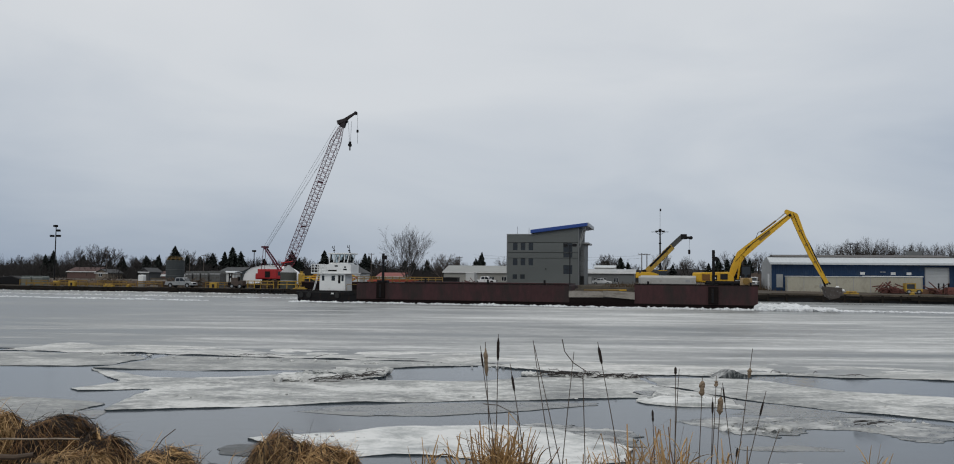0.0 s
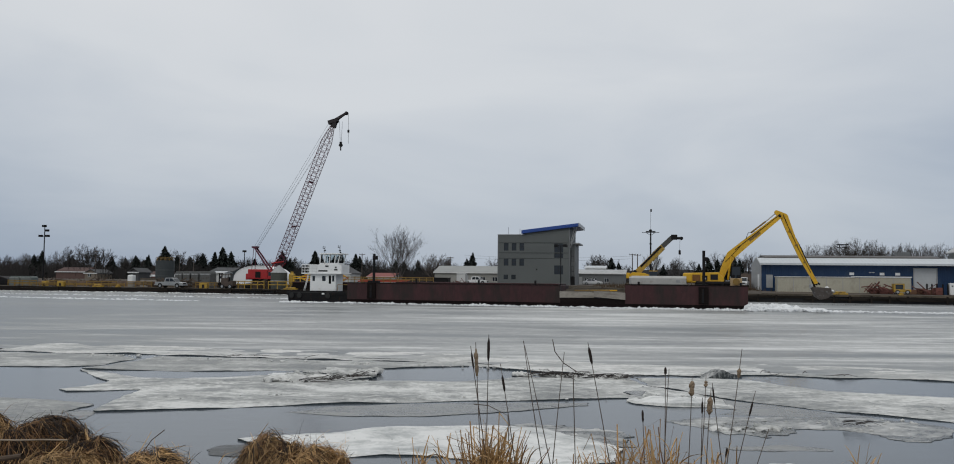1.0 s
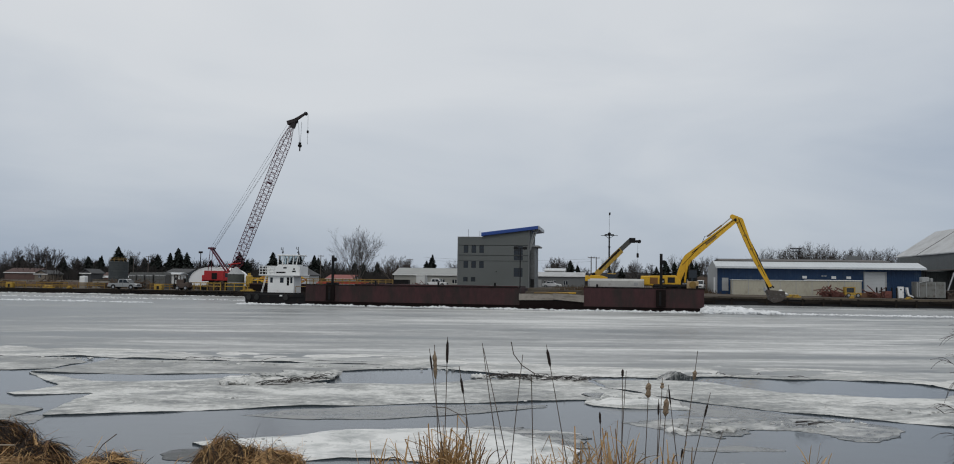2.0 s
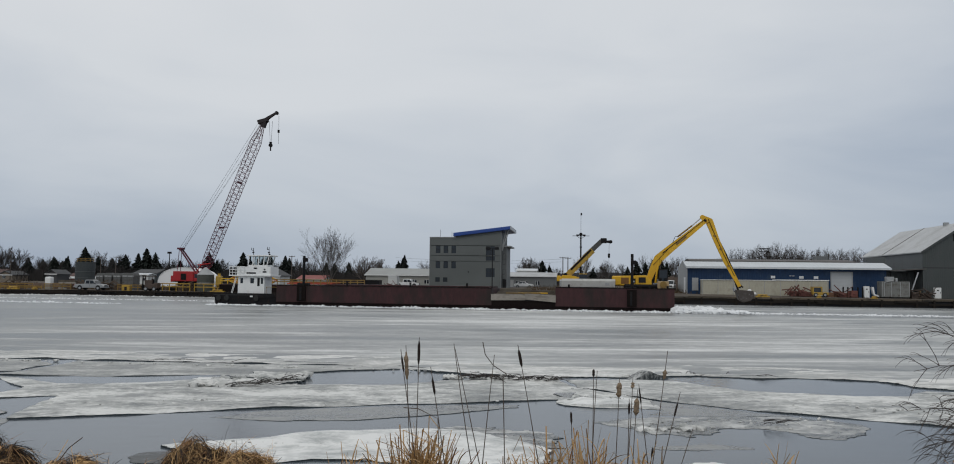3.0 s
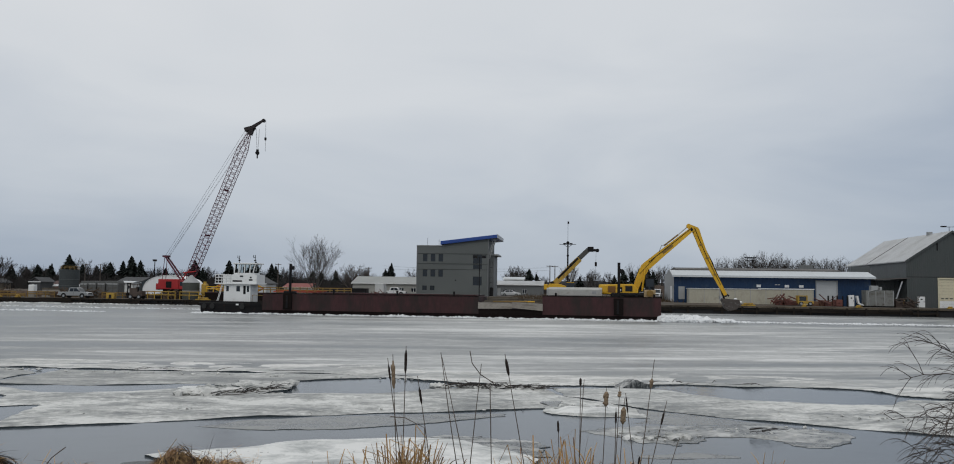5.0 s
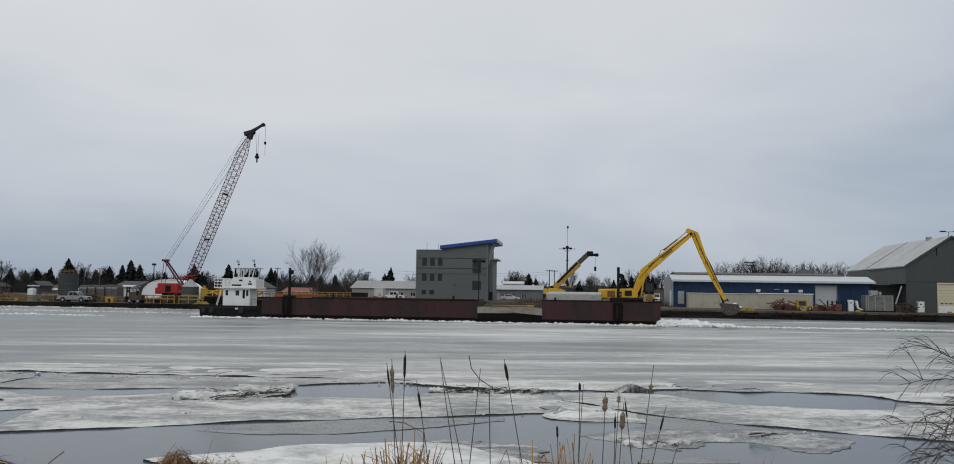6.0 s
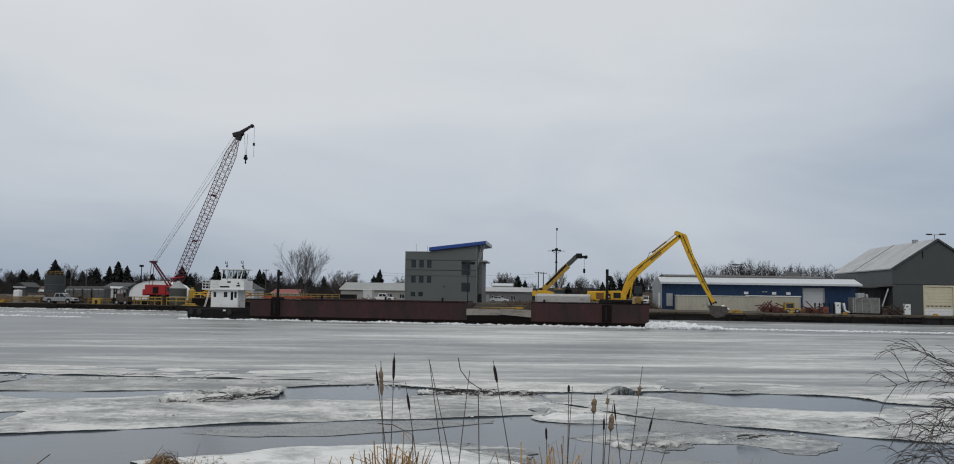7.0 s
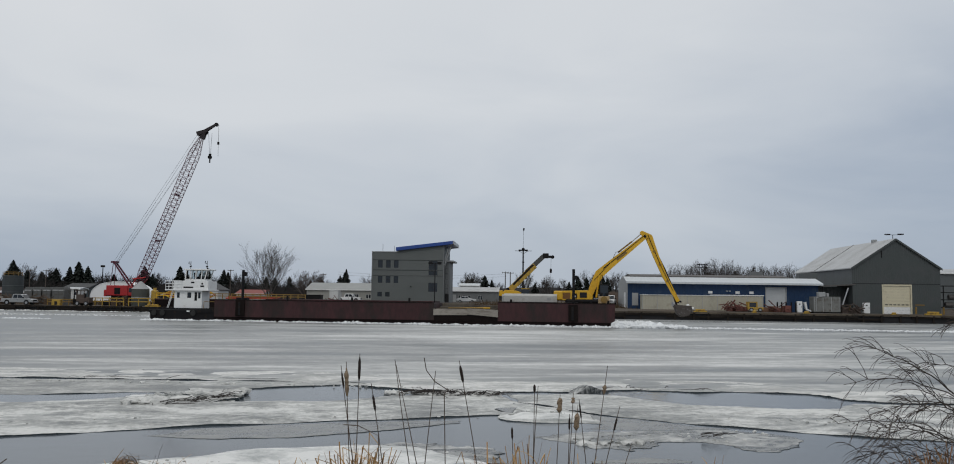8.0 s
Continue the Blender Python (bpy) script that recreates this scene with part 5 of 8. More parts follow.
def push_boat():
    t = thing("push_boat", BARGE @ pose(-33.3, 2.2, 0), "small white push boat with a black hull against the barge", "boat")
    part("hull", prism(bmesh.new(), [(0.0, 1.15), (0.15, -0.4), (9.3, -0.4), (9.7, 0.2), (9.7, 1.2), (8.4, 1.15)], 0, 5.4, 0.06), M_BLACK, t, "black steel hull")
    part("bulwark", boxes((-0.03, 9.4, -0.06, 0.02, 0.62, 1.25), (-0.05, 0.08, 0.02, 5.4, 0.62, 1.25)), M_BLACK, t)
    part("rub_rail", boxes((-0.08, 9.75, -0.12, -0.062, 0.95, 1.08)), M_RUBBER, t)
    for x in (0.7, 1.9, 6.3):
        part("tyre_fender", tubes(((x, -0.30, 0.6), (x, -0.12, 0.6), 0.36), n=12), M_RUBBER, t)
    part("push_knee", prism(bmesh.new(), [(6.0, 0.55), (9.9, 0.85), (9.9, 1.1), (6.6, 1.0)], -0.2, -0.125), M_BLACK, t)
    wins = [(3.55, 3.95, 2.55, 3.25), (5.05, 5.6, 2.55, 3.25), (6.6, 6.95, 2.5, 3.3)]
    part("deckhouse", holed(bmesh.new(), 3.2, 7.15, 1.15, 3.5, 0.9, 1.0, wins), M_WHITE, t, "white lower deckhouse")
    part("deckhouse_side", boxes((3.2, 3.3, 1.0, 4.6, 1.15, 3.5), (7.05, 7.15, 1.0, 4.6, 1.15, 3.5), (3.2, 7.15, 4.6, 4.7, 1.15, 3.5)), M_WHITE, t)
    for w in wins:
        window(t, *w, 0.9, 1, 1, M_BLACK, 0.06)
    part("house_door", boxes((6.1, 6.45, 0.87, 0.897, 2.2, 3.3)), M_BLACK, t)
    part("upper_deck", boxes((2.0, 8.2, 0.3, 5.1, 3.5, 3.66)), M_WHITE, t)
    part("upper_house", holed(bmesh.new(), 3.1, 8.1, 3.66, 4.75, 0.6, 0.7, []), M_WHITE, t, "white upper bulwark")
    part("upper_house_side", boxes((3.1, 3.2, 0.7, 4.8, 3.66, 4.75), (8.0, 8.1, 0.7, 4.8, 3.66, 4.75), (3.1, 8.1, 4.8, 4.9, 3.66, 4.75)), M_WHITE, t)
    for x0, x1, z in ((4.55, 5.95, 3.82), (5.6, 6.1, 4.45), (7.1, 7.35, 4.3), (6.95, 7.5, 3.98)):
        part("name_bar", boxes((x0, x1, 0.58, 0.597, z, z + 0.2)), M_BLACK, t, "dark bar of lettering")
    part("wheelhouse_floor", boxes((4.4, 7.7, 1.0, 4.4, 4.7, 4.8)), M_WHITE, t)
    part("wheelhouse_sill", boxes((4.55, 7.5, 1.1, 1.2, 4.75, 5.0), (4.55, 4.65, 1.2, 4.3, 4.75, 5.0), (7.4, 7.5, 1.2, 4.3, 4.75, 5.0)), M_WHITE, t)
    for xb, xt in ((4.6, 4.75), (5.3, 5.35), (6.1, 6.15), (6.9, 7.0), (7.4, 7.7)):
        for y in (1.1, 4.2):
            part("wheelhouse_post", beam(bmesh.new(), (xb, y, 5.0), (xt, y, 6.15), 0.1, 0.13), M_WHITE, t)
    part("wheelhouse_glass", prism(bmesh.new(), [(4.68, 5.0), (7.36, 5.0), (7.62, 6.15), (4.78, 6.15)], 1.14, 1.16), M_CLEARGLASS, t)
    part("wheelhouse_glass", prism(bmesh.new(), [(4.68, 5.0), (7.36, 5.0), (7.62, 6.15), (4.78, 6.15)], 4.24, 4.26), M_CLEARGLASS, t)
    part("steering_console", boxes((6.6, 7.2, 1.6, 3.8, 4.8, 5.35), bevel=0.05), M_BLACK, t)
    part("helm_chair", boxes((5.5, 6.0, 2.4, 3.0, 4.8, 5.3), (5.45, 5.6, 2.4, 3.0, 5.3, 5.85), bevel=0.05), M_BLACK, t)
    part("wheelhouse_roof", boxes((4.45, 8.0, 0.8, 4.7, 6.15, 6.32), bevel=0.05), M_WHITE, t)
    for x, z in ((5.0, 7.3), (7.35, 7.4)):
        part("light_mast", tubes(((x, 2.2, 6.3), (x, 2.2, z), 0.05), ((x - 0.3, 2.2, z - 0.3), (x, 2.2, z - 0.35), 0.04), ((x - 0.3, 2.2, z - 0.3), (x - 0.25, 2.2, z), 0.05), ((x - 0.1, 2.0, 6.65), (x + 0.2, 2.0, 6.7), 0.08)), M_BLACK, t)
    part("stack", tubes(((4.2, 3.2, 3.6), (4.25, 3.2, 6.3), 0.12), ((3.9, 3.6, 3.6), (3.95, 3.6, 5.5), 0.12), n=10), M_BLACK, t, "dark exhaust stack")
    rl = bmesh.new()
    for x in (2.05, 2.5, 3.0, 3.6, 4.2):
        tube(rl, (x, 0.4, 3.6), (x, 0.4, 4.75), 0.04)
    for z in (4.0, 4.38, 4.75):
        tube(rl, (2.05, 0.4, z), (4.4, 0.4, z), 0.035)
        tube(rl, (2.05, 0.4, z), (2.05, 5.0, z), 0.035)
    part("deck_railing", rl, M_WHITE, t, "white pipe railing")
    part("ladder", tubes(((2.3, 0.6, 1.2), (3.0, 0.6, 3.5), 0.05), ((2.3, 1.1, 1.2), (3.0, 1.1, 3.5), 0.05)), M_WHITE, t)
    part("hull_mark", boxes((5.35, 5.75, -0.085, -0.061, 0.75, 0.95)), M_WHITE, t)
    part("deck_rail", tubes(((7.6, 0.4, 1.2), (7.6, 0.4, 2.1), 0.04), ((7.6, 0.4, 2.1), (9.2, 0.4, 2.1), 0.04), ((9.2, 0.4, 1.2), (9.2, 0.4, 2.1), 0.04)), M_DULLYELLOW, t)
    t.scale = (0.91, 0.62, 0.97)


push_boat()

# ---- yard lamps, masts and poles ----
def flood_mast(s, d, top, label, arms):
    t = thing("flood_mast", on_quay(s, d), label, "light mast")
    h = top - land(s, d)
    part("pole", tube(bmesh.new(), (0, 0, -0.2), (0, 0, h), 0.17, 0.09, 8), M_BLACK, t)
    for x, z in arms:
        a = part("arm", tubes(((0, 0, h + z), (x, 0, h + z), 0.05)), M_BLACK, t)
        part("lamp_head", boxes((x - 0.42, x + 0.42, -0.35, 0.25, h + z - 0.05, h + z + 0.42), bevel=0.06), M_BLACK, a)
    return t


flood_mast(-100, 20, 13.4, "tall dark yard mast with four floodlights", [(-0.1, 0.0), (0.6, -1.0), (-0.9, -2.2), (0.75, -2.2)])
flood_mast(-64.9, 45, 8.8, "dark yard lamp on a thin pole", [(0.0, 0.0)])


def radio_mast():
    t = thing("radio_mast", on_quay(30.8, 60), "tall dark radio mast with a cross-arm", "mast")
    h = 14.5 - land(30.8, 60)
    part("pole", tube(bmesh.new(), (0, 0, -0.2), (0, 0, h), 0.22, 0.16, 8), M_BLACK, t)
    part("cross_arm", tubes(((-2.0, 0, h - 0.2), (2.0, 0, h - 0.2), 0.06), ((-1.1, 0, h - 0.2), (0, 0, h - 0.9), 0.05), ((1.1, 0, h - 0.2), (0, 0, h - 0.9), 0.05)), M_BLACK, t)
    for x in (-0.75, 0.75):
        part("lamp_head", boxes((x - 0.35, x + 0.35, -0.3, 0.3, h - 0.25, h + 0.12), bevel=0.05), M_BLACK, t)
    part("lamp_ring", tubes(((0, -0.25, h + 0.15), (0, 0.25, h + 0.15), 0.4), n=12), M_BLACK, t)
    part("whip_aerial", tubes(((0, 0, h), (0, 0, h + 5.3), 0.035), n=5), M_CABLE, t)
    part("wind_vane", boxes((-0.1, 0.28, -0.05, 0.05, h + 4.7, h + 5.3), bevel=0.03), M_BLACK, t)
    part("bracket", boxes((-0.3, 0.3, -0.3, 0.3, h - 3.0, h - 2.8)), M_BLACK, t)


radio_mast()


def utility_pole(s, d, top, label="weathered timber utility pole with a cross-arm", h_arm=True):
    t = thing("utility_pole", on_quay(s, d), label, "utility pole", "poles along the road")
    h = top - land(s, d)
    part("pole", tube(bmesh.new(), (0, 0, -0.3), (0, 0, h), 0.16, 0.11, 7), M_BARK, t)
    if h_arm:
        part("cross_arm", boxes((-0.9, 0.9, -0.06, 0.06, h - 0.35, h - 0.2)), M_BARK, t)
        for x in (-0.8, 0, 0.8):
            part("insulator", tubes(((x, 0, h - 0.2), (x, 0, h + 0.02), 0.05)), M_TRIM, t)


for s, d, top in ((26.1, 80, 9.9), (27.4, 80, 9.8), (-51, 90, 9.9), (-23.6, 85, 9.0), (-152, 110, 11), (-118, 105, 9.6), (-113, 105, 9.6), (52, 90, 9.0)):
    utility_pole(s, d, top)
for z, y in ((9.3, 80.0), (8.6, 80.3)):
    wire = bmesh.new()
    for k in range(12):
        f0, f1 = k / 12, (k + 1) / 12
        sag = lambda f: z - 5.2 * f * (1 - f) * 0.5
        tube(wire, (-18.5 + 44.6 * f0, y, sag(f0)), (-18.5 + 44.6 * f1, y, sag(f1)), 0.022, n=3)
    solo("power_line", wire, M_CABLE, QUAY, "thin sagging overhead power line between poles", "power line")


# ---- vehicles ----
def wheel(parent, x, y, z, r, w, side):
    ty = part("wheel", tubes(((x, y, z), (x, y + w, z), r), n=18), M_RUBBER, parent)
    fy = y - 0.012 if side < 0 else y + w - 0.01
    part("rim", tubes(((x, fy, z), (x, fy + 0.022, z), r * 0.58), n=14), M_STEEL, ty)


def pickup(m, paint, label, kind="pickup_truck"):
    t = thing(kind, m, label, "pickup truck", "parked vehicles")
    part("lower_body", prism(bmesh.new(), [(0, 0.55), (0.05, 1.12), (2.05, 1.12), (2.05, 1.16), (4.25, 1.16), (5.45, 1.06), (5.75, 0.92), (5.8, 0.5), (5.3, 0.42), (0.3, 0.42)], -0.95, 0.95, 0.05), paint, t)
    part("cab", prism(bmesh.new(), [(1.95, 1.1), (2.15, 1.85), (2.5, 1.92), (3.55, 1.92), (3.85, 1.84), (4.4, 1.14)], -0.84, 0.84, 0.05), paint, t)
    for y in (-0.856, 0.841):
        part("side_window", prism(bmesh.new(), [(2.2, 1.2), (2.35, 1.76), (3.0, 1.8), (3.0, 1.2)], y, y + 0.015), M_GLASS, t)
        part("side_window", prism(bmesh.new(), [(3.1, 1.2), (3.1, 1.8), (3.65, 1.78), (4.1, 1.22)], y, y + 0.015), M_GLASS, t)
        part("door_seam", boxes((3.03, 3.06, y - 0.11 if y < 0 else y + 0.1, y - 0.09 if y < 0 else y + 0.12, 0.6, 1.15)), M_DARK, t)
        part("mirror", boxes((4.1, 4.25, y - 0.2 if y < 0 else y + 0.04, y if y < 0 else y + 0.25, 1.2, 1.4), bevel=0.03), M_BLACK, t)
    part("windscreen", prism(bmesh.new(), [(3.88, 1.83), (4.36, 1.2), (4.39, 1.2), (3.92, 1.83)], -0.74, 0.74), M_GLASS, t)
    part("load_bed", boxes((0.15, 1.95, -0.8, 0.8, 1.125, 1.14)), M_BLACK, t)
    part("front_bumper", boxes((5.72, 5.92, -0.95, 0.95, 0.42, 0.66), bevel=0.05), M_STEEL, t)
    part("rear_bumper", boxes((-0.15, 0.02, -0.9, 0.9, 0.48, 0.66), bevel=0.04), M_STEEL, t)
    part("grille", boxes((5.76, 5.82, -0.6, 0.6, 0.68, 0.95)), M_BLACK, t)
    for y in (-0.9, 0.62):
        part("headlight", boxes((5.7, 5.815, y, y + 0.28, 0.72, 0.94), bevel=0.03), M_LAMPGLASS, t)
        part("tail_light", boxes((-0.02, 0.06, y, y + 0.2, 0.75, 1.05)), M_RED, t)
    for x in (1.15, 4.75):
        part("wheel_arch", tubes(((x, -0.962, 0.44), (x, -0.94, 0.44), 0.48), n=18), M_BLACK, t)
        part("wheel_arch", tubes(((x, 0.94, 0.44), (x, 0.962, 0.44), 0.48), n=18), M_BLACK, t)
        wheel(t, x, -0.985, 0.39, 0.39, 0.26, -1)
        wheel(t, x, 0.72, 0.39, 0.39, 0.26, 1)
    return t


def sedan(m, paint, label):
    t = thing("car", m, label, "car", "parked vehicles")
    part("lower_body", prism(bmesh.new(), [(0, 0.45), (0.05, 0.9), (0.7, 0.98), (3.2, 0.95), (4.3, 0.8), (4.5, 0.6), (4.5, 0.35), (0.2, 0.3)], -0.88, 0.88, 0.06), paint, t)
    part("cabin", prism(bmesh.new(), [(0.55, 0.92), (1.15, 1.38), (2.3, 1.45), (3.3, 0.93)], -0.74, 0.74, 0.06), paint, t)
    for y in (-0.756, 0.741):
        part("side_window", prism(bmesh.new(), [(0.95, 1.0), (1.3, 1.33), (1.95, 1.36), (1.95, 1.0)], y, y + 0.015), M_GLASS, t)
        part("side_window", prism(bmesh.new(), [(2.05, 1.0), (2.05, 1.36), (2.35, 1.36), (2.95, 1.0)], y, y + 0.015), M_GLASS, t)
    for y in (-0.85, 0.6):
        part("headlight", boxes((4.35, 4.52, y, y + 0.25, 0.58, 0.72), bevel=0.03), M_LAMPGLASS, t)
    for x in (0.85, 3.6):
        wheel(t, x, -0.9, 0.32, 0.32, 0.2, -1)
        wheel(t, x, 0.7, 0.32, 0.32, 0.2, 1)


pickup(on_quay(-62.4, 4.6), M_SILVER, "silver crew-cab pickup truck parked on the quay")
pickup(on_quay(-12.0, 50), M_CARWHITE, "white pickup truck parked before the low hall")
sedan(on_quay(15.6, 52), M_CARWHITE, "white saloon car parked by the office hut")
pickup(on_quay(48.9, 30, -100), M_CARWHITE, "white pickup truck facing the water by the warehouse")
pickup(on_quay(46.4, 33, -80), M_SILVER, "grey pickup truck parked beside the warehouse")
sedan(on_quay(-22.0, 66), M_BLACK, "dark car parked in the far yard")


def rough_terrain_crane():
    t = thing("mobile_crane", on_quay(27.6, 11.0), "yellow rough-terrain crane with its boom half raised", "crane")
    z0 = land(26.3, 11)
    part("chassis", prism(bmesh.new(), [(0.4, 0.75), (7.4, 0.75), (7.4, 1.45), (5.0, 1.6), (0.4, 1.45)], -1.2, 1.2, 0.05), M_BLACK, t)
    part("deck", boxes((0.2, 5.0, -1.3, 1.3, 1.6, 1.85), bevel=0.03), M_YELLOW, t)
    for x in (2.1, 5.7):
        wheel(t, x, -1.5, 0.8, 0.8, 0.55, -1)
        wheel(t, x, 0.95, 0.8, 0.8, 0.55, 1)
    part("slew_house", prism(bmesh.new(), [(-0.3, 1.9), (4.2, 1.9), (4.0, 2.4), (2.2, 3.0), (0.1, 3.1), (-0.3, 2.6)], -1.15, 1.15, 0.07), M_YELLOW, t)
    part("counterweight", boxes((-0.9, -0.25, -1.2, 1.2, 2.0, 3.0), bevel=0.1), M_YELLOW, t)
    cab = part("cab", boxes((3.0, 4.6, -1.4, -0.55, 1.9, 2.3), bevel=0.05), M_YELLOW, t)
    part("cab_glass", boxes((3.1, 4.5, -1.36, -0.6, 2.3, 3.3), bevel=0.05), M_GLASS, cab)
    part("cab_roof", boxes((3.05, 4.55, -1.4, -0.56, 3.3, 3.4), bevel=0.03), M_YELLOW, cab)
    part("winch", tubes(((0.6, -0.7, 3.2), (0.6, 0.7, 3.2), 0.35), n=12), M_BLACK, t)
    B = [(0.6, 2.7), (3.4, 5.5), (5.5, 7.65), (7.7, 9.85)]
    part("boom_base", beam(bmesh.new(), (B[0][0], 0, B[0][1]), (B[2][0], 0, B[2][1]), 0.9, 1.05), M_OLDYELLOW, t, "worn yellow outer boom section")
    part("boom_section", beam(bmesh.new(), (B[2][0] - 1.6, 0, B[2][1] - 1.35), (B[3][0] - 0.6, 0, B[3][1] - 0.5), 0.74, 0.85), mat("dark_boom_section", (0.055, 0.055, 0.05), 0.6, 0.1, 0.3, 1, 8, 0.1), t, "dark inner boom section")
    part("boom_stripe", beam(bmesh.new(), (1.6, -0.48, 4.1), (5.2, -0.48, 7.75), 0.03, 0.35), M_BLACK, t)
    part("boom_nose", boxes((6.9, 8.0, -0.4, 0.4, 8.95, 9.85), (8.0, 8.9, -0.25, 0.25, 9.0, 9.45), bevel=0.08), M_BLACK, t)
    part("sheave", tubes(((8.7, -0.2, 9.2), (8.7, 0.2, 9.2), 0.32), n=12), M_BLACK, t)
    part("lift_ram", tubes(((3.6, 0, 2.0), (4.6, 0, 6.1), 0.17), n=10), M_STEEL, t)
    part("hoist_line", tubes(((8.45, 0, 9.0), (8.4, 0, 7.1), 0.03), ((8.4, 0, 6.2), (8.4, 0, 2.5), 0.03), n=4), M_CABLE, t)
    part("hook_block", boxes((8.2, 8.6, -0.15, 0.15, 6.3, 7.1), bevel=0.1), M_BLACK, t)
    for x in (-0.2, 7.2):
        part("outrigger", boxes((x, x + 0.35, -1.55, 1.55, 0.6, 0.95)), M_BLACK, t)


rough_terrain_crane()


# lamp post on the barge
t = thing("deck_lamp", BARGE @ pose(3.0, 0.7, 2.3), "dark double-headed lamp post standing on the barge", "lamp post")
part("pole", tubes(((0, 0, 0), (0, 0, 4.75), 0.06), n=8), M_BLACK, t)
part("arm", tubes(((-0.5, 0, 4.75), (0.5, 0, 4.75), 0.04)), M_BLACK, t)
for x in (-0.55, 0.55):
    part("lamp_head", boxes((x - 0.25, x + 0.25, -0.2, 0.2, 4.6, 4.95), bevel=0.07), M_BLACK, t)
t = thing("winch_box", BARGE @ pose(22.9, 1.2, 2.455), "small tan winch box on the barge bow", "winch")
part("body", boxes((-0.4, 0.9, 0, 1.0, 0, 0.9), bevel=0.05), mat("tan_paint", (0.36, 0.26, 0.14), 0.7, 0, 0.25, 1, 8, 0.1), t)
part("drum", tubes(((0.25, -0.15, 0.5), (0.25, -0.02, 0.5), 0.4), n=12), M_DULLYELLOW, t)
for x in (0.0, 0.6):
    part("vent", tubes(((x, 0.5, 0.9), (x, 0.5, 1.3), 0.12), n=8), M_BLACK, t)


# ---- things on the left part of the quay ----
def railing(m, length, h, label, material, posts):
    t = thing("railing", m, label, "railing", "quay railings")
    for k in range(posts):
        x = length * k / (posts - 1)
        part("post", boxes((x - 0.06, x + 0.06, -0.06, 0.06, 0, h)), material, t)
    for z in (h - 0.1, h * 0.55):
        part("rail", boxes((-0.06, length + 0.06, -0.10, -0.062, z - 0.08, z + 0.08)), material, t)
    return t


for s, n in ((-97, 5), (-88, 5), (-79, 5), (-70, 4), (-54.5, 6), (-47.0, 6), (-39.5, 4)):
    railing(on_quay(s, 6.2 if s < -60 else 5.0), 6.6 if n > 4 else 5.4, 1.15 if s < -50 else 1.5, "worn yellow pipe railing along the quay", M_DULLYELLOW if s < -50 else M_OLDYELLOW, n)
for s, l_ in ((-93, 13.5), (-79, 10.5)):
    railing(on_quay(s, 3.2), l_, 0.72, "low worn yellow guard rail along the quay edge", M_DULLYELLOW, 8)
# moored work float behind the barge with its own rails
t = thing("work_float", on_quay(-33.5, 2.2), "dark steel work float with raised deck", "work float")
part("hull", boxes((0, 27, 0, 6.5, 0.0, 1.45), bevel=0.05), M_RUSTLOW, t)
part("deck_edge", boxes((-0.05, 27.05, -0.06, -0.002, 1.25, 1.45)), M_RUST, t)
zf = land(-33.5, 2.2) + 1.45
for k in range(4):
    railing(on_quay(-33.3 + k * 6.7, 2.4, 0, zf), 6.4, 1.05, "yellow pipe railing on the work float", M_YELLOW if k < 1 else M_DULLYELLOW, 6)
t = thing("steel_truss", on_quay(-33.0, 4.5, 0, zf), "yellow and orange steel truss lying on the float", "truss")
ch, la = bmesh.new(), bmesh.new()
lattice(ch, la, (0, 0.8, 0.75), (9.0, 0.8, 0.75), 1.1, 0.02, 9, 0.07, 0.05)
part("chord", ch, M_YELLOW, t)
part("lacing", la, M_ORANGE, t)
t = thing("pipe_stack", on_quay(-22.0, 5.5, 0, zf), "stack of orange-red steel pipes on the float", "pipe stack")
for k in range(7):
    part("pipe", tubes(((0.1 * k, 0.3 * (k % 4), 0.2 + 0.26 * (k // 4)), (8.5 + 0.2 * k, 0.3 * (k % 4), 0.2 + 0.26 * (k // 4)), 0.13), n=8), M_ORANGE, t)


def bin_box(m, w, d, h, material, label, name="skip_bin"):
    t = thing(name, m, label, "skip bin", "bins in the yard")
    part("body", prism(bmesh.new(), [(0, 0), (w, 0), (w, h * 0.85), (w - 0.25, h), (0.25, h), (0, h * 0.85)], 0, d, 0.05), material, t)
    for x in (0.05, w / 2 - 0.05, w - 0.15):
        part("rib", boxes((x, x + 0.1, -0.06, -0.002, 0.1, h * 0.84)), material, t)
    part("rim", boxes((0, w, -0.05, -0.002, h * 0.78, h * 0.85)), M_TRIM, t)


M_BIN = mat("grey_bin_paint", (0.10, 0.103, 0.10), 0.8, 0, 0.25, 0.6, 6, 0.1, (0.07, 0.06, 0.05), 0.35)
for s, w, h in ((-62.6, 1.55, 3.2), (-60.85, 1.55, 3.25), (-59.05, 1.6, 3.25), (-57.2, 2.4, 3.3)):
    bin_box(on_quay(s, 11), w, 2.4, h, M_BIN, "dark grey steel bin with ribs, one of a row")
for s, w in ((-98.3, 2.4), (-95.7, 2.6)):
    bin_box(on_quay(s, 8), w, 2.0, 1.9, mat("grey_green_bin", (0.12, 0.14, 0.13), 0.65, 0, 0.25, 0.6, 6, 0.1), "grey-green steel skip with ribs")
t = thing("coal_heap", on_quay(-108, 10), "dark heap of scrap covered with sheeting", "heap")
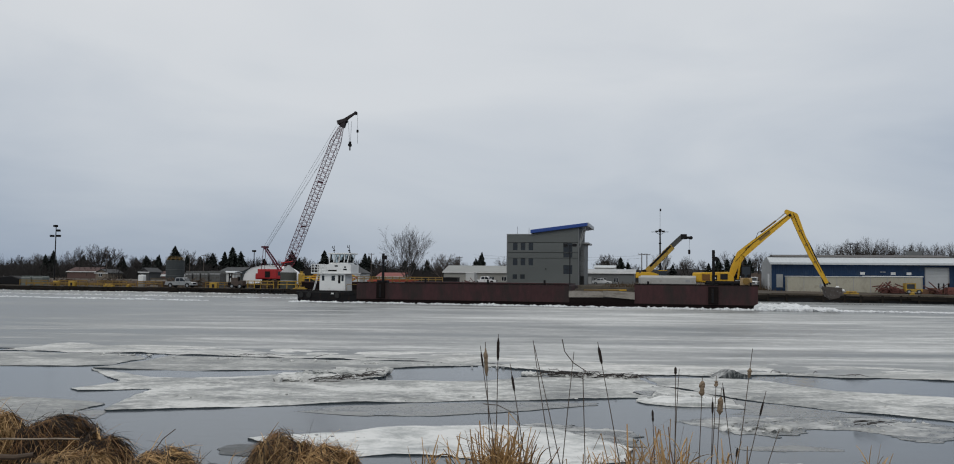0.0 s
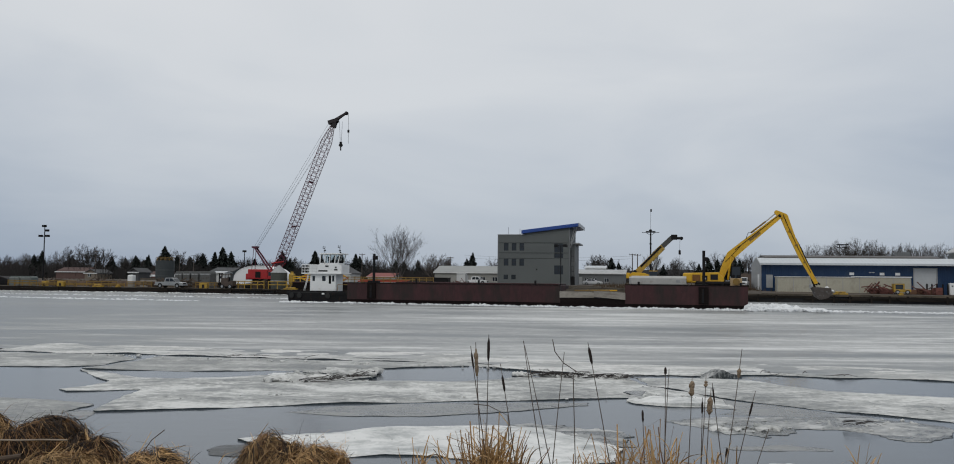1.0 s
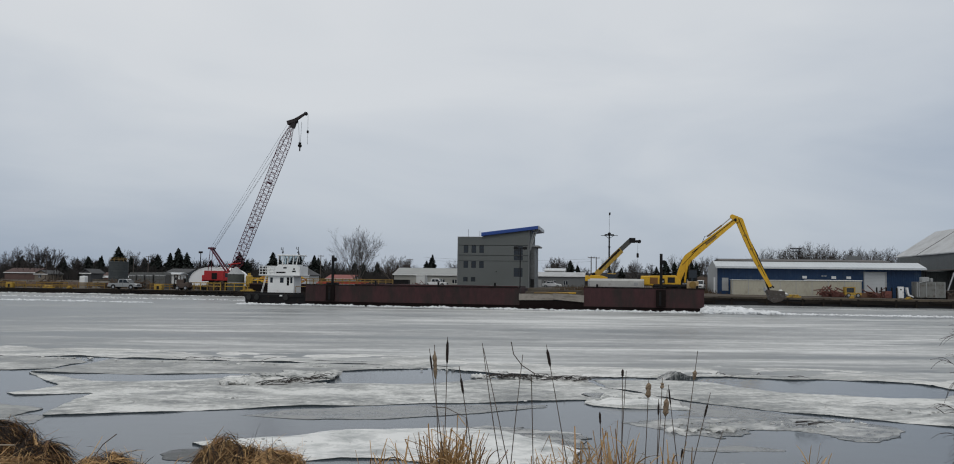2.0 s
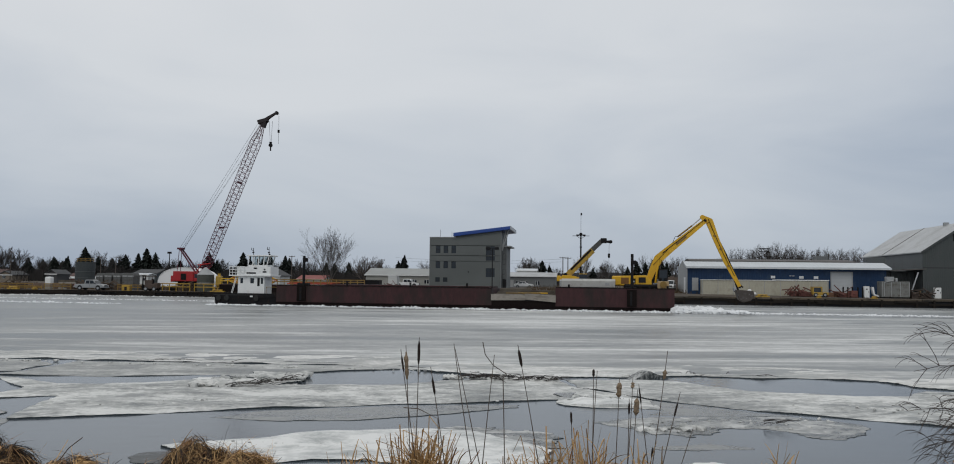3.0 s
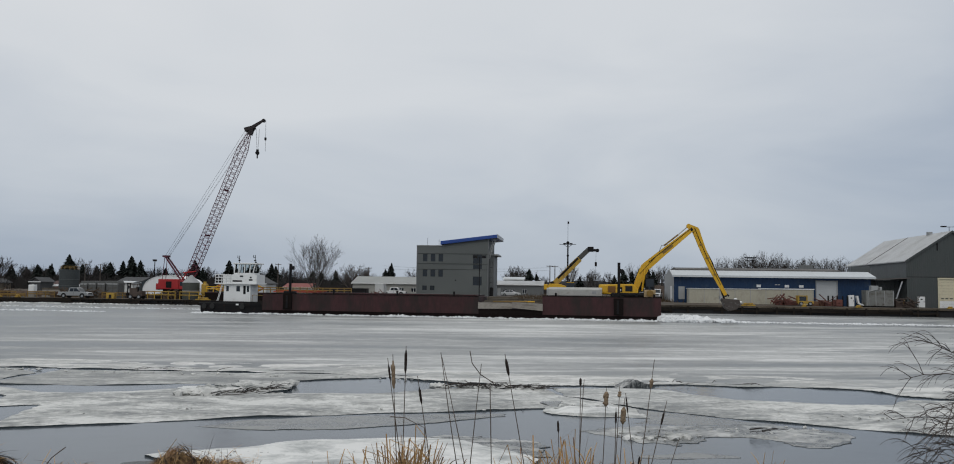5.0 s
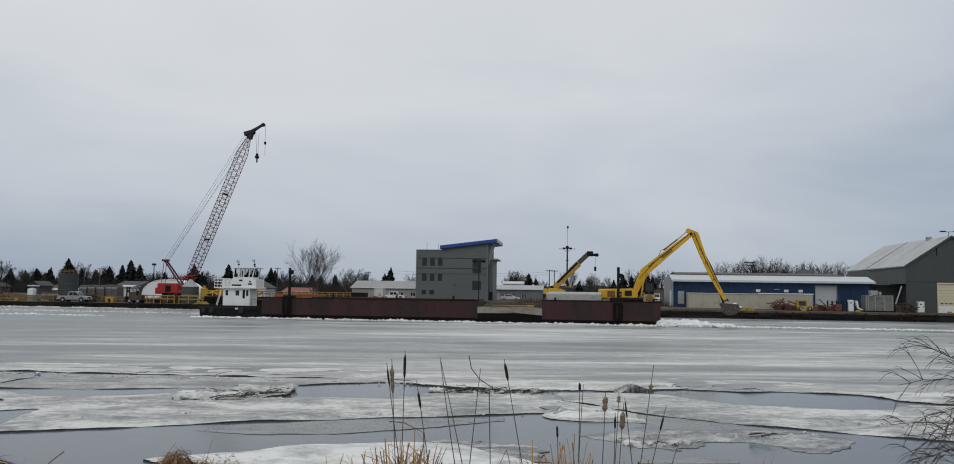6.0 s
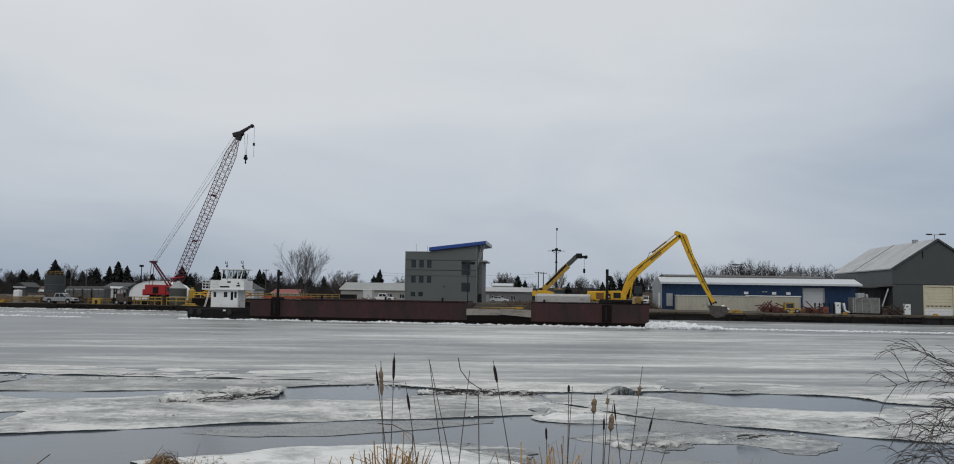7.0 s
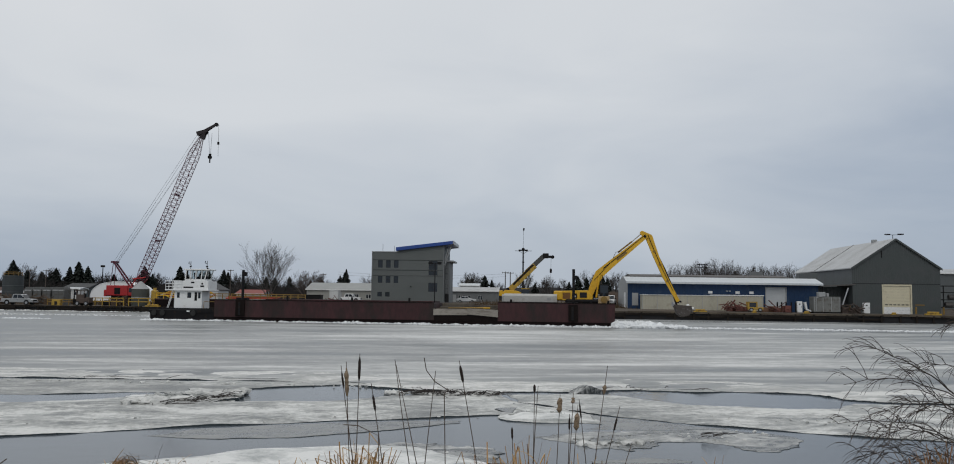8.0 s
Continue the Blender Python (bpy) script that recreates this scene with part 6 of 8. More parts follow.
part("sheeting", prism(bmesh.new(), [(0, 0), (8.5, 0), (7.6, 1.3), (5.5, 1.9), (2.4, 1.6), (0.6, 0.9)], 0, 3, 0.2), M_BLACK, t)
for s, d, w, h, lab in ((-82.9, 2.6, 1.4, 1.0, "yellow mooring bollard box on the quay"), (-52.4, 2.6, 1.6, 1.05, "yellow mooring box on the quay"), (-87.0, 3.4, 1.1, 1.0, "yellow steel mooring post")):
    t = thing("mooring_box", on_quay(s, d), lab, "mooring box", "mooring fittings")
    part("body", boxes((0, w, 0, 0.8, 0, h), bevel=0.06), M_OLDYELLOW, t)
    # raised near-black plate; its colour stands in for the shade of a hollow
    part("recess", boxes((w * 0.35, w * 0.65, -0.03, -0.002, 0.1, h * 0.7)), M_DARK, t)
for s, d, w, h in ((-74.7, 2.0, 2.1, 0.55), (-70.0, 2.4, 0.8, 0.5), (-34.8, 1.2, 2.6, 0.45), (59.8, 1.6, 2.2, 0.5), (78, 1.6, 1.0, 0.4), (92.3, 1.6, 0.9, 0.4), (98.0, 2.0, 2.6, 0.6), (40.5, 1.6, 0.9, 0.45), (69.5, 1.6, 0.8, 0.45)):
    t = thing("quay_bollard", on_quay(s, d), "low yellow painted mooring cleat on the quay edge", "bollard", "mooring fittings")
    part("base", boxes((0, w, 0, 0.7, 0, h * 0.45), bevel=0.04), M_OLDYELLOW, t)
    part("horn", boxes((w * 0.15, w * 0.85, 0.1, 0.6, h * 0.45, h), bevel=0.08), M_OLDYELLOW, t)
t = thing("liquid_tote", on_quay(-71.3, 8), "white plastic liquid tote on a crate", "tote")
part("crate", boxes((0, 1.3, 0, 1.2, 0, 1.0), bevel=0.03), M_PALETIMBER, t)
part("tank", boxes((0.05, 1.25, 0.05, 1.15, 1.0, 2.35), bevel=0.15), M_WHITE, t)
part("cap", tubes(((0.65, 0.6, 2.33), (0.65, 0.6, 2.5), 0.2), n=10), M_TRIM, t)

# fabric dome shelter
t = thing("fabric_shelter", on_quay(-59.8, 30), "white fabric arch shelter behind the crane", "shelter")
W, HH = 11.5, 4.2
arc = [(W / 2 - W / 2 * math.cos(k * math.pi / 18), HH * math.sin(k * math.pi / 18) ** 0.62) for k in range(19)]
part("cover", prism(bmesh.new(), arc, 0, 6), M_TENT, t)
for y in (-0.03, 2.0, 4.0):
    rib = bmesh.new()
    for (x0, z0), (x1, z1) in zip(arc[:-1], arc[1:]):
        tube(rib, (x0, y, z0), (x1, y, z1), 0.06, n=5)
    part("arch_rib", rib, M_WHITE, t)
gabled("site_cabin", on_quay(-70.6, 40), 3.2, 2.3, 3, 0.2, M_WALLWHITE, M_WHITEROOF, "small white site cabin", [(0.5, 1.2, 0.9, 1.6, 1, 1), (1.9, 2.6, 0.9, 1.6, 1, 1)])

t = thing("steel_silo", on_quay(-82.8, 40), "tall dark grey-green steel silo with a yellow rail on top", "silo")
M_SILO = ribbed(mat("dark_green_grey_steel", (0.050, 0.058, 0.060), 0.7, 0, 0.2, 0.5, 4, 0.1, spec=0.3), 0.5, "Z", 0.03)
zt = 6.5 - land(-82.8, 40)
part("shell", tubes(((0, 0, -0.1), (0, 0, zt), 2.15), n=32), M_SILO, t)
for z in (1.4, 2.8, zt - 0.1):
    part("hoop", tubes(((0, 0, z), (0, 0, z + 0.08), 2.19), n=32), M_SHEDSIDE, t)
rail = bmesh.new()
for k in range(12):
    a, b_ = k * math.tau / 12, (k + 1) * math.tau / 12
    p, q = (2.0 * math.cos(a), 2.0 * math.sin(a)), (2.0 * math.cos(b_), 2.0 * math.sin(b_))
    tube(rail, (*p, zt), (*p, zt + 0.8), 0.04, n=5)
    for z in (0.4, 0.8):
        tube(rail, (*p, zt + z), (*q, zt + z), 0.035, n=5)
part("top_rail", rail, M_DULLYELLOW, t, "worn yellow pipe rail")
# silo, yellow tote, tractor, fork-lift
t = thing("storage_tank", on_quay(-38.8, 8), "squat grey-green round tank with a cone top", "tank")
part("shell", tubes(((0, 0, 0), (0, 0, 3.1), 1.55), n=28), M_TANK, t)
part("cone_top", tube(bmesh.new(), (0, 0, 3.1), (0, 0, 4.5), 1.62, 0.18, 28), M_TRIM, t, "pale cone lid")
part("band", tubes(((0, 0, 1.5), (0, 0, 1.62), 1.57), n=28), M_TRIM, t)
t = thing("yellow_silo", on_quay(-37.1, 8), "faded yellow steel hopper with a round neck", "hopper")
part("body", boxes((0.15, 1.2, 0.1, 1.3, 0.9, 2.95), bevel=0.25), M_OLDYELLOW, t)
for x in (0.02, 1.2):
    for y in (0.02, 1.25):
        part("leg", boxes((x, x + 0.12, y, y + 0.12, 0, 0.9)), M_YELLOW, t)
part("top_neck", tubes(((0.68, 0.7, 2.9), (0.68, 0.7, 3.35), 0.3), n=12), M_OLDYELLOW, t)


def tractor():
    t = thing("farm_tractor", on_quay(-34.2, 9), "green tractor with a raised pale auger arm", "tractor")
    part("hood", boxes((1.6, 3.2, -0.45, 0.45, 0.9, 1.6), bevel=0.08), M_GREEN, t)
    part("rear_body", boxes((0.2, 1.6, -0.6, 0.6, 0.7, 1.4), bevel=0.06), M_GREEN, t)
    part("cab_frame", boxes(*[(x, x + 0.08, y, y + 0.08, 1.4, 2.5) for x in (0.3, 1.5) for y in (-0.6, 0.52)], (0.2, 1.7, -0.7, 0.7, 2.5, 2.6)), M_GREEN, t)
    part("cab_glass", boxes((0.36, 1.52, -0.55, 0.55, 1.42, 2.48)), M_GLASS, t)
    wheel(t, 0.7, -1.0, 0.75, 0.75, 0.4, -1)
    wheel(t, 0.7, 0.6, 0.75, 0.75, 0.4, 1)
    wheel(t, 2.8, -0.9, 0.45, 0.45, 0.3, -1)
    wheel(t, 2.8, 0.6, 0.45, 0.45, 0.3, 1)
    part("auger", tubes(((-1.0, -0.7, 2.0), (3.4, -0.7, 3.3), 0.14), n=8), M_TRIM, t, "pale grey slanting auger")


tractor()


def fork_lift():
    t = thing("fork_lift", on_quay(-49.2, 4.0), "dark brown old fork-lift with a tall mast", "fork-lift")
    brown = mat("dark_brown_machine", (0.07, 0.05, 0.04), 0.7, 0.1, 0.35, 1, 8, 0.2)
    part("body", boxes((0.9, 3.0, -0.8, 0.8, 0.4, 1.3), bevel=0.08), brown, t)
    part("counterweight", boxes((2.6, 3.3, -0.75, 0.75, 0.5, 1.5), bevel=0.1), brown, t)
    for x in (0.9, 2.3):
        for y in (-0.75, 0.67):
            part("cab_post", boxes((x, x + 0.08, y, y + 0.08, 1.3, 2.6)), brown, t)
    part("cab_roof", boxes((0.8, 2.5, -0.8, 0.8, 2.6, 2.7)), brown, t)
    for y in (-0.5, 0.4):
        part("mast", boxes((0.3, 0.5, y, y + 0.12, 0.1, 2.9)), M_BLACK, t)
    part("carriage", boxes((0.2, 0.3, -0.6, 0.6, 0.6, 1.1)), M_BLACK, t)
    part("side_panel", boxes((0.98, 2.3, -0.77, -0.72, 1.28, 2.0)), brown, t)
    part("seat", boxes((1.5, 2.2, -0.4, 0.4, 1.3, 1.55), (2.0, 2.2, -0.4, 0.4, 1.5, 2.2), bevel=0.05), M_BLACK, t)
    part("cross_head", boxes((0.28, 0.52, -0.6, 0.6, 2.75, 2.9)), M_BLACK, t)
    for x in (1.2, 2.8):
        wheel(t, x, -0.95, 0.4, 0.4, 0.28, -1)
        wheel(t, x, 0.67, 0.4, 0.4, 0.28, 1)


fork_lift()

# brown earth and old timber behind the railing
t = thing("earth_bank", on_quay(-104, 15), "long low bank of brown earth behind the quay", "earth bank")
bm = bmesh.new()
rows_ = []
for k in range(90):
    x = k * 0.4
    h = (1.05 + 0.35 * noise.noise((x * 0.35, 2, 0)) + 0.12 * noise.noise((x * 1.7, 5, 0))) * min(1, k / 6, (89 - k) / 6) + 0.02
    rows_.append([bm.verts.new((x, y, z)) for y, z in ((-0.2, -0.3), (0.3, h * 0.55), (0.9, h), (2.2, h * 1.05), (3.4, -0.3))])
for a, b_ in zip(rows_[:-1], rows_[1:]):
    for i in range(4):
        bm.faces.new((a[i], b_[i], b_[i + 1], a[i + 1]))
part("soil", bm, mat("brown_bare_earth", (0.085, 0.055, 0.035), 0.95, 0, 0.35, 0.5, 6, 0.5, (0.05, 0.035, 0.025), 0.4), t)
t = thing("timber_stack", on_quay(-70.6, 11.5), "stack of weathered brown timbers behind the railing", "timber stack")
r_ = random.Random(8)
for row in range(5):
    for col in range(3):
        dx = r_.uniform(-0.15, 0.15)
        part("timber", boxes((dx, 3.5 + dx, 0.34 * col, 0.34 * col + 0.31, 0.36 * row, 0.36 * row + 0.33), bevel=0.02), M_PALETIMBER if (row + col) % 3 == 0 else M_DECKWOOD, t)


# ---- things before the warehouse and the shed ----
def scrap_heap(s, d, w, seed, label, material, count):
    r = random.Random(seed)
    t = thing("scrap_heap", on_quay(s, d), label, "scrap heap")
    for k in range(count):
        x, y, z = r.uniform(0.4, w - 0.4), r.uniform(0, 1.6), r.uniform(0.15, 1.5)
        a, l = r.uniform(-0.9, 0.9), r.uniform(0.8, 2.2)
        z = max(z, 0.5 * l * abs(math.sin(a)) + 0.1)
        part("bar", tubes(((x - l / 2 * math.cos(a), y, z - l / 2 * math.sin(a)), (x + l / 2 * math.cos(a), y + r.uniform(-0.5, 0.5), z + l / 2 * math.sin(a)), r.uniform(0.05, 0.11))), material, t)
    for k in range(5):
        x = r.uniform(0.2, w - 1.2)
        part("plate", boxes((x, x + r.uniform(0.7, 1.3), r.uniform(0.2, 1.0), 1.7, 0, r.uniform(0.5, 1.2)), bevel=0.04), material, t)


M_SCRAP = mat("rusty_red_scrap", (0.13, 0.045, 0.035), 0.75, 0.1, 0.5, 1, 8, 0.2, (0.05, 0.04, 0.035), 0.4, island=0.4)
scrap_heap(65.8, 7, 4.6, 7, "tangle of rusty red plough frames", M_SCRAP, 26)
scrap_heap(73.6, 7, 4.2, 8, "pile of rusty steel bars", M_SCRAP, 14)
scrap_heap(86.8, 9, 4.0, 9, "dark pile of old machine parts under the lean-to", mat("dark_scrap", (0.07, 0.05, 0.04), 0.8, 0.1, 0.4, 1, 8, 0.2, island=0.4), 24)
M_BROWNSCRAP = mat("brown_scrap", (0.075, 0.05, 0.032), 0.85, 0, 0.4, 1, 8, 0.2, island=0.5)
scrap_heap(-80.5, 8, 5.0, 21, "brown tangle of old pipes and frames in the yard", M_BROWNSCRAP, 26)
scrap_heap(-92.0, 9, 4.4, 22, "brown tangle of old pipes and timber in the yard", M_BROWNSCRAP, 22)
scrap_heap(-68.6, 9, 4.6, 23, "stack of brown weathered timber and pipes", M_BROWNSCRAP, 24)
scrap_heap(-60.5, 7.5, 5.0, 27, "low dark heap of pipes and frames before the bins", M_BROWNSCRAP, 26)
scrap_heap(-44.5, 7, 4.0, 24, "dark heap of dredging gear beside the crane", M_BROWNSCRAP, 22)
scrap_heap(-6.6, 11, 4.2, 26, "rusty red heap of dredging pipes behind the barge", M_SCRAP, 24)
scrap_heap(-32.5, 11, 4.0, 25, "dark heap of chains and hoses on the quay", M_BROWNSCRAP, 22)
t = thing("yellow_loader", on_quay(70.2, 7), "small yellow machine with a dark opening", "machine")
part("body", boxes((0, 2.6, 0, 1.5, 0.35, 0.8), bevel=0.05), M_OLDYELLOW, t)
part("cab_frame", boxes((0, 0.2, 0, 1.5, 0.8, 1.6), (1.4, 1.6, 0, 1.5, 0.8, 1.6), (0, 1.6, 0, 1.5, 1.6, 1.75)), M_OLDYELLOW, t)
part("cab_glass", boxes((0.22, 1.38, 0.1, 1.4, 0.82, 1.58)), M_GLASS, t)
for x in (0.5, 2.0):
    wheel(t, x, -0.15, 0.35, 0.35, 0.25, -1)
t = thing("wood_crates", on_quay(73.0, 8.4), "low stack of brown timber crates", "crates")
for k in range(4):
    part("crate", boxes((k * 1.2, k * 1.2 + 1.1, 0, 1.1, 0, 0.8 + 0.2 * (k % 2)), bevel=0.02), mat("brown_crate_wood", (0.16, 0.085, 0.05), 0.8, 0, 0.3, 1, 8, 0.2), t)
for s, n in ((75.6, 3), (78.0, 2)):
    for k in range(n):
        t = thing("guard_post", on_quay(s + 0.75 * k, 8.5), "dark steel guard post by the roller door", "guard post", "guard posts")
        part("post", tubes(((0, 0, 0), (0, 0, 1.75), 0.13), n=10), M_BLACK, t)
        part("cap", tubes(((0, 0, 1.75), (0, 0, 1.82), 0.10), n=10), M_BLACK, t)
for s, d, w, h, lab in ((78.9, 8, 0.85, 2.0, "white electrical cabinet by the blue wall"), (91.4, 11, 1.05, 1.95, "white electrical cabinet before the dark shed")):
    t = thing("electrical_cabinet", on_quay(s, d), lab, "cabinet", "cabinets")
    part("body", boxes((0, w, 0, 0.7, 0.08, h), bevel=0.03), M_WHITE, t)
    part("plinth", boxes((0.03, w - 0.03, 0.03, 0.67, 0, 0.08)), M_CONCRETE, t)
    part("door_handle", boxes((w * 0.8, w * 0.86, -0.03, -0.002, 0.9, 1.2)), M_BLACK, t)
    part("door_plate", boxes((w * 0.3, w * 0.6, -0.015, -0.002, h * 0.7, h * 0.8)), M_DARK, t)
for s in (89.5, 101.0, 105.8):
    t = thing("guard_post", on_quay(s, 12.4), "yellow concrete-filled guard post", "guard post", "guard posts")
    part("post", tubes(((0, 0, 0), (0, 0, 1.25), 0.16), n=12), M_DULLYELLOW, t)
    part("cap", tube(bmesh.new(), (0, 0, 1.25), (0, 0, 1.33), 0.16, 0.06, 12), M_DULLYELLOW, t)
t = thing("water_tank", on_quay(82.2, 9.5), "weathered grey box tank with pipework on top", "tank")
part("body", boxes((0, 4.6, 0, 2.4, 0.2, 2.9), bevel=0.05), mat("weathered_grey_tank", (0.17, 0.175, 0.165), 0.7, 0, 0.25, 0.5, 5, 0.15, (0.09, 0.08, 0.065), 0.4), t)
part("skid", boxes((0, 4.6, 0.1, 0.4, 0, 0.2), (0, 4.6, 2.0, 2.3, 0, 0.2)), M_BLACK, t)
part("top_machine", boxes((1.0, 2.2, 0.4, 1.6, 2.9, 3.7), (2.4, 2.8, 0.4, 1.2, 2.9, 3.5), bevel=0.08), M_TRIM, t)
part("pipe", tubes(((0.4, -0.1, 0.4), (0.4, -0.1, 2.7), 0.07), ((0.4, -0.1, 2.7), (2.0, -0.1, 3.1), 0.07)), M_TRIM, t)
for k in range(4):
    part("rib", boxes((0.1 + k * 1.45, 0.2 + k * 1.45, -0.05, -0.002, 0.3, 2.8)), M_TRIM, t)
t = thing("loading_chute", on_quay(80.4, 9), "small white loading chute on legs", "chute")
part("chute", prism(bmesh.new(), [(0, 1.9), (0.35, 1.9), (0.55, 0.7), (1.2, 0.4), (1.2, 0.2), (0.3, 0.5)], 0, 0.7, 0.03), M_WHITE, t)
part("leg", boxes((0.1, 0.2, 0.2, 0.4, 0, 0.7)), M_BLACK, t)
part("leg", boxes((1.0, 1.1, 0.2, 0.4, 0, 0.3)), M_BLACK, t)
t = thing("snow_pile", on_quay(59.6, 7.6), "small heap of bagged white material by the beige wall", "heap")
for k, (x, z, r_) in enumerate(((0, 0.28, 0.36), (0.62, 0.26, 0.34), (0.30, 0.72, 0.32), (1.15, 0.22, 0.28))):
    bm = bmesh.new()
    bmesh.ops.create_icosphere(bm, subdivisions=2, radius=r_, matrix=pose(x, 0, z))
    for v in bm.verts:
        v.co += v.normal * 0.09 * noise.noise(v.co * 3 + Vector((k, 0, 0)))
    part("bag", bm, M_WHITE, t)
t = thing("blue_drum", on_quay(38.6, 5), "blue plastic drum lying by the quay", "drum")
part("body", tubes(((0, 0, 0.42), (1.2, 0, 0.42), 0.42), n=16), mat("blue_plastic", (0.03, 0.14, 0.34), 0.4, 0, 0.15, 1, 8, 0.05), t)
part("ring", tubes(((0.38, 0, 0.42), (0.44, 0, 0.42), 0.44), ((0.78, 0, 0.42), (0.84, 0, 0.42), 0.44), n=16), M_DARK, t)
t = thing("conveyor_rack", on_quay(107.0, 15), "dark steel machine rack beside the shed", "machine")
for x in (0, 2.2, 4.4, 6.6):
    part("post", boxes((x, x + 0.15, 0, 0.15, 0, 5.2)), M_BLACK, t)
for z in (1.2, 2.6, 3.9, 5.1):
    part("shelf", boxes((-0.1, 6.9, -0.05, 1.4, z, z + 0.14)), M_BLACK, t)
for x, z in ((0.6, 1.34), (2.9, 1.34), (4.9, 2.74), (1.2, 2.74), (3.2, 4.04)):
    part("drum", tubes(((x, 0.6, z + 0.45), (x + 1.3, 0.6, z + 0.45), 0.44), n=10), M_TARROOF, t)
gabled("far_shed", on_quay(106.5, 40), 30, 7.5, 14, 1.0, M_SHEDSIDE, M_SHEDROOF, "long grey metal shed behind the yard")
t = thing("timber_fence", on_quay(56, 44), "dark brown board fence behind the yard", "fence")
for k in range(24):
    part("board", boxes((k * 1.0 - 8, k * 1.0 - 7.02, 0, 0.08, -0.2, 2.4 + 0.08 * (k % 3))), mat("dark_fence_board", (0.10, 0.075, 0.06), 0.85, 0, 0.3, 1, 6, 0.2, island=0.3) if k == 0 else bpy.data.materials["dark_fence_board"], t)

# dark machines and skips between barge and low hall
for s, d, w, h, lab in ((-12.0, 20, 3.6, 2.2, "dark grey closed skip by the float"), (-7.6, 24, 1.8, 3.0, "white box body standing in the yard")):
    t = thing("box_body", on_quay(s, d), lab, "skip bin")
    part("body", boxes((0, w, 0, 2.2, 0.1, h), bevel=0.05), M_BLACK if h < 2.5 else M_WALLWHITE, t)
    part("lid", boxes((-0.05, w + 0.05, -0.05, 2.25, h, h + 0.1)), M_BLACK if h < 2.5 else M_WHITE, t)
    part("runner", boxes((0.1, w - 0.1, 0.3, 0.5, 0, 0.1), (0.1, w - 0.1, 1.7, 1.9, 0, 0.1)), M_BLACK, t)

# ---- trees ----
class Soup:
    """Points and faces gathered quickly for large meshes."""

    def __init__(self):
        self.v, self.f = [], []

    def tube(self, p, q, r0, r1, n=3):
        w = (q - p)
        if w.length < 1e-6:
            return
        w = w.normalized()
        a = w.orthogonal().normalized()
        b_ = w.cross(a)
        base = len(self.v)
        for c, r in ((p, r0), (q, r1)):
            for k in range(n):
                t_ = k * math.tau / n
                self.v.append(c + r * (math.cos(t_) * a + math.sin(t_) * b_))
        for k in range(n):
            j = (k + 1) % n
            self.f.append((base + k, base + j, base + n + j, base + n + k))

    def path(self, pts, r0, r1, n=5):
        """A bent tapering rod in one piece."""
        base, last = len(self.v), len(pts) - 1
        for i, p in enumerate(pts):
            w = (pts[min(i + 1, last)] - pts[max(i - 1, 0)]).normalized()
            a = w.cross(Vector((0.3, 1, 0.1))).normalized()
            b_ = w.cross(a)
            rad = r0 + (r1 - r0) * i / last
            for k in range(n):
                t_ = k * math.tau / n
                self.v.append(p + rad * (math.cos(t_) * a + math.sin(t_) * b_))
        for i in range(last):
            for k in range(n):
                j = (k + 1) % n
                self.f.append((base + i * n + k, base + i * n + j, base + (i + 1) * n + j, base + (i + 1) * n + k))

    def ribbon(self, pts, w0, w1, side):
        """A flat tapering blade along points."""
        base = len(self.v)
        n = len(pts)
        for i, p in enumerate(pts):
            w = (w0 + (w1 - w0) * i / (n - 1)) / 2
            self.v += [p - side * w, p + side * w]
        for i in range(n - 1):
            k = base + 2 * i
            self.f.append((k, k + 1, k + 3, k + 2))

    def mesh(self, name, material):
        me = bpy.data.meshes.new(name)
        me.from_pydata([tuple(v) for v in self.v], [], self.f)
        me.materials.append(material)
        return me

    def part(self, name, material, parent, label="", kind=""):
        ob = new(name, self.mesh(name, material))
        ob.parent = parent
        return tagged(ob, label, kind=kind)


def rand_dir(r):
    return Vector((r.gauss(0, 1), r.gauss(0, 1), r.gauss(0, 1))).normalized()


def sprout(trunk, twigs, r, p, d, length, rad, depth, levels, angle, lift, minr, count):
    """One tapering limb that bends upwards and sends off finer limbs at an acute angle."""
    n = 6 if depth < 2 else 4
    pts, dirs = [p], []
    for k in range(n):
        d = (d + rand_dir(r) * 0.09 + Vector((0, 0, lift * 0.12))).normalized()
        dirs.append(d)
        pts.append(pts[-1] + d * length / n)
    (trunk if depth < 2 else twigs).path(pts, rad, max(minr, rad * 0.28), 6 if depth == 0 else 4 if depth == 1 else 3)
    if depth < levels:
        for k in range(max(2, count - depth)):
            f = 0.28 + 0.72 * (k + r.random()) / max(2, count - depth)
            i = min(n - 1, int(f * n))
            q = pts[i] + (pts[i + 1] - pts[i]) * min(1, f * n - i)
            off = dirs[i].cross(rand_dir(r)).normalized()
            nd_ = (dirs[i] + off * angle * r.uniform(0.6, 1.25)).normalized()
            sprout(trunk, twigs, r, q, nd_, length * r.uniform(0.38, 0.62) * (1.15 - 0.35 * f), max(minr, rad * (1 - 0.6 * f) * 0.6), depth + 1, levels, angle, lift, minr, count)


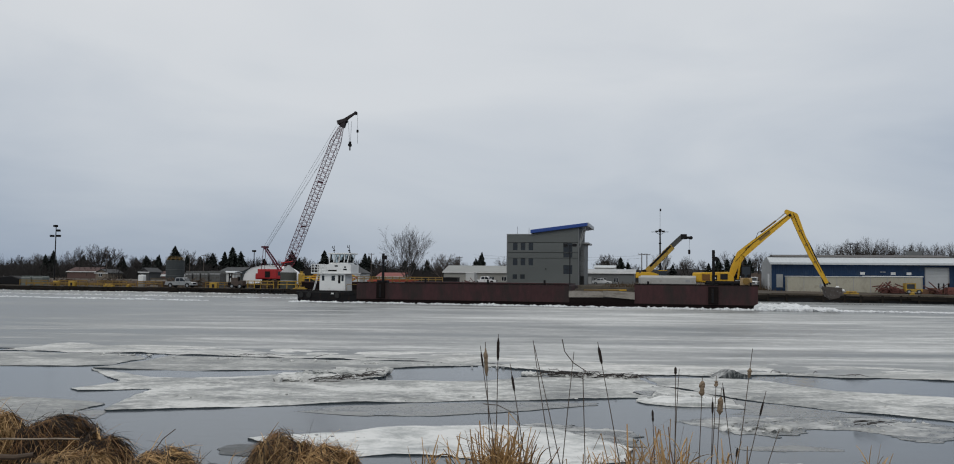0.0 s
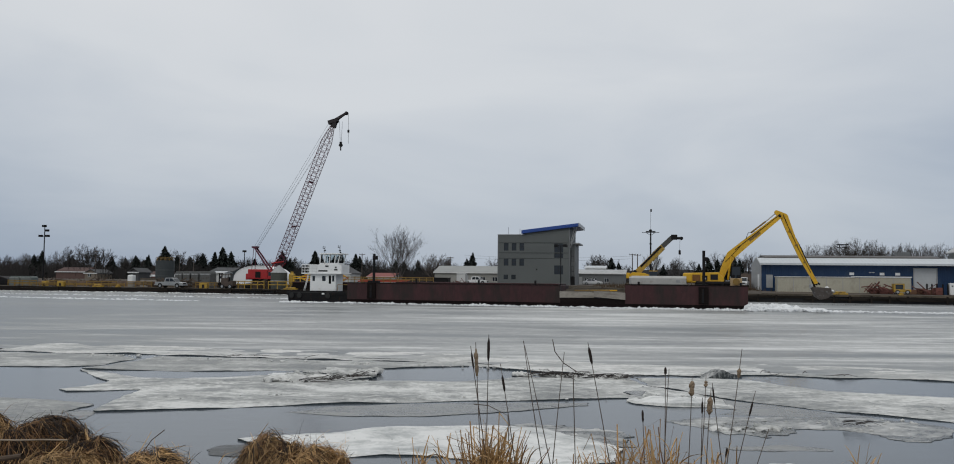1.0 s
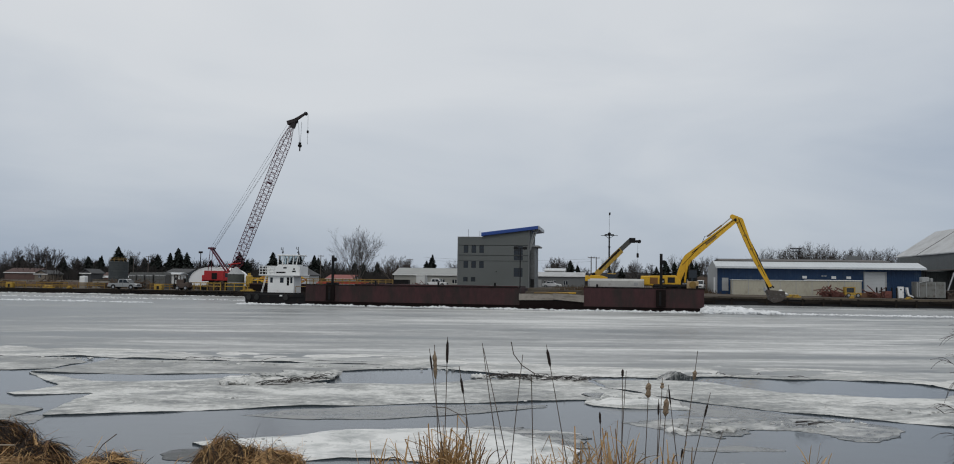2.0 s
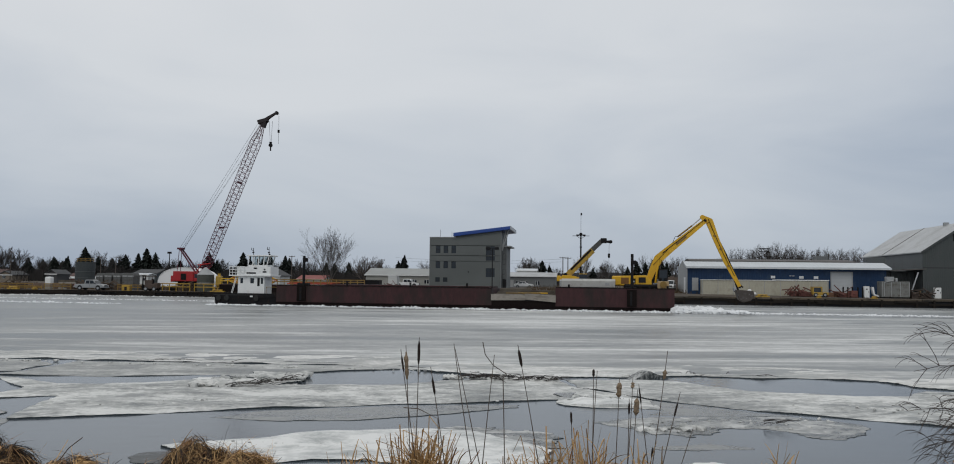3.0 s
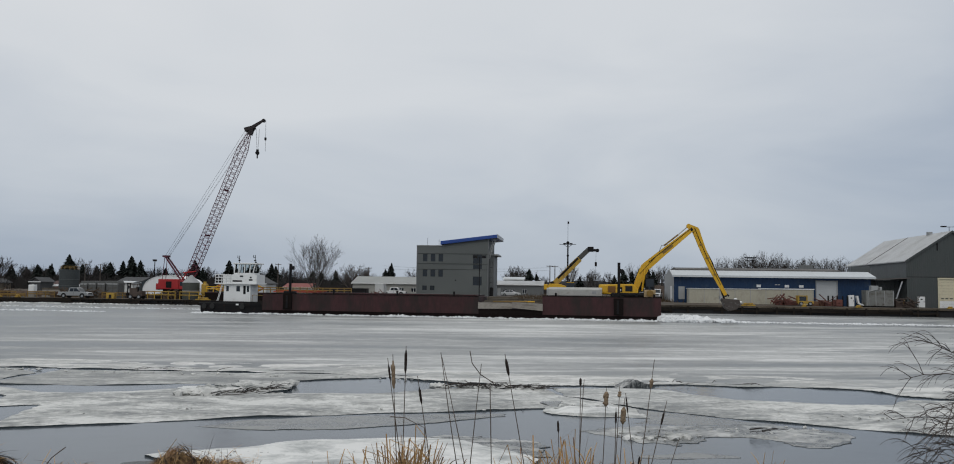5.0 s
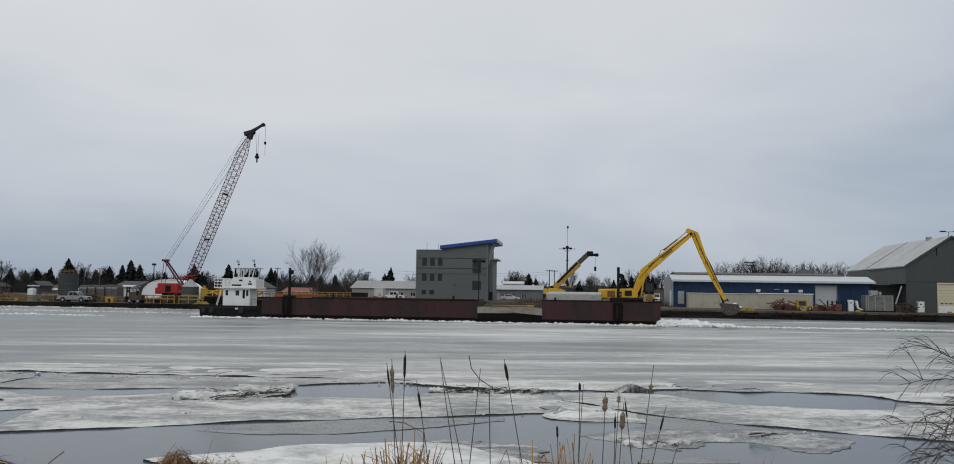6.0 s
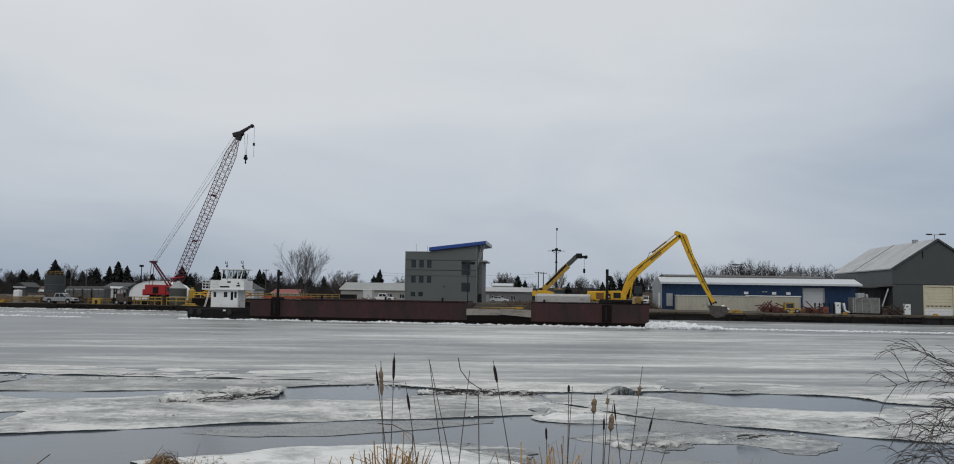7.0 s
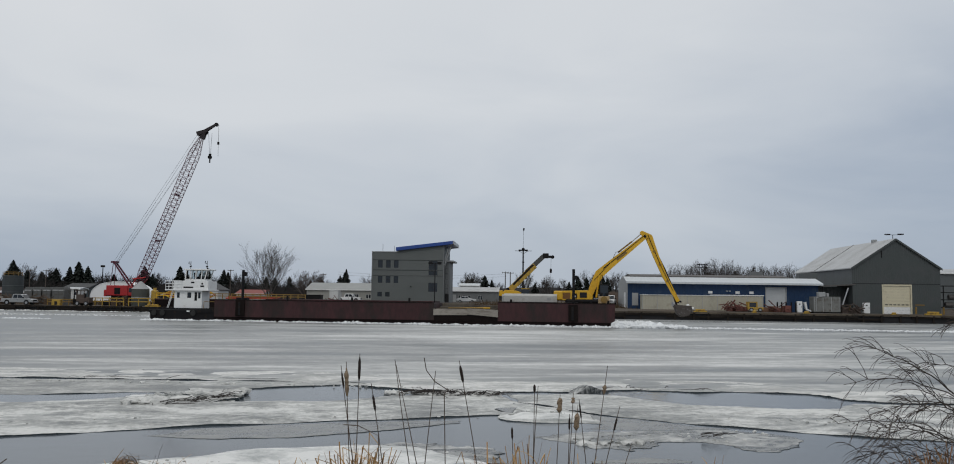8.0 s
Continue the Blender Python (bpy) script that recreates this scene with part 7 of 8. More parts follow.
def bare_tree(m, height, seed, label, width=0.8, stems=7, bole=0.2, angle=0.55, rad=0.16, minr=0.016, material=None, lift=0.5, levels=3, count=7):
    """A leafless tree: a bole, a spray of limbs and their twigs; width is the crown's share of the height."""
    r = random.Random(seed)
    t = thing("bare_tree", m, label, "tree", "trees behind the harbour")
    tr, tw = Soup(), Soup()
    base = Vector((0, 0, bole))
    if bole > 0.05:
        tr.path([Vector((0, 0, -0.03)), base * 0.5 + Vector((0.004, 0, 0)), base], rad / height * 1.6, rad / height * 1.1, 8)
    for k in range(stems):
        a = k * math.tau / stems + r.uniform(-0.4, 0.4)
        tilt = width * (0.08 + 0.77 * ((k * 0.618 + 0.1 * r.random()) % 1.0))
        d = Vector((math.cos(a) * tilt, math.sin(a) * tilt, 1)).normalized()
        sprout(tr, tw, r, base + Vector((math.cos(a), math.sin(a), 0)) * 0.012, d, (1 - bole) * r.uniform(0.68, 0.85), rad / height, 0, levels, angle, lift, minr / height, count)
    top = max(v.z for v in tw.v)
    for so in (tr, tw):
        so.v = [v * (height / top) for v in so.v]
    tr.part("trunk", material or M_BARK, t)
    tw.part("crown", material or M_BARK, t)
    return t


def spruce(m, height, seed, label):
    r = random.Random(seed)
    t = thing("spruce", m, label, "tree", "trees behind the harbour")
    tr, cr = Soup(), Soup()
    tr.tube(Vector((0, 0, -0.3)), Vector((0, 0, height)), 0.02 * height, 0.02, 6)
    n = int(height * 42)
    width = r.uniform(0.29, 0.42)
    lop = r.uniform(0, math.tau)
    for k in range(n):
        f = r.random() ** 0.8
        z = height * (0.08 + 0.92 * f)
        a = r.uniform(0, math.tau)
        ragged = 1 + 0.55 * noise.noise((math.cos(a) * 0.9, math.sin(a) * 0.9, z * 0.8 + seed * 7)) + 0.15 * math.cos(a - lop)
        reach = height * width * (1 - f) ** 0.75 * r.uniform(0.5, 1.2) * ragged + 0.12
        out = Vector((math.cos(a), math.sin(a), 0))
        side = Vector((-out.y, out.x, 0))
        p0 = Vector((0, 0, z))
        pts = [p0, p0 + out * reach * 0.55 + Vector((0, 0, -0.10 * reach)), p0 + out * reach + Vector((0, 0, -0.35 * reach))]
        w = 0.16 * height * (1 - f) * 0.55 + 0.14
        base = len(cr.v)
        cr.v += [pts[0], pts[1] - side * w, pts[1] + side * w, pts[2], pts[1] + Vector((0, 0, -w * 1.1))]
        cr.f += [(base, base + 1, base + 4), (base, base + 4, base + 2), (base + 1, base + 3, base + 4), (base + 4, base + 3, base + 2), (base, base + 2, base + 3, base + 1)]
    tr.part("trunk", M_BARK, t)
    cr.part("crown", M_SPRUCE, t)
    return t


def planted(s, d, turn=0.0):
    return on_quay(s, d, turn)


M_PALEBARK = mat("pale_grey_bark", (0.070, 0.062, 0.057), 0.9, 0, 0.3, 1, 12, 0.2, island=0.25)
bare_tree(planted(-29.4, 55), 14.9, 33, "large bare winter tree with a fan of pale stems", 1.16, 13, 0.05, 0.48, 0.10, 0.013, M_PALEBARK, 0.22, 3, 7)
bare_tree(planted(-27.0, 80), 8.4, 12, "round-crowned bare tree beside the low hall", 1.6, 8, 0.10, 0.6, 0.16, 0.016, None, 0.3)

CONIFERS = [(-188.0, 10.4), (-184.7, 11.8), (-147.1, 10.2), (-155.5, 8.0), (-135.8, 13.6), (-131.0, 10.2), (-141.9, 10.2), (-121.2, 10.9), (-116.6, 11.3), (-113.8, 13.0), (-110.6, 11.6), (-103.9, 7.4), (-91.7, 11.8), (-89.0, 9.2), (-80.0, 11.9),
            (-77.1, 9.2), (-73.0, 10.5), (-70.9, 11.5), (-65.5, 10.9), (-58.7, 6.9), (-37.3, 8.2), (-25.7, 11.5), (-27.7, 9.5), (45.1, 8.4), (47.8, 10.2), (50.5, 9.9), (52.8, 10.6), (55.3, 10.7), (57.1, 9.6), (18.5, 10.1), (20.8, 8.6)]
BARE_TREES = [(-185.7, 14.1), (-176.5, 15.1), (93.6, 17.3), (-171.0, 13.6), (84.0, 15.6), (110.5, 15.6), (-215.0, 7.9), (-208.2, 8.7), (-200.2, 10.2), (-190.7, 8.1), (-180.2, 11.0), (-160.8, 9.2), (-157.0, 10.4), (-139.1, 12.9), (-130.5, 11.5), (-107.9, 8.1), (-66.3, 6.7), (-35.7, 7.3), (10.9, 9.9), (13.9, 10.3),
              (22.8, 8.5), (39.0, 11.0), (52.5, 13.0), (60.9, 12.7), (79.0, 15.0), (88.5, 16.4), (91.0, 16.8), (98.4, 16.9), (101.5, 16.0), (104.5, 15.6), (107.0, 14.6), (115.4, 16.1), (119.8, 15.3), (124.0, 14.6)]
protos = [spruce(planted(*CONIFERS[k][:1], 125), CONIFERS[k][1] - land(0, 125), 50 + k, "dark green spruce in the tree belt") for k in range(5)]
for k, (s, top) in enumerate(CONIFERS[5:]):
    p = protos[k % 5]
    o = copy_thing(p, planted(s, 125, 70 * k))
    o.scale = [(top - land(s, 125)) / (CONIFERS[k % 5][1] - land(0, 125))] * 3
protos = [bare_tree(planted(BARE_TREES[k][0], 140), BARE_TREES[k][1] - land(0, 140), 80 + k, "bare grey-brown tree in the tree belt", (1.15, 1.3, 0.8, 1.0, 0.9, 1.2)[k], 6 + k % 3, (0.24, 0.22, 0.1, 0.2, 0.12, 0.2)[k], 0.6, 0.22, 0.016 if k in (2, 4, 5) else 0.024, M_PALEBARK if k in (2, 4, 5) else M_FARBARK, 0.3, 3, 7) for k in range(6)]
for k, (s, top) in enumerate(BARE_TREES[6:]):
    n = ((2, 4, 5) if s > 5 else (0, 1, 3))[k % 3]
    o = copy_thing(protos[n], planted(s, 140, 50 * k))
    o.scale = [(top - land(s, 140)) / (BARE_TREES[n][1] - land(0, 140))] * 3
r = random.Random(5)
for k in range(46):
    s = -250 + 9.6 * k + r.uniform(-4, 4)
    if s > 95:
        continue
    o = copy_thing(protos[k % 6], planted(s, r.uniform(165, 190), 37 * k))
    o.scale = [r.uniform(7.5, 10.5) / (BARE_TREES[k % 6][1] - land(0, 140))] * 3

conifer_protos = [o for o in bpy.data.objects if o.name.startswith("spruce") and o.parent is None][:5]
for k in range(34):
    s = r.uniform(-235, -55) if k < 26 else r.uniform(-20, 60)
    o = copy_thing(conifer_protos[k % 5], planted(s, r.uniform(150, 172), 61 * k))
    o.scale = [r.uniform(6.0, 9.5) / (CONIFERS[k % 5][1] - land(0, 125))] * 3

# brushwood belt in front of and between the trees
belt = Soup()
r = random.Random(21)
for k in range(24000):
    s = r.uniform(-330, 240)
    d = r.choice((118, 150, 175, 200)) + r.uniform(-8, 8)
    h = (3.0 + 3.0 * (0.5 + 0.5 * noise.noise((s * 0.045, d * 0.02, 2)))) * r.uniform(0.45, 0.95) * (0.88 + (d - 118) / 150)
    h *= (1 + 0.40 * (1 - smooth(-75, -45, s))) * (1 - 0.3 * smooth(-20, 10, s)) * (1 - 0.3 * smooth(35, 75, s))
    p = Vector((s, d, land(s, d) - 0.3))
    lean = Vector((r.gauss(0, 0.25), r.gauss(0, 0.1), 1)).normalized()
    w = r.uniform(0.08, 0.20)
    q = p + lean * h
    belt.ribbon([p, p + lean * h * 0.6, q], w * 1.5, 0.03, Vector((1, 0, 0)))
    for n in range(2):
        f = r.uniform(0.35, 0.85)
        a = p + lean * h * f
        b_ = a + Vector((r.uniform(-0.5, 0.5), 0, r.uniform(0.2, 0.6))).normalized() * h * 0.35
        belt.ribbon([a, b_], w, 0.03, Vector((0.8, 0, -0.3)))
o = new("brushwood", belt.mesh("brushwood", M_BRUSH))
o.matrix_world = QUAY
tagged(o, "tangled leafless brushwood along the far tree belt", "brushwood", kind="stuff")
hills = bmesh.new()
pr = [hills.verts.new((s, 420, land(s, 400) - 1 + 7 + 2.5 * noise.noise((s * 0.012, 7, 0)) + 1.2 * noise.noise((s * 0.09, 3, 0)))) for s in range(-1500, 1501, 6)]
lo = [hills.verts.new((v.co.x, 415, 0)) for v in pr]
hi2 = [hills.verts.new((v.co.x, 520, v.co.z)) for v in pr]
for k in range(len(pr) - 1):
    hills.faces.new((lo[k], lo[k + 1], pr[k + 1], pr[k]))
    hills.faces.new((pr[k], pr[k + 1], hi2[k + 1], hi2[k]))
solo("far_woods", hills, mat("distant_wood_mass", (0.04, 0.04, 0.042), 0.95, 0, 0.35, 0.08, 0.8, 0.3), QUAY, "low dark wooded rise on the horizon", "far woods", kind="stuff")

# dead grass along the yard's back edge
gr = Soup()
for k in range(9000):
    s, d = r.uniform(-130, 60), r.uniform(13, 34)
    if -60 < s < -46 and d > 28 or s > -20 and d > 12 and s < 20:
        continue
    h = r.uniform(0.3, 1.0)
    p = Vector((s, d, land(s, d) - 0.05))
    gr.ribbon([p, p + Vector((r.gauss(0, 0.2), r.gauss(0, 0.1), h))], 0.12, 0.02, Vector((1, 0, 0)))
o = new("dead_grass", gr.mesh("dead_grass", M_DEADGRASS))
o.matrix_world = QUAY
tagged(o, "tall dead grass on the waste ground behind the quay", "grass", kind="stuff")


# ---- broken ice ----
def rubble(name, rows, label, material, seed):
    """Many small angular lumps. rows: count, and a function giving place and size."""
    r = random.Random(seed)
    so = Soup()
    ico = bmesh.new()
    bmesh.ops.create_icosphere(ico, subdivisions=1, radius=1)
    ico.verts.ensure_lookup_table()
    base_v = [v.co.copy() for v in ico.verts]
    base_f = [tuple(v.index for v in f.verts) for f in ico.faces]
    ico.free()
    for count, place in rows:
        for k in range(count):
            x, y, z, size = place(r)
            n = len(so.v)
            sx, sy, sz = size * r.uniform(0.6, 1.6), size * r.uniform(0.6, 1.4), size * r.uniform(0.35, 0.9)
            turn = r.uniform(0, math.tau)
            c, s_ = math.cos(turn), math.sin(turn)
            for v in base_v:
                q = v * r.uniform(0.75, 1.2)
                so.v.append(Vector((x + (q.x * c - q.y * s_) * sx, y + (q.x * s_ + q.y * c) * sy, z + q.z * sz)))
            so.f += [tuple(i + n for i in f) for f in base_f]
    o = new(name, so.mesh(name, material))
    return tagged(o, label, "broken ice", kind="stuff")


def along(p, q, spread, size, lift=0.05):
    def place(r):
        f = r.random()
        n = abs(noise.noise((f * 14, p[0], 0))) + 0.35
        return p[0] + (q[0] - p[0]) * f, p[1] + (q[1] - p[1]) * f + r.uniform(-spread, spread) * n, lift, size * r.uniform(0.3, 1.1) * (0.6 + 0.8 * n)
    return place


o = rubble("ice_rubble", [(900, along((-33, -0.6), (24, -0.6), 0.8, 0.26)), (600, along((24.3, -0.8), (32.5, 0.4), 1.6, 0.40, 0.15)), (360, along((24.6, 0.3), (28.5, 0.9), 1.2, 0.50, 0.36)),
                         (1000, along((32, 0.2), (70, 2.2), 0.9, 0.24, 0.06))], "white broken ice pushed up along the barge", M_BRASH, 3)
o.matrix_world = Matrix.Translation((0, 0, WATER)) @ BARGE
o = rubble("ice_rubble", [(1200, along((-120, -3.0), (-32, -4.0), 2.4, 0.18)), (2600, along((-130, -16), (-30, -22), 14.0, 0.12, 0.02))], "grey-white brash ice in front of the quay", M_CRUST, 6)
o.matrix_world = Matrix.Translation((0, 0, WATER)) @ QUAY
o = rubble("ice_rubble", [(1500, along((-130, -36), (-26, -44), 2.2, 0.17, 0.04)), (700, along((-120, -2.5), (-32, -3.0), 1.0, 0.20, 0.04)), (500, along((-90, -22), (-20, -26), 2.5, 0.15, 0.03))], "thin white ridges of broken ice on the lake", M_BRASH, 16)
o.matrix_world = Matrix.Translation((0, 0, WATER)) @ QUAY
o = rubble("ice_rubble", [(90, along((-14, 31.9), (8, 26.9), 0.35, 0.07, 0.05)), (60, along((4.9, 17.8), (9.6, 18.2), 1.1, 0.05, 0.02)), (22, along((5.0, 17.3), (6.4, 17.5), 0.25, 0.13, 0.03)), (260, along((-5.6, 24.6), (-2.8, 26.4), 1.0, 0.15, 0.10)),
                         (120, along((1.4, 26.6), (4.8, 25.7), 0.3, 0.12, 0.06)), (30, along((4.3, 21.6), (5.6, 21.5), 0.25, 0.15, 0.06)), (50, along((-7, 20.8), (6, 22.2), 0.9, 0.035, 0.05)), (60, along((9, 20.9), (16, 18.3), 0.9, 0.04, 0.05)), (30, along((-3.4, 15.6), (2.2, 16.2), 0.9, 0.035, 0.06))],
           "small lumps of ice and crusted snow on the floes", M_CRUST, 9)
o.matrix_world = Matrix.Translation((0, 0, WATER)) @ Matrix.Diagonal((SPREAD, SPREAD, 1, 1))


# a lead of refrozen dark water along the quay
r = random.Random(17)
lead = [Vector((s_, -0.5, 0)) for s_ in range(150, 30, -12)] + [Vector((s_, -13 + 0.03 * (s_ - 38) + r.uniform(-1.2, 1.2), 0)) for s_ in range(36, 151, 4)]
ob = solo("refrozen_lead", sheet(lead, 0.037, 0.0), M_LEAD, Matrix.Translation((0, 0, WATER)) @ QUAY, "grey refrozen water along the foot of the quay", "ice sheet", kind="structure")
ob.data.materials.append(M_LEAD)


def twig_raft(x0, x1, y0, y1, count, seed, label):
    r = random.Random(seed)
    t = thing("driftwood", pose((x0 + x1) / 2 * SPREAD, (y0 + y1) / 2 * SPREAD, WATER + 0.06), label, "driftwood")
    so = Soup()
    for k in range(count):
        f = r.random()
        p = Vector(((f - 0.5) * (x1 - x0), (f - 0.5) * (y1 - y0) + r.uniform(-0.25, 0.25), r.uniform(0, 0.10)))
        a = r.gauss(0, 0.8)
        l = r.uniform(0.15, 0.9)
        q = p + Vector((math.cos(a), math.sin(a) * 0.6, r.uniform(-0.05, 0.12))).normalized() * l
        m = (p + q) / 2 + Vector((0, r.uniform(-0.1, 0.1), r.uniform(0, 0.07)))
        w = r.uniform(0.005, 0.016)
        so.tube(p, m, w, w * 0.8, 4)
        so.tube(m, q, w * 0.8, w * 0.4, 4)
    so.part("brush", M_TWIG, t, kind="stuff")
    return t


bm = bmesh.new()
prism(bm, [(-0.70, -0.03), (-0.52, 0.05), (-0.12, 0.24), (0.02, 0.25), (0.30, 0.13), (0.72, 0.03), (0.76, -0.03)], 0, 0.5)
bmesh.ops.subdivide_edges(bm, edges=bm.edges[:], cuts=3, use_grid_fill=True)
for v in bm.verts:
    v.co += Vector((noise.noise(v.co * 5), noise.noise(v.co * 5 + Vector((9, 0, 0))), noise.noise(v.co * 5 + Vector((0, 9, 0))))) * 0.03
solo("ice_hummock", bm, M_SLUSH, pose(7.95 * SPREAD, 26.5 * SPREAD, WATER + 0.03, 0, 0, 20), "grey-white slab of ice tipped up at the ice edge", "ice block")
twig_raft(1.5, 4.9, 26.5, 25.5, 150, 3, "dark tangle of branches frozen on the ice edge")
twig_raft(-5.0, -2.9, 23.6, 25.8, 55, 4, "dark sticks scattered over broken ice")
twig_raft(8.4, 12.0, 27.2, 26.7, 12, 5, "thin line of dark drift sticks on the ice")
twig_raft(7.6, 8.2, 17.6, 17.6, 8, 6, "dark wet sticks on a slush pan")
twig_raft(-9.5, -5.5, 31.6, 31.0, 10, 8, "dark sticks along the ice edge")


# ---- the near bank: clumps, reeds, bush ----
def blade(so, r, p, d, length, w, droop, steps=4):
    side = Vector((r.gauss(0, 1), r.gauss(0, 0.5), 0.2)).normalized()
    pts = [p]
    for k in range(steps):
        d = (d + Vector((0, 0, -droop / steps)) + rand_dir(r) * 0.10).normalized()
        pts.append(pts[-1] + d * length / steps)
    so.ribbon(pts, w, w * 0.35, side)


M_STRAWBROWN = mat("old_brown_straw", (0.19, 0.100, 0.040), 0.85, 0, 0.3, 2, 30, 0, island=0.6)
# dark brown leaves; shade in the clumps' gaps is put into this colour too
M_STRAWDARK = mat("dark_straw_with_painted_shade", (0.026, 0.0155, 0.009), 0.85, 0, 0.35, 2, 30, 0, island=0.5)


def straw_clump(x, y, z, rx, ry, h, seed, blades, label, pale=0.45, dark=0.2, lean=0.0):
    """A soil lump under a tangle of flat dead leaves that lie across one another in wisps."""
    r = random.Random(seed)
    t = thing("grass_clump", pose(x, y, z), label, "grass clump", "clumps on the bank")
    bm = bmesh.new()
    bmesh.ops.create_icosphere(bm, subdivisions=4, radius=1)
    shape = lambda c: 0.90 + 0.40 * noise.noise(c * 1.7 + Vector((seed * 3.1, 0, 0))) + 0.22 * noise.noise(c * 4.6 + Vector((seed, 0, 0)))

    def at(c):
        n = shape(c)
        return Vector((c.x * rx * n, c.y * ry * n, math.copysign(abs(c.z) ** 0.5, c.z) * h * min(n, 1.05)))

    def surf(a, e):
        return at(Vector((math.cos(a) * math.cos(e), math.sin(a) * math.cos(e), math.sin(e))))

    for v in bm.verts:
        v.co = at(v.co) * 0.90
    part("soil", bm, M_SOIL, t, "dark wet peaty soil")
    heaps = [Soup(), Soup(), Soup()]
    for wisp in range(blades // 3):
        a, e = r.uniform(math.pi * 0.9, math.tau + 0.3), r.uniform(0.02, 1.5)
        out = Vector((math.cos(a), math.sin(a), 0))
        tangent = Vector((-out.y, out.x, 0))
        d = (tangent * r.gauss(lean, 0.7) + (out * math.sin(e) - Vector((0, 0, math.cos(e)))) * r.gauss(0.35, 0.6)).normalized()
        u = r.random()
        so = heaps[0 if u < pale else 2 if u > 1 - dark else 1]
        for k in range(r.randint(4, 14)):
            p = surf(a + r.gauss(0, 0.10), min(1.55, max(0, e + r.gauss(0, 0.10)))) * r.uniform(0.97, 1.05)
            blade(so, r, p, (d + rand_dir(r) * 0.12).normalized(), r.uniform(0.10, 0.34), r.uniform(0.004, 0.010), r.uniform(0.3, 1.7), 6)
    for k in range(blades // 45):
        p = surf(r.uniform(0, math.tau), r.uniform(0.6, 1.5))
        blade(heaps[k % 2], r, p, Vector((r.gauss(0, 0.8), r.gauss(0, 0.3), 1)).normalized(), r.choice((0.05, 0.08, 0.12, 0.20)) * r.uniform(0.8, 1.3), 0.008, r.uniform(0.8, 4.0), 6)
    heaps[0].part("straw", M_STRAW, t, "matted yellow-brown dead leaves", "stuff")
    heaps[1].part("old_straw", M_STRAWBROWN, t, kind="stuff")
    heaps[2].part("wet_straw", M_STRAWDARK, t, kind="stuff")


straw_clump(-3.98, 7.0, 1.42, 0.30, 0.35, 0.44, 2, 1700, "tall tuft of orange-brown matted straw on the bank", 0.55, 0.12, -0.3)
straw_clump(-4.75, 7.0, 1.32, 0.55, 0.4, 0.50, 7, 1800, "matted straw clump on the bank", 0.4, 0.25)
straw_clump(-3.46, 7.1, 1.36, 0.36, 0.35, 0.44, 1, 1700, "dark sodden hummock of matted dead reeds", 0.05, 0.66, 0.5)
straw_clump(-3.04, 7.0, 1.28, 0.25, 0.3, 0.42, 3, 1500, "dark clump of dead reed stubs on the bank", 0.18, 0.58)
straw_clump(-3.05, 6.6, 1.30, 0.46, 0.25, 0.33, 6, 1900, "trampled pale straw mat on the bank", 0.66, 0.16, 0.4)
# the large dark share paints in the shadow around the logs
straw_clump(-3.75, 6.5, 1.16, 0.55, 0.25, 0.32, 9, 1300, "low mat of dead reeds over a log, coloured dark for shade", 0.07, 0.72, 0.8)
straw_clump(-2.52, 7.0, 1.20, 0.25, 0.3, 0.37, 4, 1300, "low yellowed grass tuft at the water's edge", 0.42, 0.36, 0.6)
straw_clump(-2.12, 7.0, 1.10, 0.34, 0.25, 0.34, 10, 700, "dark wet root mat at the water's edge", 0.06, 0.7, 0.8)
straw_clump(-1.57, 7.0, 1.22, 0.26, 0.32, 0.50, 5, 2000, "rounded clump of dead yellow reeds at the water's edge", 0.42, 0.34, 0.3)
straw_clump(-1.24, 6.95, 1.20, 0.26, 0.32, 0.46, 8, 2000, "rounded clump of drooping dead reeds at the water's edge", 0.42, 0.34, 0.3)


def fallen_branch(p, q, rad, sag, material, label, seed):
    r = random.Random(seed)
    t = thing("fallen_branch", Matrix.Translation(p), label, "branch", "wood on the bank")
    d = Vector(q) - Vector(p)
    so = Soup()
    so.path([d * (k / 9) + Vector((0, 0, sag * math.sin(k / 9 * math.pi))) + rand_dir(r) * rad * 0.5 for k in range(10)], rad, rad * 0.55, 8)
    so.part("wood", material, t)


M_PALEWOOD = mat("peeled_grey_branch", (0.27, 0.22, 0.165), 0.8, 0, 0.3, 6, 40, 0.3, (0.14, 0.10, 0.07), 0.3, (0.3, 1, 1))
M_LOG = mat("rotten_dark_log", (0.075, 0.052, 0.036), 0.9, 0, 0.4, 5, 30, 0.4, (0.03, 0.02, 0.015), 0.4, (0.3, 1, 1))
fallen_branch((-4.6, 6.42, 1.66), (-2.95, 6.40, 1.775), 0.010, 0.035, M_PALEWOOD, "pale peeled branch lying across the clumps", 1)
fallen_branch((-4.6, 6.38, 1.60), (-3.25, 6.36, 1.655), 0.034, 0.01, M_LOG, "rotten dark log lying on the bank", 2)
fallen_branch((-4.6, 6.34, 1.50), (-3.1, 6.34, 1.60), 0.020, 0.01, M_LOG, "thin dark branch lying on the bank", 3)


M_RUSSET = mat("russet_reed_leaf", (0.20, 0.095, 0.035), 0.8, 0, 0.3, 2, 30, 0, island=0.6)


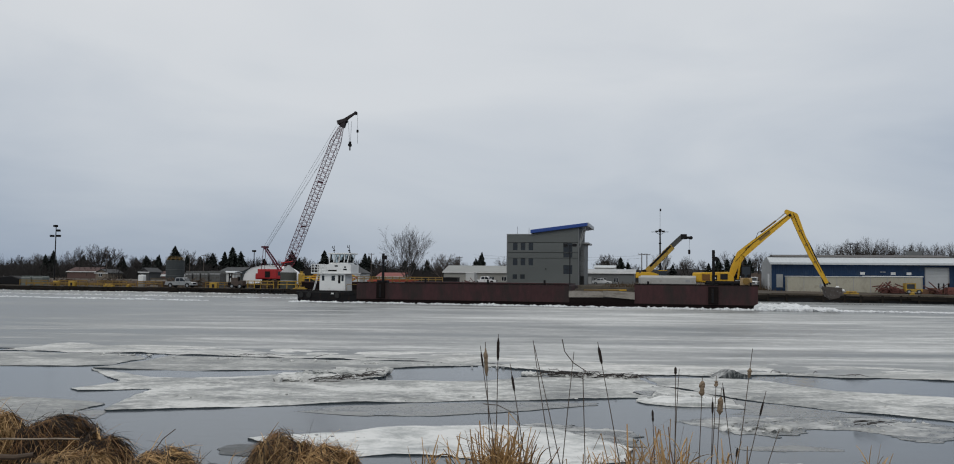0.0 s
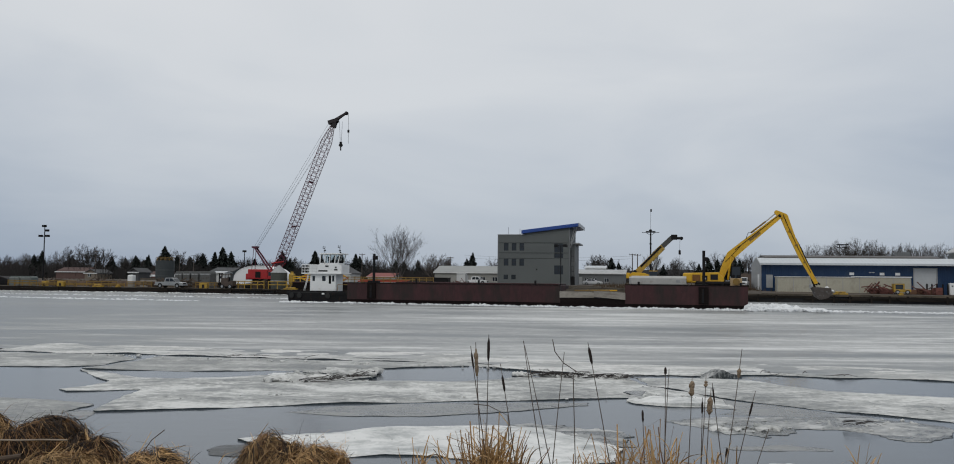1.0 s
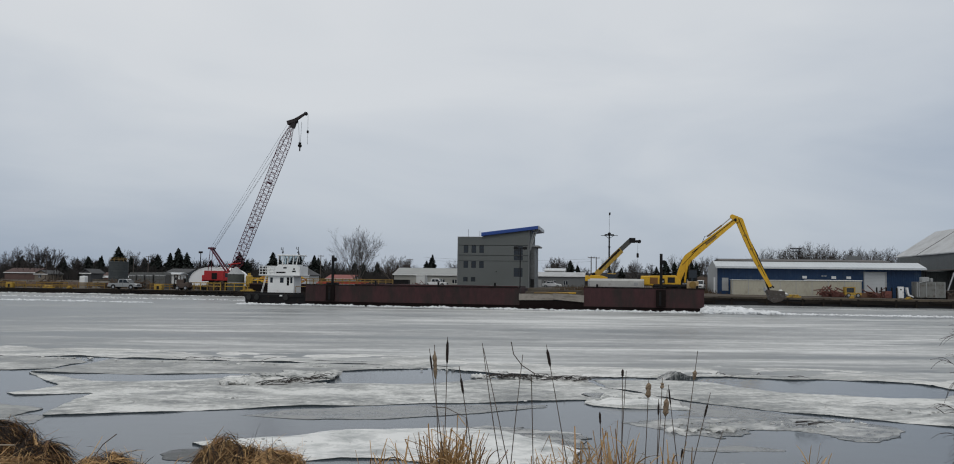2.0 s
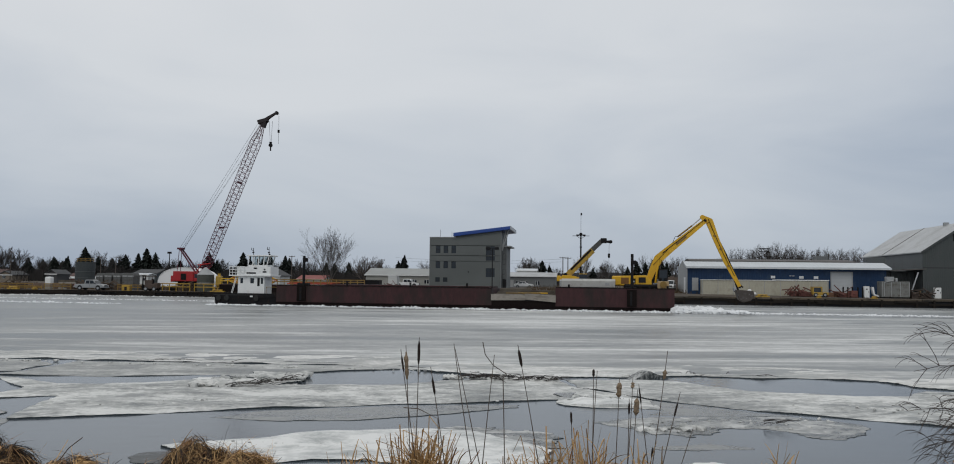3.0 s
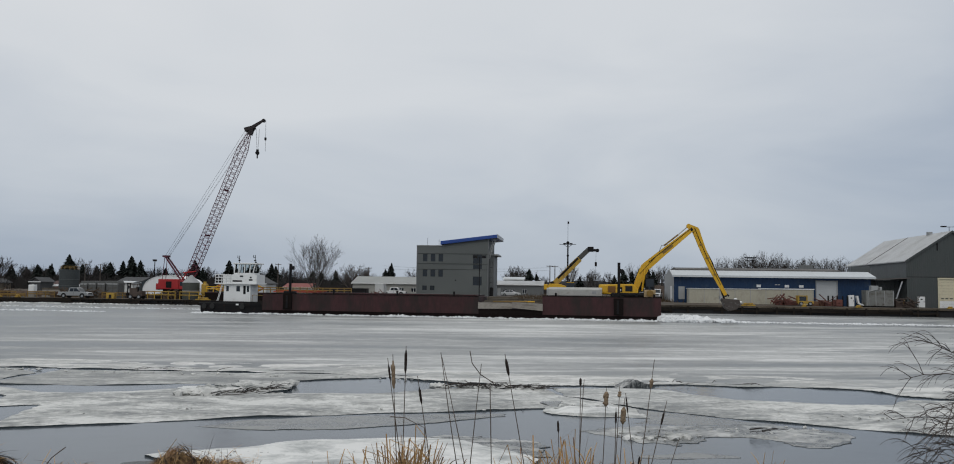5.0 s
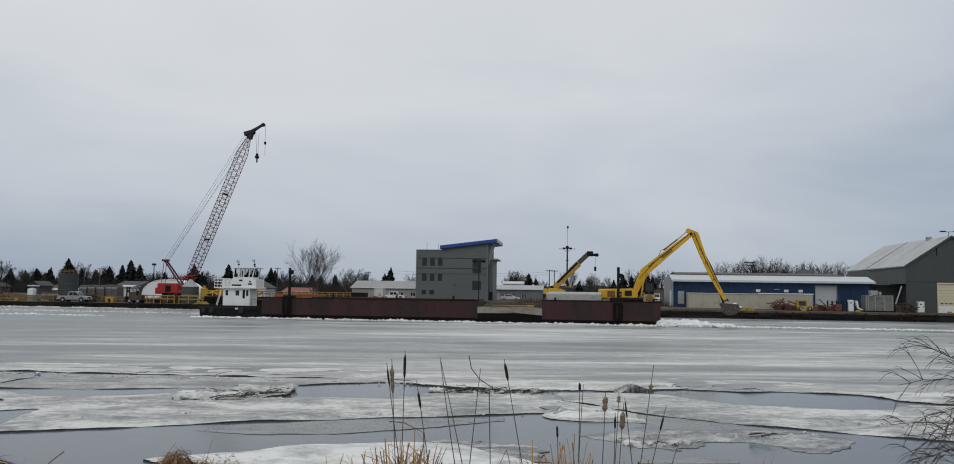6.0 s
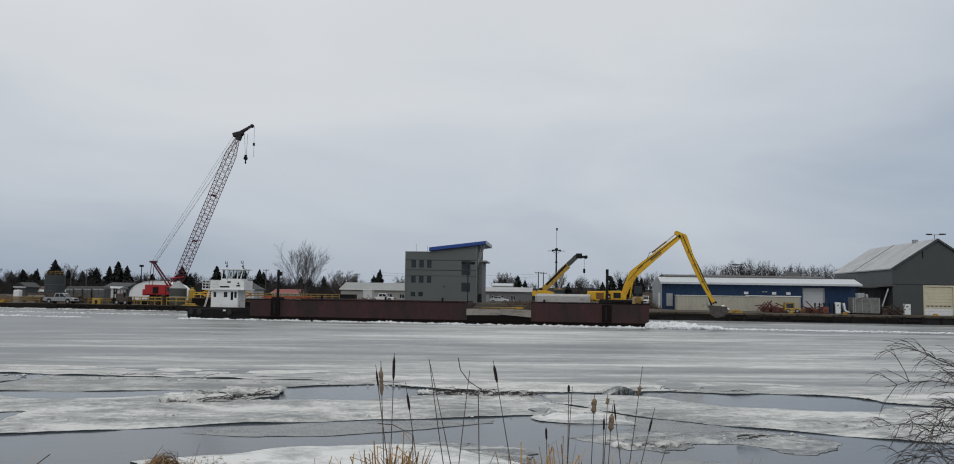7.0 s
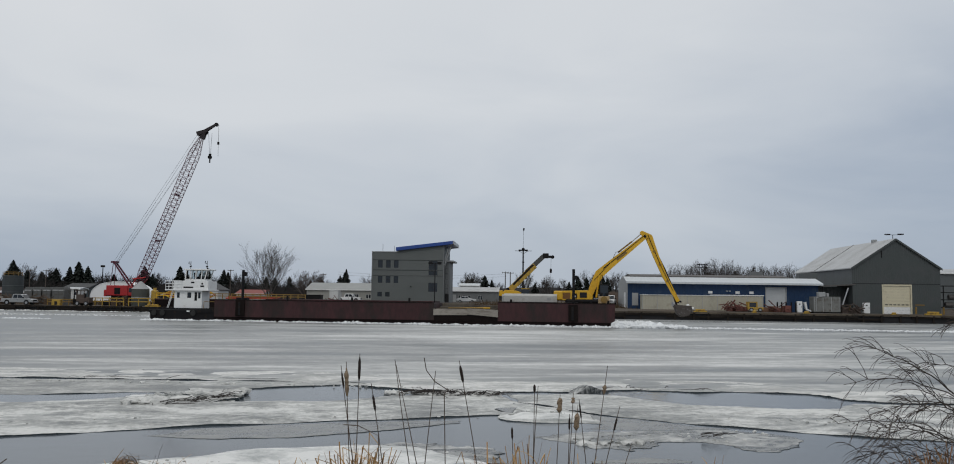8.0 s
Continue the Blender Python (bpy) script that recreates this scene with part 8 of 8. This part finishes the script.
def reed_tuft(x, y, z0, top, w, seed, count, label, leaf=None):
    r = random.Random(seed)
    t = thing("reed_tuft", pose(x, y, z0), label, "reeds", "reeds on the bank")
    so, th, old = Soup(), Soup(), Soup()
    for k in range(count):
        p = Vector((r.gauss(0, w * 0.30), r.gauss(0, 0.10), 0))
        d = Vector((r.gauss(0, 0.2) + p.x * 0.6, r.gauss(0, 0.2), 1)).normalized()
        L = (top - z0) * r.uniform(0.62, 1.06)
        blade(so if r.random() < 0.55 else old, r, p, d, L, r.uniform(0.012, 0.030), r.choice((0.05, 0.15, 0.3, 0.9)), 6)
        if k % 4 == 0:
            # a leaf that is snapped and hangs over
            L2 = (top - z0) * r.uniform(0.80, 1.08)
            kink = p + d * L2
            fall = Vector((r.choice((-1, 1)) * r.uniform(0.4, 1.0), r.uniform(-0.4, 0.4), -r.uniform(0.3, 1.2))).normalized()
            th.ribbon([p, p + d * L2 * 0.5, kink, kink + fall * r.uniform(0.12, 0.32)], 0.014, 0.007, Vector((0.8, 0.5, 0.2)))
    for k in range(count * 3):
        p = Vector((r.gauss(0, w * 0.40), r.gauss(0, 0.12), r.uniform(0.42, 0.72)))
        d = Vector((r.gauss(0, 0.28), r.gauss(0, 0.3), 1)).normalized()
        blade(th, r, p, d, (top - z0) * r.uniform(0.22, 0.42), r.uniform(0.008, 0.020), r.uniform(0.5, 2.4), 7)
    so.part("leaves", leaf or M_REED, t, kind="stuff")
    if old.v:
        old.part("old_leaves", M_RUSSET, t, "russet old leaves", "stuff")
    th.part("bent_leaves", leaf or M_STRAW, t, kind="stuff")


reed_tuft(0.19, 7.0, 0.75, 1.80, 0.12, 11, 90, "tuft of pale dry reed leaves around cattail stalks")
reed_tuft(0.42, 6.9, 0.75, 1.52, 0.16, 12, 14, "low tuft of dry reed leaves")
reed_tuft(-0.38, 7.0, 0.75, 1.62, 0.10, 13, 12, "small tuft of dry reed stubble")
reed_tuft(-0.15, 7.0, 0.75, 1.60, 0.25, 14, 9, "thin tuft of dry reed stubble")
reed_tuft(1.25, 7.0, 0.75, 1.78, 0.15, 15, 18, "tuft of leaning pale reed leaves")
reed_tuft(1.58, 6.9, 0.75, 1.82, 0.18, 16, 26, "tuft of broad pale reed leaves")
reed_tuft(0.90, 7.0, 0.75, 1.60, 0.16, 17, 8, "few thin reed leaves")
reed_tuft(2.05, 7.0, 0.75, 1.60, 0.2, 18, 10, "thin tuft of dry reeds")
reed_tuft(5.25, 6.8, 0.75, 1.76, 0.40, 19, 70, "tuft of dull brown dead reeds under the bush", M_STRAWBROWN)
reed_tuft(6.0, 6.8, 0.75, 1.85, 0.40, 20, 70, "tuft of dull brown dead reeds under the bush", M_STRAWBROWN)
reed_tuft(3.2, 7.0, 0.75, 1.55, 0.10, 22, 10, "few stray reed leaves")

# cattails: top x and height, foot x, seed head from and to (0: bare stalk), head radius, frayed
CATTAILS = [(0.02, 2.46, 0.17, 2.41, 2.28, 9, 0), (0.06, 2.49, 0.12, 2.44, 2.22, 15, 1), (0.17, 2.54, 0.15, 2.51, 2.32, 13, 0), (0.26, 2.32, 0.37, 2.23, 2.10, 11, 0), (0.45, 2.50, 0.62, 0, 0, 0, 0), (0.46, 2.46, 0.66, 0, 0, 0, 0),
            (0.77, 2.42, 0.69, 0, 0, 0, 0), (0.98, 2.49, 1.15, 2.45, 2.31, 14, 0), (1.60, 2.30, 1.58, 2.30, 2.24, 12, 0), (1.65, 2.28, 1.63, 0, 0, 0, 0), (1.42, 1.95, 1.43, 1.95, 1.85, 10, 0)]
CATTAILS += [(1.84, 2.22, 1.80, 2.18, 2.06, 22, 1), (1.94, 2.23, 1.88, 2.19, 2.14, 13, 1), (1.96, 2.14, 1.93, 2.07, 1.93, 19, 1), (2.00, 2.17, 2.08, 2.14, 2.00, 8, 0), (1.88, 2.07, 1.85, 2.04, 1.94, 10, 0), (2.28, 2.44, 2.15, 2.28, 2.20, 13, 1),
             (2.40, 2.09, 2.27, 2.00, 1.88, 10, 0), (2.10, 1.66, 2.09, 1.66, 1.58, 11, 0), (2.48, 1.79, 2.40, 0, 0, 0, 0)]


def cattail(k, xt, zt, xb, h1, h0, rad, frayed):
    r = random.Random(200 + k)
    z_foot, z_read = 0.75, 1.54
    slope = (xt - xb) / (zt - z_read)
    foot = Vector((xb - slope * (z_read - z_foot), 7.0 + r.uniform(-0.15, 0.15), z_foot))
    t = thing("cattail", Matrix.Translation(foot), ("dry cattail with a frayed tan seed head" if frayed else "dry cattail with a dark brown seed head") if rad else "bare dry reed stalk", "cattail", "cattails on the bank")
    tip = Vector((xt, foot.y, zt)) - foot
    so = Soup()
    bow = r.uniform(-0.02, 0.02)
    at = lambda f: tip * f + Vector((bow * math.sin(f * math.pi), 0, 0))
    so.path([at(n / 8) for n in range(9)], 0.0058, 0.0026, 5)
    so.part("stalk", M_STALK, t)
    if rad:
        f0, f1 = (h0 - z_foot) / tip.z, (h1 - z_foot) / tip.z
        f1 = min(f1, 1)
        bm = bmesh.new()
        rings = []
        nr = 10
        a, b_ = at(f0), at(f1)
        for i in range(nr + 1):
            g = i / nr
            c = a + (b_ - a) * g
            w = rad * (0.0011 if frayed else 0.00088) * min(1, 0.35 + 3.2 * min(g, 1 - g)) * (1 + (0.5 if frayed else 0.18) * noise.noise((g * 6, k * 1.7, 0)))
            rings.append([bm.verts.new(c + Vector((math.cos(j * math.tau / 10) * w, math.sin(j * math.tau / 10) * w, 0)) * (1 + (0.5 if frayed else 0.15) * noise.noise((j * 2.1, g * 12, k * 1.3)))) for j in range(10)])
        for i in range(nr):
            for j in range(10):
                bm.faces.new((rings[i][j], rings[i][(j + 1) % 10], rings[i + 1][(j + 1) % 10], rings[i + 1][j]))
        bm.faces.new(rings[0][::-1])
        bm.faces.new(rings[-1])
        part("seed_head", bm, M_FLUFF if frayed else M_SEED, t, "frayed tan seed head" if frayed else "dark brown seed head")
    return t


for k, row in enumerate(CATTAILS):
    cattail(k, *row)

# bent stalks
for x, z, pts, lab in ((0.69, 2.51, ((0, 0), (0.02, -0.10), (0.09, -0.19), (0.20, -0.26), (0.17, -0.29)), "thin curled dead stalk"), (0.05, 1.98, ((0, 0), (0.12, -0.01), (0.28, -0.09)), "dark snapped reed stalk"), (-2.45, 1.75, ((0, 0), (-0.10, -0.08), (-0.22, -0.25)), "thin bent grass stalk"), (-4.1, 2.25, ((0, 0), (-0.12, -0.2), (-0.16, -0.5)), "thin bent grass stalk")):
    t = thing("dead_stalk", pose(x, 7, z), lab, "stalk", "stalks on the bank")
    so = Soup()
    so.path([Vector((a, 0, b_)) for a, b_ in pts] + [Vector((pts[-1][0] + 0.05, 0.05, 0.7 - z))], 0.0038, 0.0038, 4)
    so.part("stem", M_STALK, t)


def arching_bush():
    """Limbs that sweep up and out over the water from a root beyond the bank, with fingers that hook down at their tips."""
    r = random.Random(44)
    t = thing("bush", pose(6.3, 7.1, 0.7), "leafless dark-twigged bush arching over the bank", "bush")
    bark = mat("dark_willow_bark", (0.050, 0.038, 0.031), 0.85, 0, 0.3, 3, 30, 0.1, island=0.45)

    def finger(so, p, d, length, rad, depth):
        pts, n = [p], 8
        for k in range(n):
            d = (d + rand_dir(r) * 0.13 + Vector((-0.03, 0, -0.035 * k))).normalized()
            pts.append(pts[-1] + d * length / n)
        so.path(pts, rad, 0.0012, 4)
        if depth < 2:
            for k in range(1, n - 1, 2):
                if r.random() < 0.75:
                    dd = (pts[k + 1] - pts[k]).normalized()
                    finger(so, pts[k], (dd + Vector((r.uniform(-0.4, 0.1), r.uniform(-0.5, 0.5), r.uniform(-0.6, 0.7)))).normalized(), length * r.uniform(0.35, 0.65), rad * 0.7, depth + 1)

    # where each limb leaves the root, its height half way, and its tip (x, z), with its girth
    limbs = [(1.45, 2.24, 4.84, 2.60, 10), (1.2, 1.86, 5.06, 2.24, 9), (1.3, 1.84, 4.52, 1.90, 7), (1.6, 2.22, 4.58, 2.26, 7), (0.9, 1.64, 4.66, 1.64, 6), (1.9, 2.62, 5.46, 2.86, 6), (0.7, 1.48, 4.96, 1.46, 5),
             (1.4, 2.06, 4.84, 2.05, 6), (1.7, 2.36, 5.10, 2.42, 5), (1.1, 1.76, 4.84, 1.78, 5), (1.0, 1.58, 5.02, 1.58, 5), (1.3, 1.95, 5.08, 2.10, 5), (0.8, 1.40, 5.15, 1.40, 5), (1.25, 1.98, 4.78, 1.95, 6), (1.0, 1.70, 4.90, 1.86, 5), (0.9, 1.52, 4.74, 1.66, 5)]
    for k, (z0, zm, xt, zt, girth) in enumerate(limbs):
        so = Soup()
        a, c = Vector((r.uniform(-0.1, 0.15), r.uniform(-0.2, 0.2), z0 - 0.7)), Vector((xt - 6.3, r.uniform(-0.35, 0.3), zt - 0.7))
        b_ = (a + c) / 2
        b_.z = 2 * (zm - 0.7) - (a.z + c.z) / 2
        n = 17
        pts = [a * (1 - f) ** 2 + b_ * 2 * f * (1 - f) + c * f * f + rand_dir(r) * 0.012 for f in (i / n for i in range(n + 1))]
        so.path([Vector((0.05 * k / 11, 0, -0.2)), a * 0.5] + pts, 0.0013 * girth, 0.0022, 6)
        for i in range(3, n + 1):
            d = (pts[i] - pts[i - 1]).normalized()
            for w in range(2 if i > n - 4 else 1):
                if r.random() < 0.85:
                    up = r.uniform(-0.9, 0.95)
                    finger(so, pts[i], (d * 0.6 + Vector((r.uniform(-0.35, 0.25), r.uniform(-0.5, 0.5), up))).normalized(), r.uniform(0.15, 0.38), 0.0034, 1 if i > 4 else 2)
        so.part("limb", bark, t)
    # straight young shoots among the limbs
    for k in range(12):
        so = Soup()
        p = Vector((r.uniform(-1.2, -0.3), r.uniform(-0.2, 0.2), 0.2))
        so.path([p + Vector((0.05 * math.sin(i + k), 0, 0.17 * i * r.uniform(0.9, 1.1))) for i in range(8)], 0.003, 0.0014, 4)
        so.part("shoot", bark, t)


arching_bush()
